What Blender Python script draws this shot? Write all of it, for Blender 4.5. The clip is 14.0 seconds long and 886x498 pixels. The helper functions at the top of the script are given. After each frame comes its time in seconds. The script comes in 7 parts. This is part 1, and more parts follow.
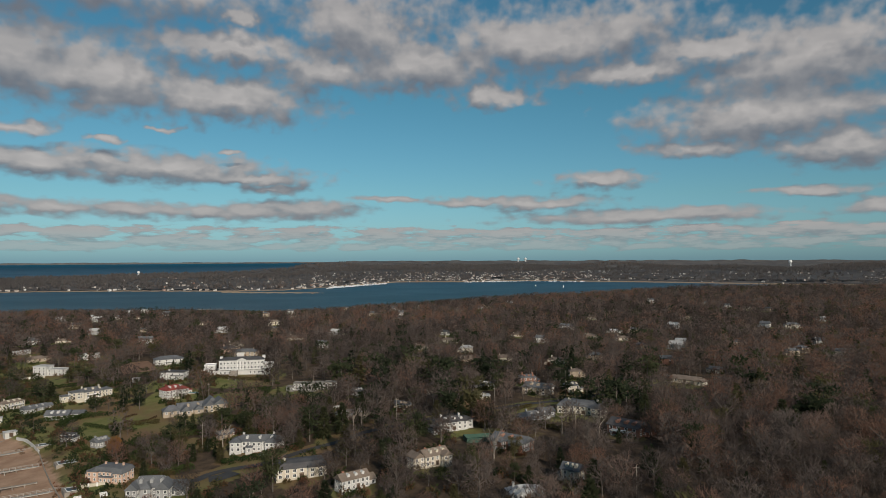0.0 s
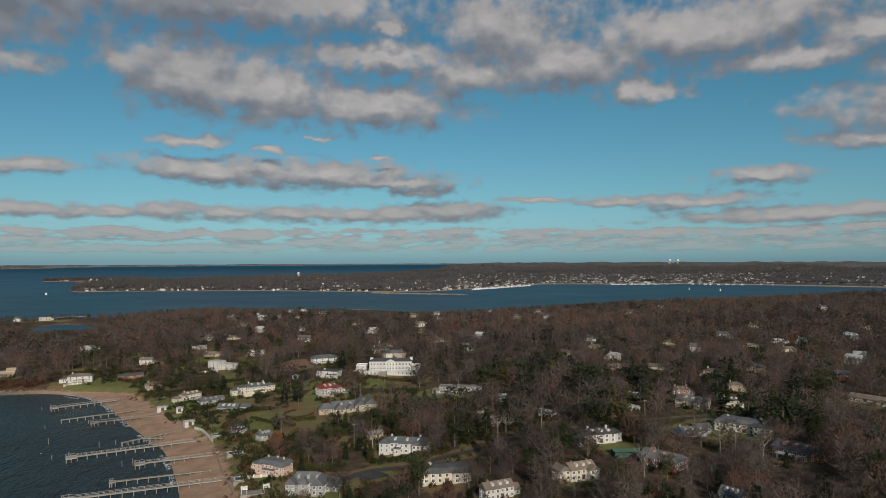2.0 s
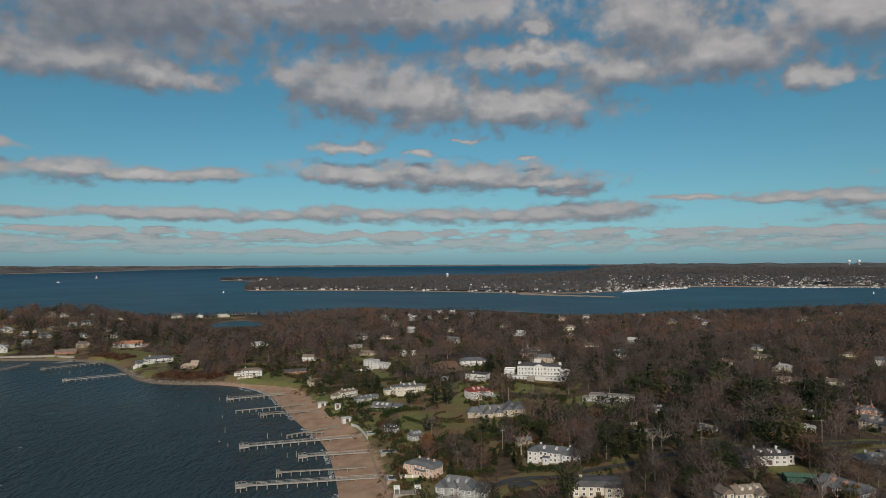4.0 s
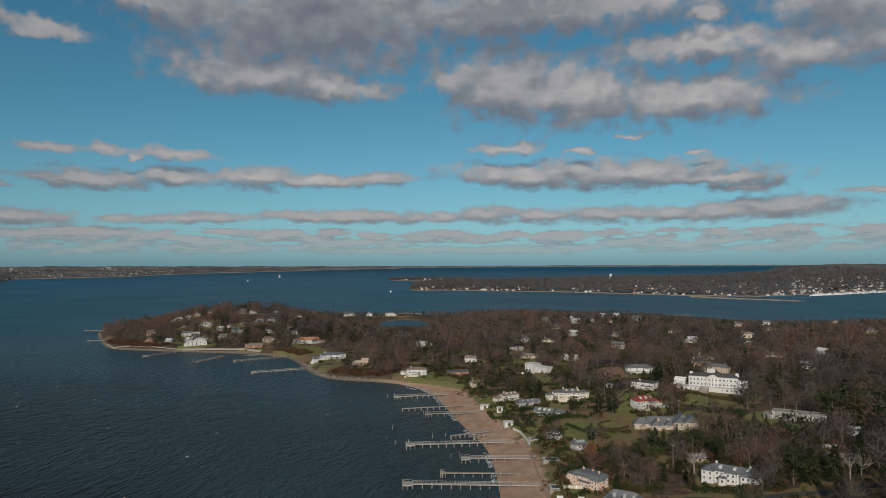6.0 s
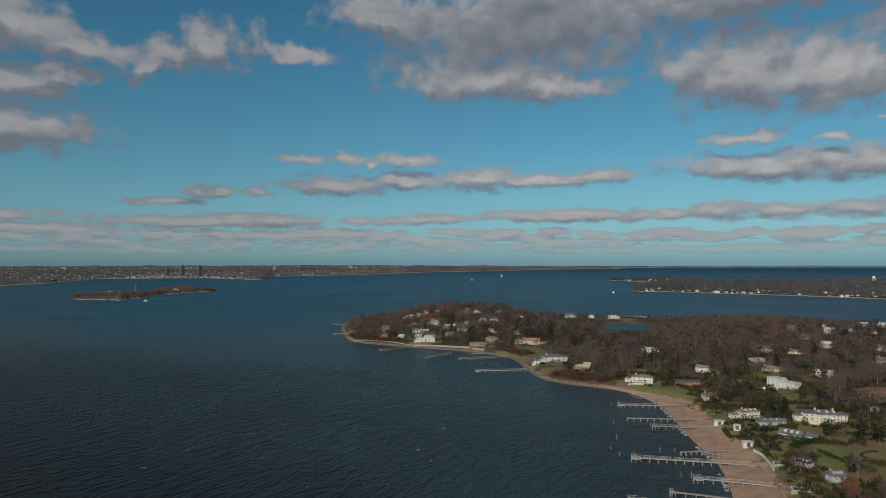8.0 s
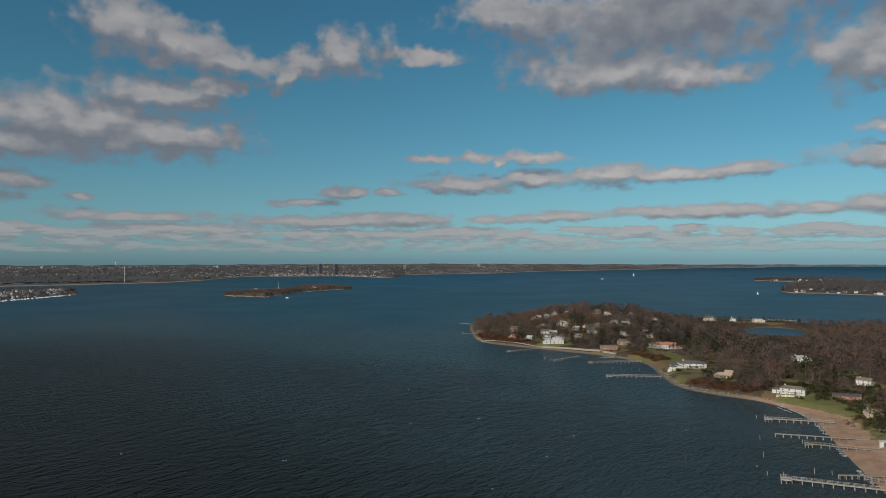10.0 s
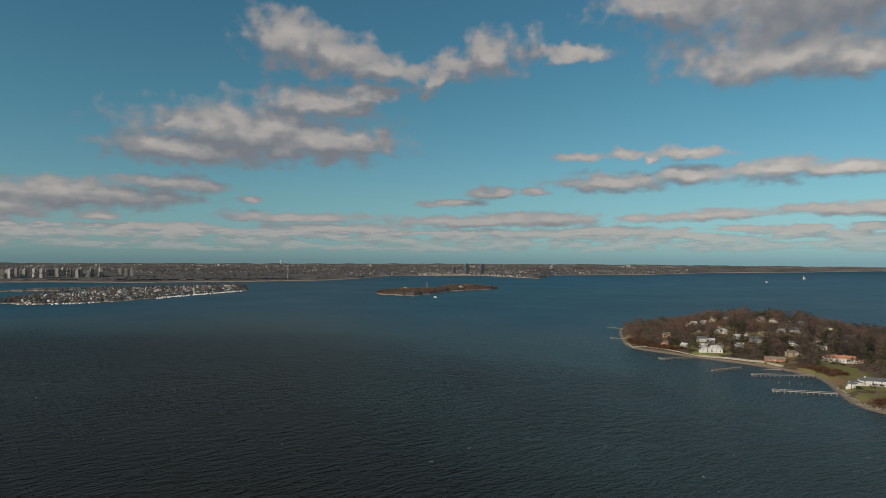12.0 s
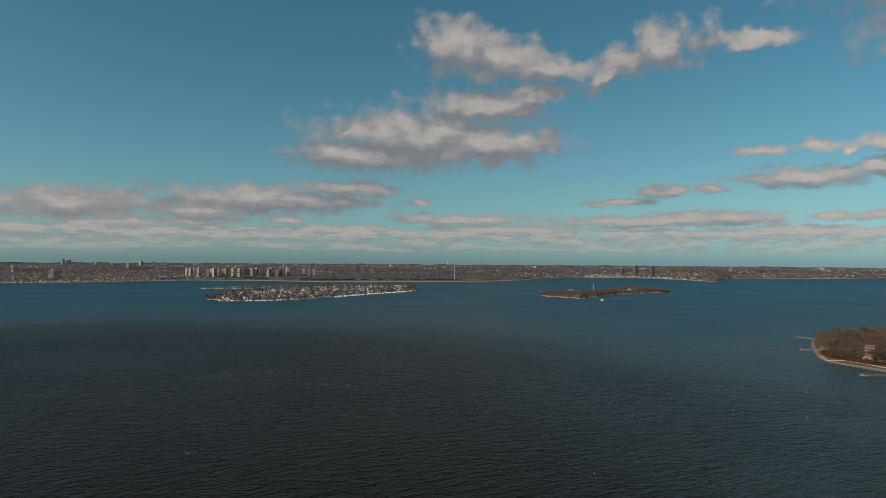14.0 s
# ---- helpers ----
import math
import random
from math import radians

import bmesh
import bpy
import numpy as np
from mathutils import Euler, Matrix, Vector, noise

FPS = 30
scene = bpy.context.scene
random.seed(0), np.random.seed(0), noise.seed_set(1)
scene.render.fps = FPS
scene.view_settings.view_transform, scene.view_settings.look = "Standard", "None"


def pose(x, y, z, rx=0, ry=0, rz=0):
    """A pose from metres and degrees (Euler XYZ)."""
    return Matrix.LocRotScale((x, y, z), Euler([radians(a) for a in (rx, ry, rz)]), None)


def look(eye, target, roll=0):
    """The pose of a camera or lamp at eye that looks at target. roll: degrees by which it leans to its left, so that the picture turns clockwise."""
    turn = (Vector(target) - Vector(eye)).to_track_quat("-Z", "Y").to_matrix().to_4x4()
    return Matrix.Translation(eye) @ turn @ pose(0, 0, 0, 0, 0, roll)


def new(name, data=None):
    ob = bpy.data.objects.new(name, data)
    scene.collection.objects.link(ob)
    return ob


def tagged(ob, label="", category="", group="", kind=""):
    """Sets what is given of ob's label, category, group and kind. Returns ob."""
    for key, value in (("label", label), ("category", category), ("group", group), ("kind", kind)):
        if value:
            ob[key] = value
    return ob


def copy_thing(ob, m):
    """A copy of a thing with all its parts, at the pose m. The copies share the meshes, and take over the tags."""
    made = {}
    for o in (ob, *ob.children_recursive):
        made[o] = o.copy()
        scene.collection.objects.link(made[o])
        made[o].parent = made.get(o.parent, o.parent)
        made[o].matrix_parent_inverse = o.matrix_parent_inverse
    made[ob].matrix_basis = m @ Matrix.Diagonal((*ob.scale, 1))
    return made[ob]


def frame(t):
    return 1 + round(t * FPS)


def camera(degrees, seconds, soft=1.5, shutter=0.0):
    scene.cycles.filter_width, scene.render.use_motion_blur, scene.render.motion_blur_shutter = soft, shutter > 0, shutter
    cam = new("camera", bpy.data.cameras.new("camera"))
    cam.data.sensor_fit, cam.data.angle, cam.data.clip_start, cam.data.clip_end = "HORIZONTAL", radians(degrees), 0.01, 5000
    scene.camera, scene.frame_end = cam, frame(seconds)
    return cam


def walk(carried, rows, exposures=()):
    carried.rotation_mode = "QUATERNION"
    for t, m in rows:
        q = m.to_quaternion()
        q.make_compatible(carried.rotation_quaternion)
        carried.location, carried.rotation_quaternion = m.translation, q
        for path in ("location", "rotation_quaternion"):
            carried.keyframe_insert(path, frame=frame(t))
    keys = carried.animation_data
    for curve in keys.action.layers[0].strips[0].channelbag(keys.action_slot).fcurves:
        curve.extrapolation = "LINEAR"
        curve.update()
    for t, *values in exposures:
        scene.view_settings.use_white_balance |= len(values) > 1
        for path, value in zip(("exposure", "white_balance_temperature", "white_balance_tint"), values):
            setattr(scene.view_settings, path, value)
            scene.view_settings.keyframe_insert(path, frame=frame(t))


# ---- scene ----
cam = camera(66.6, 14.0, soft=0.8)
# seconds, x, y, z, yaw to the left, pitch up, roll
ROWS = [
    (0, -0.7, -0.4, 99.9, -0.07, 0.92, -0.18),
    (0.5, -0.6, 0.2, 100.7, 2.82, 0.98, -0.11),
    (1, -0.6, 0.8, 101.5, 5.93, 1.04, -0.11),
    (1.5, -0.6, 1.3, 102.1, 9.05, 1.04, -0.14),
    (2, -0.6, 1.9, 102.8, 12.14, 1.05, -0.19),
    (2.5, -0.7, 2.4, 103.4, 15.22, 1.07, -0.27),
    (3, -0.9, 2.9, 104.1, 18.35, 1.09, -0.30),
    (5.5, -2.5, 5.1, 107.2, 34.47, 1.17, -0.14),
    (6, -2.9, 5.5, 107.9, 38.18, 1.18, -0.21),
    (6.5, -3.4, 5.9, 108.6, 42.65, 1.17, -0.12),
    (7, -3.9, 6.3, 109.4, 47.65, 1.20, -0.14),
    (7.5, -4.5, 6.7, 110.2, 52.74, 1.18, -0.05),
    (8, -5.1, 7.1, 110.9, 56.76, 1.16, -0.09),
    (10.5, -8.6, 9.2, 115.0, 70.32, 1.01, -0.03),
    (11, -9.4, 9.6, 115.8, 73.42, 1.01, 0.11),
    (11.5, -10.2, 10.1, 116.6, 76.52, 0.99, 0.17),
    (12, -11.1, 10.5, 117.3, 79.94, 0.98, 0.21),
    (12.5, -11.9, 11.0, 117.9, 83.39, 0.99, 0.23),
    (13, -12.8, 11.5, 118.5, 86.84, 1.00, 0.28),
    (13.5, -13.7, 12.0, 118.9, 90.31, 0.98, 0.32),
    (14, -14.6, 12.6, 119.2, 93.92, 1.00, 0.38),
]


def drone(x, y, z, yaw, pitch, roll):
    return pose(x, y, z, 0, 0, yaw) @ pose(0, 0, 0, 90 + pitch, 0, 0) @ pose(0, 0, 0, 0, 0, roll)


walk(cam, [(t, drone(*row)) for t, *row in ROWS], [(0, 0.07, 6600, 10), (2.5, 0.02, 6550, 10), (5.5, 0.0, 6450, 10), (8, -0.03, 6350, 9), (10.5, 0.12, 6550, 10), (12, 0.25, 6950, 10.5), (14, 0.32, 7150, 10.5)])
# clouds as (yaw, elevation, half width, half height) in degrees
CLOUD_EAST = [(32.6, 14.8, 5.1, 2.45), (27.2, 13.6, 6.7, 1.85), (17.5, 12.8, 6.7, 1.5), (17.5, 16.5, 6.7, 1.05), (10.4, 15.5, 3.1, 1.3), (17.2, 18.7, 1.6, 0.71), (33.0, 9.6, 2.3, 0.42), (22.1, 10.3, 1.0, 0.22), (26.6, 9.2, 0.9, 0.27), (17.6, 8.6, 1.0, 0.21)]
CLOUD_OVERHEAD = [(32.3, 20.5, 15.1, 1.77), (49.5, 19.6, 10.4, 3.21), (53.5, 15.4, 6.5, 1.42), (60.1, 19.8, 4.8, 1.23), (47.1, 14.8, 4.3, 0.9)]
CLOUD_BANK_HIGH = [(31.1, 7.4, 6.0, 0.93), (22.7, 7.2, 7.2, 1.2), (15.7, 6.7, 5.0, 0.59), (14.1, 5.9, 2.5, 0.5), (66.2, 6.6, 4.0, 0.74), (59.5, 6.9, 2.9, 0.73), (53.5, 7.1, 3.5, 0.89), (48.5, 7.0, 3.1, 0.71), (44.2, 7.0, 3.1, 0.62), (68.4, 8.7, 1.6, 0.42), (64.9, 8.9, 1.1, 0.48), (63.0, 8.3, 0.6, 0.31), (60.1, 8.7, 2.4, 0.45), (72.4, 5.9, 0.9, 0.33), (75.3, 5.8, 1.0, 0.56)]
CLOUD_BANK_LOW = [(41.0, 3.9, 1.2, 0.53), (38.0, 3.9, 1.4, 0.53), (34.0, 4.0, 2.6, 0.71), (29.5, 3.8, 2.2, 0.56), (24.5, 4.0, 3.7, 0.73), (19.6, 4.0, 2.4, 0.53), (15.9, 4.0, 3.8, 0.73), (11.1, 4.2, 3.8, 0.82), (49.5, 3.9, 3.8, 0.52), (45.5, 3.9, 3.4, 0.48), (58.5, 3.7, 4.0, 0.46), (63.6, 3.5, 1.7, 0.36), (70.3, 3.5, 3.4, 0.47), (74.5, 3.6, 2.4, 0.49), (73.5, 2.3, 3.5, 0.33)]
CLOUD_SOUTH = [(-9.9, 18.3, 9.7, 1.81), (2.1, 16.2, 8.1, 1.79), (6.9, 19.2, 5.2, 2.49), (-4.1, 13.8, 3.0, 0.64), (-15.4, 15.4, 6.3, 0.78), (-21.5, 16.3, 5.4, 0.91), (-28.2, 14.5, 7.1, 2.48), (-25.9, 10.8, 8.2, 1.68), (-21.2, 8.8, 4.4, 0.66), (-31.0, 8.3, 3.9, 1.46), (-28.8, 5.2, 3.3, 0.42), (-30.4, 16.1, 2.9, 1.16)]
CLOUD_BANK_SOUTH = [(-13.3, 6.4, 3.4, 0.6), (4.7, 5.1, 2.4, 0.29), (-2.7, 4.9, 3.8, 0.43), (-8.4, 4.7, 4.7, 0.66), (-16.2, 3.4, 8.4, 0.55), (-20.9, 3.6, 3.8, 0.54), (-28.8, 2.2, 5.2, 0.5), (-33.1, 3.9, 2.4, 0.56)]
CLOUD_WEST_HIGH = [(92.9, 17.9, 2.7, 1.73), (88.9, 17.2, 3.3, 1.15), (85.7, 16.1, 3.8, 0.8), (81.6, 15.2, 1.3, 1.08), (79.3, 16.2, 2.2, 0.76), (75.7, 17.0, 2.7, 1.32), (70.2, 17.2, 2.3, 0.47)]
CLOUD_WEST = [(90.9, 13.2, 4.2, 1.1), (86.6, 14.1, 2.3, 0.68), (96.0, 10.4, 7.4, 2.0), (101.0, 8.7, 5.2, 1.17), (89.2, 9.8, 4.5, 1.21), (101.8, 10.7, 1.0, 0.44), (101.9, 6.0, 3.7, 0.63), (108.8, 4.9, 7.2, 1.25), (113.5, 3.9, 3.9, 1.08), (114.5, 2.9, 2.1, 0.29), (106.6, 3.3, 1.4, 0.35), (96.0, 5.0, 1.0, 0.19)]
CLOUD_BANK_WEST = [(92.5, 3.6, 4.9, 0.52), (112.5, 2.1, 5.9, 0.42), (101.6, 2.5, 2.6, 0.36), (88.8, 2.6, 5.7, 0.43), (76.0, 5.8, 1.8, 0.57), (79.3, 4.8, 2.2, 0.33), (72.1, 5.8, 1.1, 0.28), (76.6, 3.3, 7.8, 0.57), (67.1, 2.4, 5.3, 0.37)]
CLOUD_BANK_FAR_WEST = [(122.8, 4.1, 5.8, 1.3), (120.1, 2.7, 3.5, 0.39), (126.6, 2.3, 3.1, 0.4), (123.4, 0.9, 7.3, 0.33)]
CLOUDS = (CLOUD_EAST + CLOUD_OVERHEAD + CLOUD_BANK_HIGH + CLOUD_BANK_LOW + CLOUD_SOUTH + CLOUD_BANK_SOUTH + CLOUD_WEST_HIGH + CLOUD_WEST + CLOUD_BANK_WEST + CLOUD_BANK_FAR_WEST)
SUN_YAW, SUN_UP = -155.0, 23.0  # degrees to the left of +y, degrees above the horizon


class Nodes:
    """A thin shorthand over a node tree."""

    def __init__(self, tree):
        self.tree = tree

    def add(self, kind, *sockets, out=0, operation="", clamp=False):
        n = self.tree.nodes.new(kind)
        if operation:
            n.operation = operation
        if clamp:
            n.use_clamp = True
        for i, s in enumerate(sockets):
            if s is None:
                continue
            if isinstance(s, bpy.types.NodeSocket):
                self.tree.links.new(s, n.inputs[i])
            else:
                n.inputs[i].default_value = s
        return n.outputs[out]

    def math(self, op, *s, clamp=False):
        return self.add("ShaderNodeMath", *s, operation=op, clamp=clamp)

    def vec(self, op, *s, out=0):
        return self.add("ShaderNodeVectorMath", *s, operation=op, out=out)

    def noise(self, vector, scale, detail=4.0, rough=0.55, out=0):
        n = self.tree.nodes.new("ShaderNodeTexNoise")
        n.inputs["Scale"].default_value, n.inputs["Detail"].default_value, n.inputs["Roughness"].default_value = scale, detail, rough
        if vector is not None:
            self.tree.links.new(vector, n.inputs["Vector"])
        return n.outputs[out]

    def ramp(self, fac, stops, smooth=False):
        n = self.tree.nodes.new("ShaderNodeValToRGB")
        n.color_ramp.interpolation = "EASE" if smooth else "LINEAR"
        while len(n.color_ramp.elements) < len(stops):
            n.color_ramp.elements.new(0.5)
        for e, (p, c) in zip(n.color_ramp.elements, stops):
            e.position, e.color = p, (*c, 1)
        self.tree.links.new(fac, n.inputs[0])
        return n.outputs[0]

    def mix(self, fac, a, b, blend="MIX"):
        n = self.tree.nodes.new("ShaderNodeMix")
        n.data_type, n.blend_type = "RGBA", blend
        for i, s in ((0, fac), (6, a), (7, b)):
            if isinstance(s, bpy.types.NodeSocket):
                self.tree.links.new(s, n.inputs[i])
            else:
                n.inputs[i].default_value = s if i == 0 else (*s, 1)
        return n.outputs[2]

    def smooth(self, x, a, b):
        n = self.tree.nodes.new("ShaderNodeMapRange")
        n.interpolation_type = "SMOOTHSTEP"
        self.tree.links.new(x, n.inputs[0])
        n.inputs[1].default_value, n.inputs[2].default_value = a, b
        return n.outputs[0]


def cloud_group():
    """Distance field of the cloud banks over (yaw, elevation), with torn and billowed edges."""
    tree = bpy.data.node_groups.new("cloud_field", "ShaderNodeTree")
    tree.interface.new_socket("place", in_out="INPUT", socket_type="NodeSocketVector")
    tree.interface.new_socket("field", in_out="OUTPUT", socket_type="NodeSocketFloat")
    tree.interface.new_socket("body", in_out="OUTPUT", socket_type="NodeSocketFloat")
    g = Nodes(tree)
    gin, gout = tree.nodes.new("NodeGroupInput"), tree.nodes.new("NodeGroupOutput")
    place = gin.outputs[0]
    sep = tree.nodes.new("ShaderNodeSeparateXYZ")
    tree.links.new(place, sep.inputs[0])
    yaw, el = sep.outputs[0], sep.outputs[1]
    high = g.math("MULTIPLY", g.math("LOGARITHM", g.math("MAXIMUM", g.math("ADD", el, 1.5), 0.3), math.e), 5.0)
    flat = g.add("ShaderNodeCombineXYZ", g.math("MULTIPLY", yaw, 0.17), high, 0.0)
    puff = g.add("ShaderNodeCombineXYZ", g.math("MULTIPLY", yaw, 0.42), g.math("ADD", g.math("MULTIPLY", high, 0.6), g.math("MULTIPLY", el, 0.3)), 0.0)
    # ragged sideways pull, then fine billows
    big = g.vec("SUBTRACT", g.noise(flat, 0.8, 2.0, 0.5, out=1), (0.5, 0.5, 0.5))
    fine = g.vec("SUBTRACT", g.noise(puff, 2.2, 2.0, 0.45, out=1), (0.5, 0.5, 0.5))
    grow = g.math("ADD", g.math("MULTIPLY", g.math("MAXIMUM", el, 0.0), 0.09), 0.35)
    pull = g.vec("ADD", g.vec("MULTIPLY", big, (4.5, 1.5, 0.0)), g.vec("MULTIPLY", fine, (1.7, 0.65, 0.0)))
    scaled = g.tree.nodes.new("ShaderNodeVectorMath")
    scaled.operation = "SCALE"
    tree.links.new(pull, scaled.inputs[0])
    tree.links.new(grow, scaled.inputs["Scale"])
    p = g.vec("ADD", place, scaled.outputs[0])
    field = None
    for a, e, w, h in CLOUDS:
        w, h = w * (1.22 if e < 9 else 1.2), h * (1.05 if e < 9 else 1.32)
        q = g.vec("MULTIPLY_ADD", p, (1 / w, 1 / h, 0), (-a / w, -e / h, 0))
        d = g.vec("LENGTH", q, out=1)
        field = d if field is None else g.math("SMOOTH_MIN", field, d, 0.35)
    billow = g.math("MULTIPLY", g.math("SUBTRACT", g.noise(puff, 1.5, 2.5, 0.45), 0.5), 1.5)
    broad = g.math("MULTIPLY", g.math("SUBTRACT", g.noise(puff, 1.2, 1.5, 0.45), 0.5), 1.5)
    billow = g.math("ADD", billow, g.math("MULTIPLY", g.math("SUBTRACT", g.noise(puff, 3.4, 2.0, 0.45), 0.5), 0.3))
    # open cumulus field over the part of the sky that the listed banks leave out
    over = g.noise(flat, 0.35, 5.0, 0.55)
    away = g.math("MAXIMUM", g.smooth(g.math("ABSOLUTE", g.math("SUBTRACT", yaw, 46.0)), 82.0, 96.0), g.smooth(el, 21.0, 27.0))
    loose = g.math("ADD", g.math("MULTIPLY", g.math("SUBTRACT", 0.62, over), 6.0), g.math("MULTIPLY", g.math("SUBTRACT", 1.0, away), 9.0))
    # thin streaks low over the horizon
    band = g.math("MULTIPLY", g.smooth(el, 0.3, 1.0), g.math("SUBTRACT", 1.0, g.smooth(el, 2.4, 3.4)))
    streak = g.noise(g.vec("MULTIPLY", place, (0.3, 1.6, 1.0)), 1.0, 5.0, 0.6)
    low = g.math("ADD", g.math("MULTIPLY", g.math("SUBTRACT", 0.535, streak), 6.0), g.math("MULTIPLY", g.math("SUBTRACT", 1.0, band), 2.5))
    field = g.math("MINIMUM", g.math("MINIMUM", field, g.math("ADD", loose, 0.3)), g.math("ADD", low, 0.3))
    tree.links.new(g.math("ADD", field, billow), gout.inputs[0])
    tree.links.new(g.math("ADD", field, g.math("ADD", g.math("MULTIPLY", broad, 0.6), g.math("MULTIPLY", billow, 0.18))), gout.inputs[1])
    return tree


def build_sky():
    world = bpy.data.worlds.new("sky")
    scene.world = world
    world.use_nodes = True
    tree = world.node_tree
    tree.nodes.clear()
    w = Nodes(tree)
    sky = tree.nodes.new("ShaderNodeTexSky")
    sky.sky_type, sky.sun_disc = "NISHITA", False
    sky.sun_elevation, sky.sun_rotation = radians(SUN_UP), radians(-SUN_YAW)
    sky.altitude, sky.air_density, sky.dust_density, sky.ozone_density = 100, 1.0, 0.6, 2.0
    way = tree.nodes.new("ShaderNodeTexCoord").outputs["Generated"]
    sep = tree.nodes.new("ShaderNodeSeparateXYZ")
    tree.links.new(w.vec("NORMALIZE", way), sep.inputs[0])
    dx, dy, dz = sep.outputs
    yaw = w.math("MULTIPLY", w.math("ARCTAN2", w.math("MULTIPLY", dx, -1.0), dy), 57.29578)
    el = w.math("MULTIPLY", w.math("ARCSINE", dz), 57.29578)
    group = cloud_group()

    def field(lift):
        n = tree.nodes.new("ShaderNodeGroup")
        n.node_tree = group
        up = w.math("ADD", el, w.math("MULTIPLY", w.math("ADD", w.math("MULTIPLY", el, 0.09), 0.3), lift)) if lift else el
        tree.links.new(w.add("ShaderNodeCombineXYZ", yaw, up, 0.0), n.inputs[0])
        return n.outputs

    (here, body), (_, above) = field(0), field(1.0)
    dens = w.smooth(here, 1.36, 0.5)
    thick = w.smooth(here, 0.9, 0.1)
    lit = w.math("ADD", w.math("MINIMUM", w.math("MULTIPLY", w.math("SUBTRACT", above, body), 0.58), 0.3), 0.59)
    lit = w.math("SUBTRACT", lit, w.math("MULTIPLY", w.math("SUBTRACT", 1.0, thick), 0.26))
    heavy = w.math("MULTIPLY", w.smooth(el, 13.0, 20.0), w.math("SUBTRACT", 1.0, w.smooth(w.math("ABSOLUTE", w.math("SUBTRACT", yaw, 43.0)), 12.0, 26.0)))
    lit = w.math("SUBTRACT", lit, w.math("MULTIPLY", thick, w.math("ADD", w.math("MULTIPLY", heavy, 0.42), w.math("MULTIPLY", w.smooth(el, 3.0, 21.0), 0.16))))
    lit = w.math("SUBTRACT", lit, w.math("MULTIPLY", w.math("SUBTRACT", 1.0, w.smooth(el, 5.0, 12.0)), 0.12))
    face = w.noise(w.add("ShaderNodeCombineXYZ", w.math("MULTIPLY", yaw, 0.35), w.math("MULTIPLY", el, 0.8), 3.0), 1.0, 2.0, 0.5)
    lit = w.math("ADD", lit, w.math("MULTIPLY", w.math("SUBTRACT", face, 0.5), 0.45))
    lit = w.math("SUBTRACT", lit, w.math("MULTIPLY", w.smooth(yaw, 58.0, 76.0), 0.22))
    # distance evens out the shading of the lowest banks
    near_by = w.math("ADD", w.math("MULTIPLY", w.smooth(el, 1.5, 6.0), 0.65), 0.35)
    lit = w.math("ADD", w.math("MULTIPLY", w.math("SUBTRACT", lit, 0.6), near_by), 0.6)
    cloud = w.ramp(w.math("MAXIMUM", lit, 0.0), CLOUD_SHADES)
    tint = w.ramp(w.math("DIVIDE", el, 90.0, clamp=True), SKY_TINTS)
    air = w.mix(1.0, sky.outputs[0], tint, "MULTIPLY")
    out = tree.nodes.new("ShaderNodeOutputWorld")
    bg_air, bg_cloud = tree.nodes.new("ShaderNodeBackground"), tree.nodes.new("ShaderNodeBackground")
    tree.links.new(air, bg_air.inputs[0])
    bg_air.inputs[1].default_value = 0.1
    tree.links.new(cloud, bg_cloud.inputs[0])
    bg_cloud.inputs[1].default_value = 1.0
    m = tree.nodes.new("ShaderNodeMixShader")
    clear = w.math("ADD", w.math("MULTIPLY", w.smooth(el, 0.5, 3.0), 0.52), 0.42)
    tree.links.new(w.math("MULTIPLY", dens, clear), m.inputs[0])
    tree.links.new(bg_air.outputs[0], m.inputs[1])
    tree.links.new(bg_cloud.outputs[0], m.inputs[2])
    tree.links.new(m.outputs[0], out.inputs[0])


CLOUD_SHADES = [(0.0, (0.150, 0.162, 0.190)), (0.35, (0.225, 0.230, 0.248)), (0.7, (0.37, 0.355, 0.352)), (1.0, (0.54, 0.51, 0.495))]
SKY_TINTS = [(0.0, (0.30, 0.56, 0.90)), (0.03, (0.36, 0.60, 0.78)), (0.06, (0.36, 0.61, 0.68)), (0.15, (0.30, 0.61, 0.62)), (0.22, (0.28, 0.60, 0.62)), (1.0, (0.28, 0.60, 0.62))]
build_sky()

lamp = bpy.data.lights.new("sun", "SUN")
lamp.energy, lamp.angle, lamp.color = 3.2, radians(0.5), (1.0, 0.9, 0.78)
sun = new("sun", lamp)
sun_way = Vector((-math.sin(radians(SUN_YAW)) * math.cos(radians(SUN_UP)), math.cos(radians(SUN_YAW)) * math.cos(radians(SUN_UP)), math.sin(radians(SUN_UP))))
sun.matrix_world = look(sun_way * 500, (0, 0, 0))
scene.view_settings.exposure = 0.0
# ---- materials ----


def material(name, build):
    m = bpy.data.materials.new(name)
    m.use_nodes = True
    n = Nodes(m.node_tree)
    build(n, m.node_tree.nodes["Principled BSDF"])
    return m


def put(n, shader, socket, value):
    if isinstance(value, bpy.types.NodeSocket):
        n.tree.links.new(value, shader.inputs[socket])
    else:
        shader.inputs[socket].default_value = value


def bumped(n, shader, fac, strength, distance):
    b = n.tree.nodes.new("ShaderNodeBump")
    b.inputs["Strength"].default_value, b.inputs["Distance"].default_value = strength, distance
    n.tree.links.new(fac, b.inputs["Height"])
    n.tree.links.new(b.outputs[0], shader.inputs["Normal"])


def place_of(n):
    return n.tree.nodes.new("ShaderNodeNewGeometry").outputs["Position"]


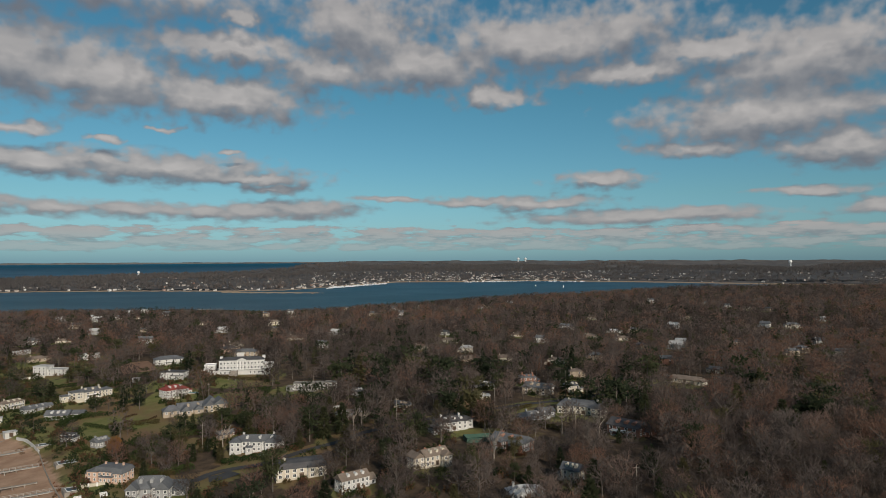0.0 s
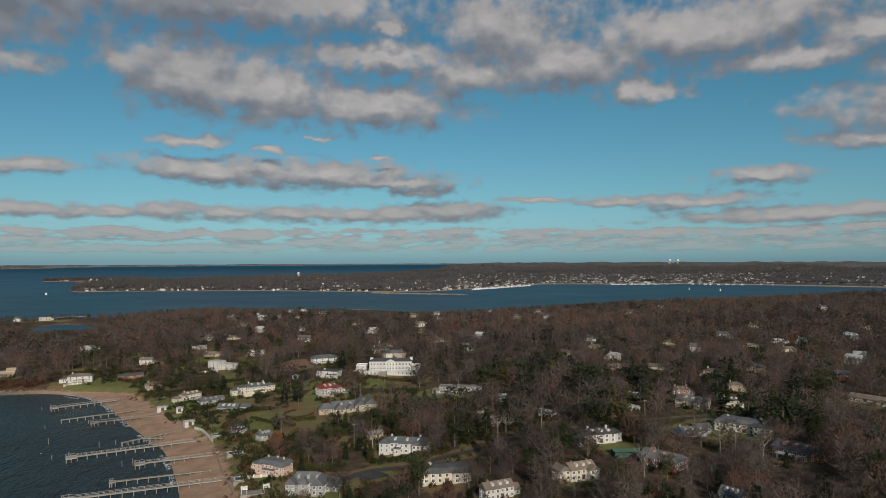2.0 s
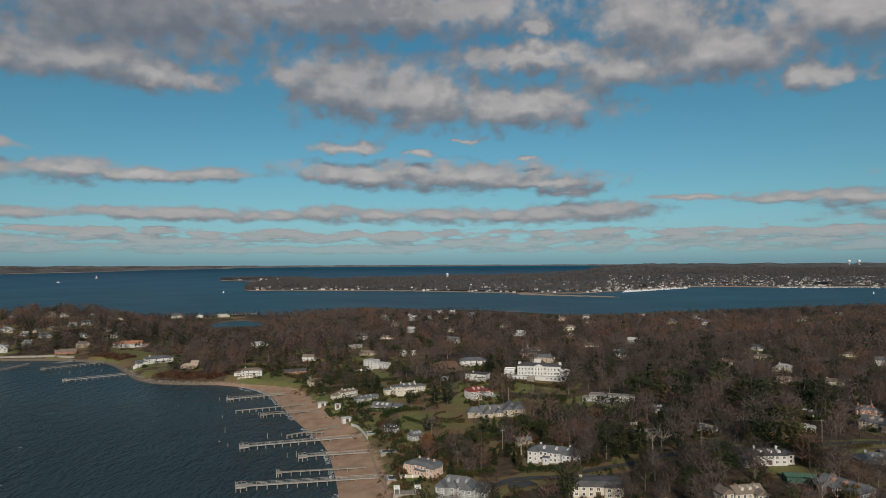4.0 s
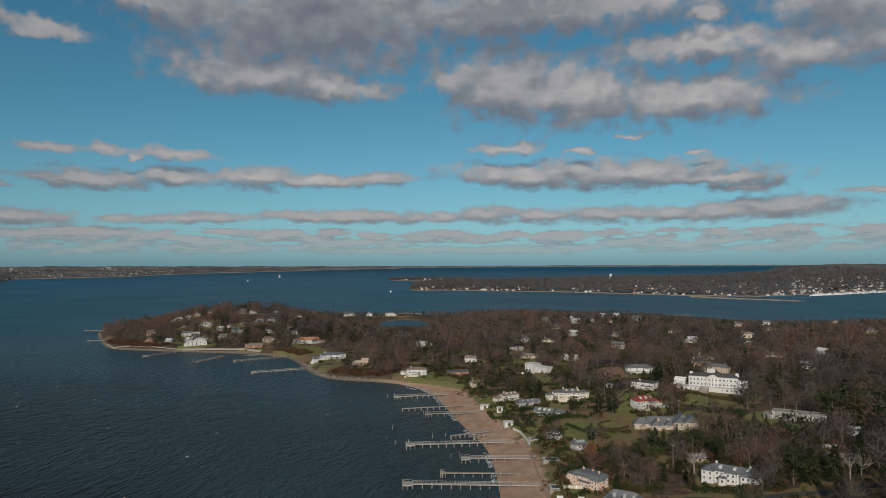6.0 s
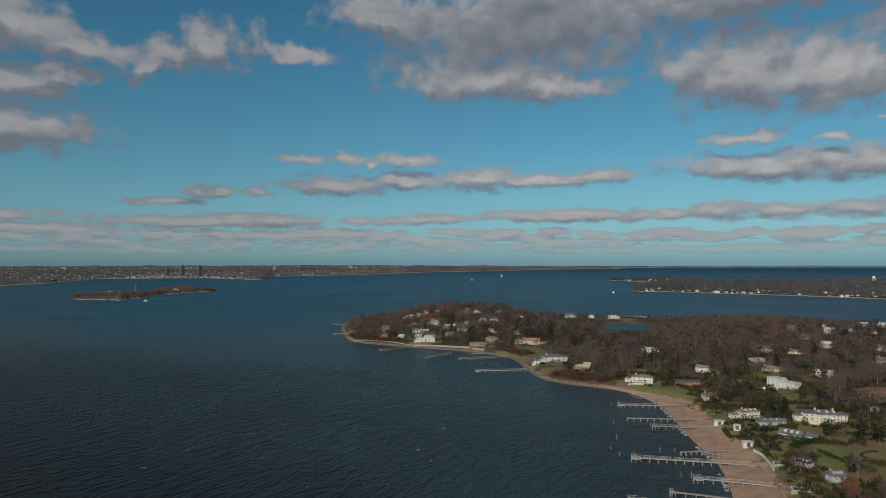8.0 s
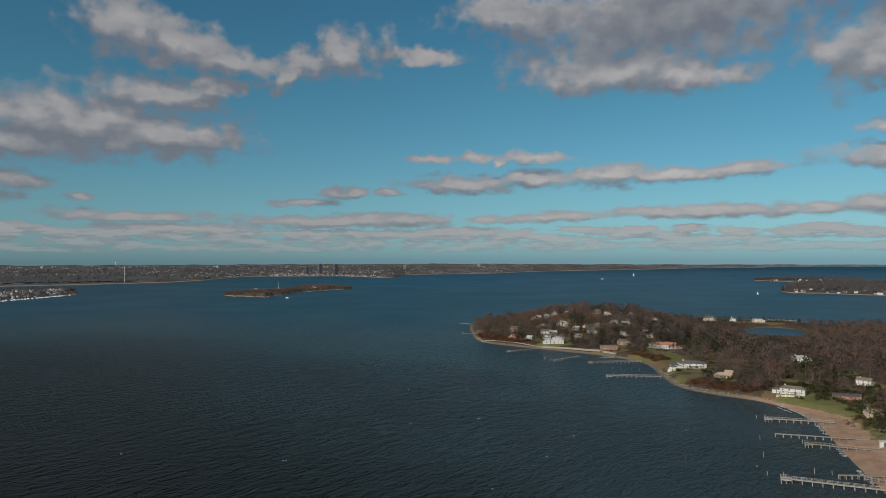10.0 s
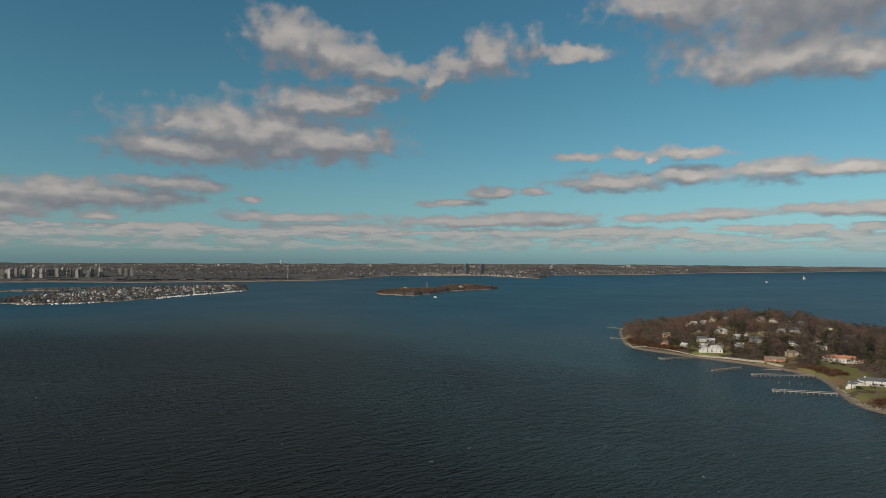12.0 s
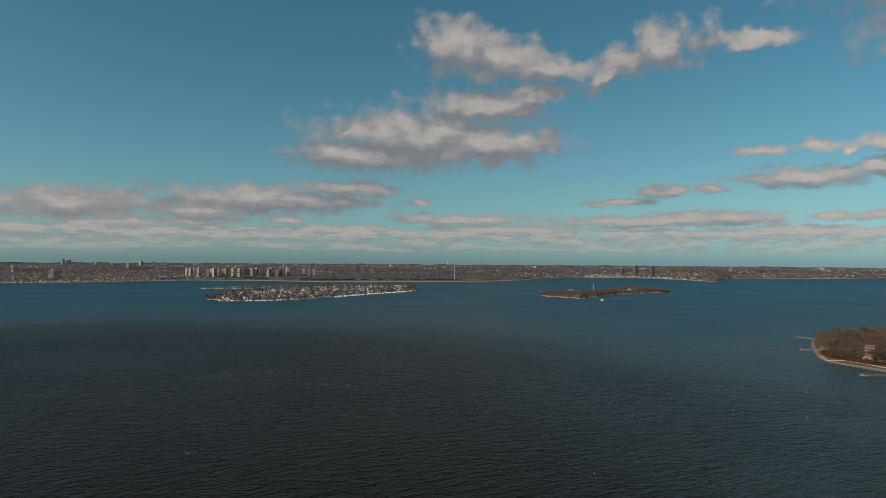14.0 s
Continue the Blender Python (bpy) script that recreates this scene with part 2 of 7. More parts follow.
def mottled(name, dark, light, rough=0.8, coarse=0.15, fine=2.0, bump=0.3, depth=0.05, per_object=0.0, metal=0.0):
    """A surface with stains at one scale and grain at another."""

    def build(n, shader):
        at = place_of(n)
        big, small = n.noise(at, coarse, 3.0), n.noise(at, fine, 5.0, 0.65)
        fac = n.math("ADD", n.math("MULTIPLY", big, 0.6), n.math("MULTIPLY", small, 0.5))
        col = n.mix(n.smooth(fac, 0.3, 0.8), dark, light)
        if per_object:
            r = n.tree.nodes.new("ShaderNodeObjectInfo").outputs["Random"]
            g = n.math("ADD", n.math("MULTIPLY", r, per_object), 1 - per_object / 2)
            col = n.mix(1.0, col, n.add("ShaderNodeCombineColor", g, g, g), "MULTIPLY")
        put(n, shader, "Base Color", col)
        put(n, shader, "Roughness", n.math("ADD", n.math("MULTIPLY", small, 0.2), rough - 0.1, clamp=True))
        put(n, shader, "Metallic", metal)
        if bump:
            bumped(n, shader, small, bump, depth)

    return material(name, build)


def ribbed(name, dark, light, rows=3.0, rough=0.75, across=(0, 0, 1)):
    """Courses of shingles, slates or tiles."""

    def build(n, shader):
        at = place_of(n)
        sep = n.tree.nodes.new("ShaderNodeSeparateXYZ")
        n.tree.links.new(at, sep.inputs[0])
        course = n.math("FRACT", n.math("MULTIPLY", sep.outputs[2], rows))
        big, small = n.noise(at, 0.25, 3.0), n.noise(at, 3.0, 4.0, 0.7)
        fac = n.math("ADD", n.math("MULTIPLY", big, 0.55), n.math("MULTIPLY", small, 0.5))
        col = n.mix(n.smooth(fac, 0.3, 0.75), dark, light)
        col = n.mix(n.math("MULTIPLY", n.smooth(course, 0.75, 1.0), 0.35), col, tuple(c * 0.45 for c in dark))
        put(n, shader, "Base Color", col)
        put(n, shader, "Roughness", rough)
        bumped(n, shader, n.math("ADD", course, small), 0.5, 0.03)

    return material(name, build)


def twig_material(name, dark, light, warm, single=1.0):
    """Bare twigs or needles, each tree of its own tone by the attribute tint."""

    def build(n, shader):
        tint = n.tree.nodes.new("ShaderNodeAttribute")
        tint.attribute_name = "tint"
        each = n.tree.nodes.new("ShaderNodeNewGeometry").outputs["Random Per Island"]
        own = n.tree.nodes.new("ShaderNodeObjectInfo").outputs["Random"]
        t = n.math("FRACT", n.math("ADD", tint.outputs["Fac"], n.math("MULTIPLY", own, single)))
        col = n.mix(n.smooth(t, 0.0, 0.75), dark, light)
        col = n.mix(n.smooth(t, 0.6, 0.9), col, warm)
        g = n.math("ADD", n.math("MULTIPLY", each, 0.2), 0.9)
        col = n.mix(1.0, col, n.add("ShaderNodeCombineColor", g, g, g), "MULTIPLY")
        put(n, shader, "Base Color", col)
        put(n, shader, "Roughness", 0.9)
        put(n, shader, "Specular IOR Level", 0.05)
        # light that falls on the far side of thin growth shows through it
        through_light = n.tree.nodes.new("ShaderNodeBsdfTranslucent")
        n.tree.links.new(col, through_light.inputs[0])
        both = n.tree.nodes.new("ShaderNodeMixShader")
        both.inputs[0].default_value = 0.5
        n.tree.links.new(shader.outputs[0], both.inputs[1])
        n.tree.links.new(through_light.outputs[0], both.inputs[2])
        end = [k for k in n.tree.nodes if k.bl_idname == "ShaderNodeOutputMaterial"][0]
        n.tree.links.new(both.outputs[0], end.inputs[0])

    return material(name, build)


def ground_build(n, shader):
    at = place_of(n)
    shore = n.tree.nodes.new("ShaderNodeAttribute")
    shore.attribute_name = "beach"
    lawn = n.tree.nodes.new("ShaderNodeAttribute")
    lawn.attribute_name = "lawn"
    big, mid, fine = n.noise(at, 0.02, 4.0), n.noise(at, 0.12, 5.0, 0.65), n.noise(at, 1.3, 5.0, 0.7)
    litter = n.mix(n.smooth(mid, 0.35, 0.7), (0.055, 0.04, 0.029), (0.14, 0.097, 0.062))
    litter = n.mix(n.smooth(fine, 0.4, 0.8), litter, (0.085, 0.062, 0.043))
    grass = n.mix(n.smooth(mid, 0.3, 0.75), (0.13, 0.15, 0.046), (0.215, 0.195, 0.08))
    grass = n.mix(n.smooth(big, 0.42, 0.62), grass, (0.19, 0.125, 0.068))
    sand = n.mix(n.smooth(mid, 0.3, 0.7), (0.33, 0.205, 0.135), (0.46, 0.305, 0.21))
    sand = n.mix(n.smooth(fine, 0.55, 0.85), sand, (0.24, 0.15, 0.10))
    ragged = n.math("MULTIPLY", n.math("SUBTRACT", mid, 0.5), 0.9)
    on_lawn = n.smooth(n.math("ADD", lawn.outputs["Fac"], ragged), 0.35, 0.6)
    col = n.mix(on_lawn, litter, grass)
    wet = n.smooth(n.math("ADD", shore.outputs["Fac"], n.math("MULTIPLY", ragged, 0.06)), 0.985, 1.0)
    # shingle instead of sand west of the bay's corner
    sep = n.tree.nodes.new("ShaderNodeSeparateXYZ")
    n.tree.links.new(at, sep.inputs[0])
    sand = n.mix(n.smooth(sep.outputs[0], -400.0, -450.0), sand, n.mix(n.smooth(fine, 0.35, 0.7), (0.10, 0.085, 0.068), (0.27, 0.215, 0.165)))
    sand = n.mix(wet, sand, (0.12, 0.08, 0.055))
    col = n.mix(n.smooth(n.math("ADD", shore.outputs["Fac"], n.math("MULTIPLY", ragged, 0.2)), 0.40, 0.48), col, sand)
    put(n, shader, "Base Color", col)
    put(n, shader, "Roughness", 0.95)
    put(n, shader, "Specular IOR Level", 0.15)
    bumped(n, shader, n.math("ADD", mid, fine), 0.5, 0.4)


def water_build(n, shader):
    at = place_of(n)
    turned = n.tree.nodes.new("ShaderNodeMapping")
    turned.vector_type = "TEXTURE"
    turned.inputs["Rotation"].default_value = (0, 0, radians(28))
    turned.inputs["Scale"].default_value = (1.0, 2.6, 1.0)
    n.tree.links.new(at, turned.inputs[0])
    chop, swell, gust = n.noise(turned.outputs[0], 0.5, 2.5, 0.5), n.noise(turned.outputs[0], 0.15, 1.0), n.noise(at, 0.004, 4.0, 0.6)
    # cloud shade painted near-black round a south-western spot, sky reflection painted blue beyond
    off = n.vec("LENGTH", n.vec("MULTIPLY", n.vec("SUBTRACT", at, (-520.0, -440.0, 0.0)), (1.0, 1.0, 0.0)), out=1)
    # deep: 0 inside the painted cloud shade, 1 in the painted sky blue
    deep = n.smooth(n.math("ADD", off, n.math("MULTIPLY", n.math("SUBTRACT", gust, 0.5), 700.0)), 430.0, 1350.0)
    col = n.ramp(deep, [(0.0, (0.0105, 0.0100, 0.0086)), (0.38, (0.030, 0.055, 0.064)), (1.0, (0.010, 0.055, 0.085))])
    # reflected sky painted as a brighter blue on the open sound to the north
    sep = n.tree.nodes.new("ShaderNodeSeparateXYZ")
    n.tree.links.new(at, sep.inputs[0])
    sky_sheen = n.math("MULTIPLY", n.smooth(n.vec("LENGTH", at, out=1), 1300.0, 3600.0), n.smooth(sep.outputs[1], 150.0, 1500.0))
    col = n.mix(sky_sheen, col, (0.008, 0.066, 0.116))
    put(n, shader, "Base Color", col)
    out_at_sea = n.smooth(n.vec("LENGTH", at, out=1), 250.0, 1900.0)
    put(n, shader, "Roughness", n.math("ADD", n.math("MULTIPLY", gust, 0.15), n.math("ADD", n.math("MULTIPLY", out_at_sea, 0.15), 0.18)))
    put(n, shader, "IOR", 1.33)
    put(n, shader, "Specular IOR Level", n.math("ADD", n.math("MULTIPLY", deep, 0.07), 0.07))
    # the short chop lies in the shelter of the shore, long swell outside
    waves = n.math("MULTIPLY", n.math("ADD", chop, n.math("MULTIPLY", swell, 1.2)), n.math("SUBTRACT", 1.0, n.math("MULTIPLY", out_at_sea, 0.93)))
    bumped(n, shader, waves, 0.95, 2.6)


# haze over the far country is put into these greyed base colours
def hazed_ground_build(n, shader):
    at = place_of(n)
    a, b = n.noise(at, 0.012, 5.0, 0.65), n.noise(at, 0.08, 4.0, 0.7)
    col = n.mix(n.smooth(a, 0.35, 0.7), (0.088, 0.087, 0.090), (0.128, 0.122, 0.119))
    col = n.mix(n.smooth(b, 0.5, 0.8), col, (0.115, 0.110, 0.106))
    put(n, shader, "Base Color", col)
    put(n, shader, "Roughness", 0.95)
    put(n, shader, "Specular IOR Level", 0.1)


def glass_build(n, shader):
    put(n, shader, "Base Color", (0.05, 0.055, 0.062, 1))
    put(n, shader, "Roughness", 0.08)
    put(n, shader, "Specular IOR Level", 0.6)


GROUND, WATER, HAZED_GROUND, GLASS = material("ground", ground_build), material("sea_water", water_build), material("hazed_ground", hazed_ground_build), material("window_glass", glass_build)
TWIG = twig_material("bare_twigs", (0.084, 0.067, 0.059), (0.210, 0.166, 0.145), (0.240, 0.140, 0.102))
WOOD_TWIG = twig_material("woodland_twigs", (0.084, 0.067, 0.059), (0.210, 0.166, 0.145), (0.240, 0.140, 0.102), 0.0)
WOOD_NEEDLE = twig_material("woodland_needles", (0.042, 0.054, 0.031), (0.085, 0.096, 0.048), (0.125, 0.112, 0.056), 0.0)
ISLE_TWIG = twig_material("island_twigs", (0.18, 0.122, 0.09), (0.27, 0.18, 0.13), (0.30, 0.165, 0.10), 0.0)
# lighter, evened-out twig tones carry the haze over the far woods
HAZED_TWIG = twig_material("hazed_twigs", (0.150, 0.137, 0.132), (0.185, 0.166, 0.157), (0.195, 0.160, 0.142), 0.0)
BARK = mottled("bark", (0.07, 0.058, 0.048), (0.19, 0.16, 0.135), 0.9, 0.4, 4.0, 0.6, 0.05)
NEEDLE = twig_material("evergreen_needles", (0.042, 0.054, 0.031), (0.085, 0.096, 0.048), (0.125, 0.112, 0.056))
HEDGE = twig_material("hedge_leaves", (0.045, 0.07, 0.026), (0.08, 0.105, 0.038), (0.13, 0.095, 0.045))
DRY_HEDGE = twig_material("dry_hedge", (0.075, 0.045, 0.028), (0.12, 0.075, 0.045), (0.13, 0.10, 0.05))
SHRUB = twig_material("russet_shrub", (0.13, 0.062, 0.042), (0.19, 0.105, 0.068), (0.22, 0.14, 0.08))
WHITE = mottled("white_stucco", (0.48, 0.47, 0.45), (0.62, 0.61, 0.585), 0.8, 0.3, 3.0, 0.15, 0.01)
CREAM = mottled("cream_stucco", (0.50, 0.45, 0.36), (0.62, 0.56, 0.46), 0.85, 0.3, 3.0, 0.15, 0.01)
PINK = mottled("pink_stucco", (0.58, 0.38, 0.28), (0.68, 0.48, 0.37), 0.85, 0.3, 3.0, 0.15, 0.01)
BRICK = mottled("brick_wall", (0.24, 0.11, 0.075), (0.38, 0.20, 0.14), 0.85, 0.5, 5.0, 0.3, 0.02)
TAN = mottled("tan_stone_wall", (0.33, 0.26, 0.19), (0.46, 0.38, 0.29), 0.85, 0.5, 4.0, 0.3, 0.02)
GREY = mottled("grey_shingle_wall", (0.26, 0.26, 0.26), (0.40, 0.40, 0.39), 0.85, 0.5, 4.0, 0.3, 0.02)
WEATHERED = mottled("weathered_siding", (0.15, 0.14, 0.125), (0.27, 0.255, 0.23), 0.85, 0.5, 4.0, 0.3, 0.02)
TRIM = mottled("white_trim", (0.74, 0.73, 0.70), (0.82, 0.81, 0.79), 0.6, 0.5, 4.0, 0.0)
SLATE = ribbed("slate_roof", (0.085, 0.09, 0.10), (0.17, 0.175, 0.18))
DARK_ROOF = ribbed("dark_shingle_roof", (0.05, 0.05, 0.055), (0.11, 0.105, 0.105))
BROWN_ROOF = ribbed("brown_shingle_roof", (0.15, 0.115, 0.09), (0.27, 0.215, 0.17))
RED_ROOF = ribbed("red_tile_roof", (0.20, 0.035, 0.03), (0.32, 0.07, 0.055))
ORANGE_ROOF = ribbed("orange_tile_roof", (0.34, 0.13, 0.07), (0.48, 0.23, 0.13))
PALE_ROOF = mottled("pale_flat_roof", (0.36, 0.36, 0.36), (0.52, 0.52, 0.51), 0.9, 0.3, 2.0, 0.1, 0.02)
TIMBER = mottled("weathered_timber", (0.20, 0.17, 0.14), (0.38, 0.34, 0.29), 0.85, 0.6, 5.0, 0.4, 0.03, per_object=0.3)
STONE = mottled("shore_stone", (0.15, 0.135, 0.115), (0.33, 0.30, 0.26), 0.9, 0.6, 3.0, 0.5, 0.1, per_object=0.4)
PAVING = mottled("terrace_paving", (0.22, 0.19, 0.16), (0.36, 0.32, 0.27), 0.85, 0.4, 3.0, 0.2, 0.02)
ASPHALT = mottled("asphalt", (0.035, 0.035, 0.037), (0.065, 0.064, 0.064), 0.85, 0.3, 4.0, 0.2, 0.02)
POOL = mottled("pool_cover", (0.03, 0.05, 0.06), (0.06, 0.085, 0.095), 0.35, 0.4, 2.0, 0.1, 0.02)
TURQUOISE = mottled("pool_water", (0.10, 0.26, 0.27), (0.16, 0.33, 0.34), 0.15, 0.4, 2.0, 0.1, 0.02)
CANVAS_GREEN = mottled("green_canvas", (0.03, 0.075, 0.055), (0.05, 0.11, 0.08), 0.8, 0.5, 3.0, 0.1, 0.02)
STEEL = mottled("painted_steel", (0.62, 0.63, 0.63), (0.75, 0.76, 0.76), 0.5, 0.4, 2.0, 0.05, 0.01)
CONCRETE = mottled("tower_concrete", (0.30, 0.28, 0.26), (0.42, 0.40, 0.37), 0.85, 0.05, 0.6, 0.1, 0.05)
DARK_TOWER = mottled("dark_curtain_wall", (0.08, 0.09, 0.105), (0.13, 0.145, 0.165), 0.35, 0.05, 0.6, 0.0)
HULL = mottled("boat_hull", (0.66, 0.67, 0.68), (0.80, 0.81, 0.81), 0.4, 0.5, 2.0, 0.0)


# ---- building helpers ----


def part(name, bm, mat, parent=None, label="", at=None):
    """Links a bmesh as one mesh object."""
    mesh = bpy.data.meshes.new(name)
    bm.to_mesh(mesh)
    bm.free()
    return shared(name, mesh, mat, parent, label, at)


def shared(name, mesh, mat=None, parent=None, label="", at=None):
    ob = new(name, mesh)
    if mat is not None and not mesh.materials:
        for m in mat if isinstance(mat, (list, tuple)) else [mat]:
            mesh.materials.append(m)
    ob.parent = parent
    if at is not None:
        ob.matrix_basis = at
    return tagged(ob, label)


def empty(name, at, label, category, group="", kind=""):
    ob = new(name)
    ob.empty_display_size = 1.0
    ob.matrix_basis = at
    return tagged(ob, label, category, group, kind)


def box(bm, x0, x1, y0, y1, z0, z1, mat=0):
    v = [bm.verts.new(c) for c in ((x0, y0, z0), (x1, y0, z0), (x1, y1, z0), (x0, y1, z0), (x0, y0, z1), (x1, y0, z1), (x1, y1, z1), (x0, y1, z1))]
    for f in ((3, 2, 1, 0), (4, 5, 6, 7), (0, 1, 5, 4), (1, 2, 6, 5), (2, 3, 7, 6), (3, 0, 4, 7)):
        bm.faces.new([v[i] for i in f]).material_index = mat
    return v


def rod(bm, a, b, r0, r1, sides=6, cap=True):
    """A tapered round bar."""
    a, b = Vector(a), Vector(b)
    q = (b - a).to_track_quat("Z", "Y")
    rings = []
    for p, r in ((a, r0), (b, r1)):
        rings.append([bm.verts.new(p + q @ Vector((r * math.cos(i * math.tau / sides), r * math.sin(i * math.tau / sides), 0))) for i in range(sides)])
    for i in range(sides):
        bm.faces.new((rings[0][i], rings[0][(i + 1) % sides], rings[1][(i + 1) % sides], rings[1][i]))
    if cap:
        bm.faces.new(rings[1])
        bm.faces.new(rings[0][::-1])


def sheet(name, verts, faces, mat, attributes=(), label="", category="", kind="", parent=None):
    """A mesh from arrays, with one float attribute a vertex for each (name, values)."""
    mesh = bpy.data.meshes.new(name)
    verts, faces = np.asarray(verts, np.float32), np.asarray(faces, np.int32)
    mesh.vertices.add(len(verts))
    mesh.vertices.foreach_set("co", verts.ravel())
    k = faces.shape[1]
    mesh.loops.add(faces.size)
    mesh.loops.foreach_set("vertex_index", faces.ravel())
    mesh.polygons.add(len(faces))
    mesh.polygons.foreach_set("loop_start", np.arange(0, faces.size, k, dtype=np.int32))
    mesh.update(calc_edges=True)
    for key, values in attributes:
        mesh.attributes.new(key, "FLOAT", "POINT").data.foreach_set("value", np.asarray(values, np.float32))
    mesh.validate()
    ob = shared(name, mesh, mat, parent)
    return tagged(ob, label, category, "", kind)


def grid_faces(rows, cols, wrap=False):
    i, j = np.meshgrid(np.arange(rows - 1), np.arange(cols if wrap else cols - 1), indexing="ij")
    a, b = i * cols + j, i * cols + (j + 1) % cols
    return np.stack([a, b, b + cols, a + cols], -1).reshape(-1, 4)
# ---- the lie of the land ----
EYE = (-5.0, 6.0, 108.0)  # middle of the flight

WEST_SHORE = [(60, -900), (-30, -500), (-60, -200), (-70, 0), (-100, 130), (-140, 212), (-172, 263), (-207, 308), (-232, 336), (-275, 369), (-348, 434), (-385, 455),
              (-420, 457), (-450, 441), (-490, 436), (-536, 460), (-603, 499), (-637, 506), (-696, 494), (-733, 475), (-804, 442), (-867, 417), (-943, 445), (-1085, 503), (-1128, 540)]
NORTH_SHORE = [(-1160, 620), (-1160, 720), (-1110, 800), (-1050, 880), (-1000, 945), (-945, 1005), (-880, 1040), (-800, 1075), (-700, 1180), (-600, 1300), (-520, 1340), (-420, 1310), (-300, 1290),
               (-180, 1360), (-20, 1470), (180, 1560), (500, 1660), (1000, 1720), (1700, 1780), (2400, 1700), (2400, -900)]
POND = (-795, 900, 86, 44, 133)  # x, y, half length, half width, turn


def rounded(points, times=2):
    """Cuts the corners of a closed line."""
    p = np.array(points, float)
    for _ in range(times):
        q = np.roll(p, -1, 0)
        p = np.stack([0.75 * p + 0.25 * q, 0.25 * p + 0.75 * q], 1).reshape(-1, 2)
    return p


OUTLINE = rounded(WEST_SHORE + NORTH_SHORE)


def smooth(t):
    t = np.clip(t, 0, 1)
    return t * t * (3 - 2 * t)


def inland(x, y):
    """Metres from the waterline, over 0 on land."""
    x, y = np.asarray(x, float), np.asarray(y, float)
    best, inside = np.full(x.shape, 1e9), np.zeros(x.shape, bool)
    a, b = OUTLINE, np.roll(OUTLINE, -1, 0)
    for (ax, ay), (bx, by) in zip(a, b):
        vx, vy = bx - ax, by - ay
        k = np.clip(((x - ax) * vx + (y - ay) * vy) / (vx * vx + vy * vy + 1e-9), 0, 1)
        best = np.minimum(best, (x - ax - k * vx) ** 2 + (y - ay - k * vy) ** 2)
        if abs(vy) > 1e-9:
            inside ^= ((ay > y) != (by > y)) & (x < vx * (y - ay) / vy + ax)
    s = np.where(inside, 1, -1) * np.sqrt(best)
    px, py, pl, pw, turn = POND
    c, n = math.cos(radians(turn)), math.sin(radians(turn))
    u, v = ((x - px) * c + (y - py) * n) / pl, (-(x - px) * n + (y - py) * c) / pw
    return np.minimum(s, (np.sqrt(u * u + v * v) - 1) * pw)


def rolling(x, y):
    return (np.sin(x / 91 + 1.3) * np.sin(y / 113 + 0.4) + 0.5 * np.sin(x / 47 - y / 61 + 2) + 0.3 * np.sin(x / 23 + y / 31)) / 1.8


def beach_width(x, y):
    return 2.6 + 18.4 * smooth((np.asarray(x) + 400) / 70)


def lowland(x, y, scrub=False):
    """1 in the marshy hollows by the pond and by the cove of the bay, 0 on the rising ground."""
    pond = np.exp(-(((x + 830) / 190) ** 2 + ((y - 900) / 170) ** 2))
    return np.maximum(0.55 * pond if scrub else pond, np.exp(-(((x + 400) / 270) ** 2 + ((y - 1230) / 190) ** 2)))


def height(x, y, s=None):
    x, y = np.asarray(x, float), np.asarray(y, float)
    s = inland(x, y) if s is None else s
    w = beach_width(x, y)
    z = np.where(s < 0, np.maximum(-6, s * 0.12), 2.2 * np.clip(s / w, 0, 1))
    low = 1 - 0.9 * np.maximum(lowland(x, y), np.exp(-((x + 740) ** 2 + (y - 790) ** 2) / 200**2))
    z = z + 3.0 * smooth((s - w) / 9) + 8.0 * smooth((s - w) / 200) * low
    z = z + rolling(x, y) * 3.5 * smooth((s - w) / 90) * low
    # crown of the headland
    across, along = (x + 905) * 0.59 + (y - 655) * 0.81, (x + 905) * -0.81 + (y - 655) * 0.59
    z = z + 19 * np.exp(-((across / 120) ** 4) - (along / 95) ** 2) * smooth((s - w) / 60)
    return z + 17 * smooth((x + 50) / 800) * smooth((y - 500) / 700) * smooth((s - w) / 200)


def stretch(d):
    """Distance at which far country is set: true near by, drawn in beyond 2.6 km so that it stays within 5 km."""
    return np.where(d < 2600, d, 2600 + 2200 * (1 - np.exp(-(np.maximum(d, 2600) - 2600) / 2200)))


def drawn_in(x, y, z):
    """The place of a far point, moved along the line of sight from the middle of the flight. Returns x, y, z and the scale."""
    dx, dy = np.asarray(x, float) - EYE[0], np.asarray(y, float) - EYE[1]
    d = np.hypot(dx, dy) + 1e-9
    k = stretch(d) / d
    return EYE[0] + dx * k, EYE[1] + dy * k, EYE[2] + (np.asarray(z, float) - EYE[2]) * k, k
# ---- sea and ground ----


def build_sea():
    turns = np.linspace(0, math.tau, 180, endpoint=False)
    far = np.concatenate([[1, 60], np.geomspace(140, 20500, 90)])
    d, a = np.meshgrid(far, turns, indexing="ij")
    x, y, z, _ = drawn_in(EYE[0] + d * np.cos(a), EYE[1] + d * np.sin(a), 0 * d)
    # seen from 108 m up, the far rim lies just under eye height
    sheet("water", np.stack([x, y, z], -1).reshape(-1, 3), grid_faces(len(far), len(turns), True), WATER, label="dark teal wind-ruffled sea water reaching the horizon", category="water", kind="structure")


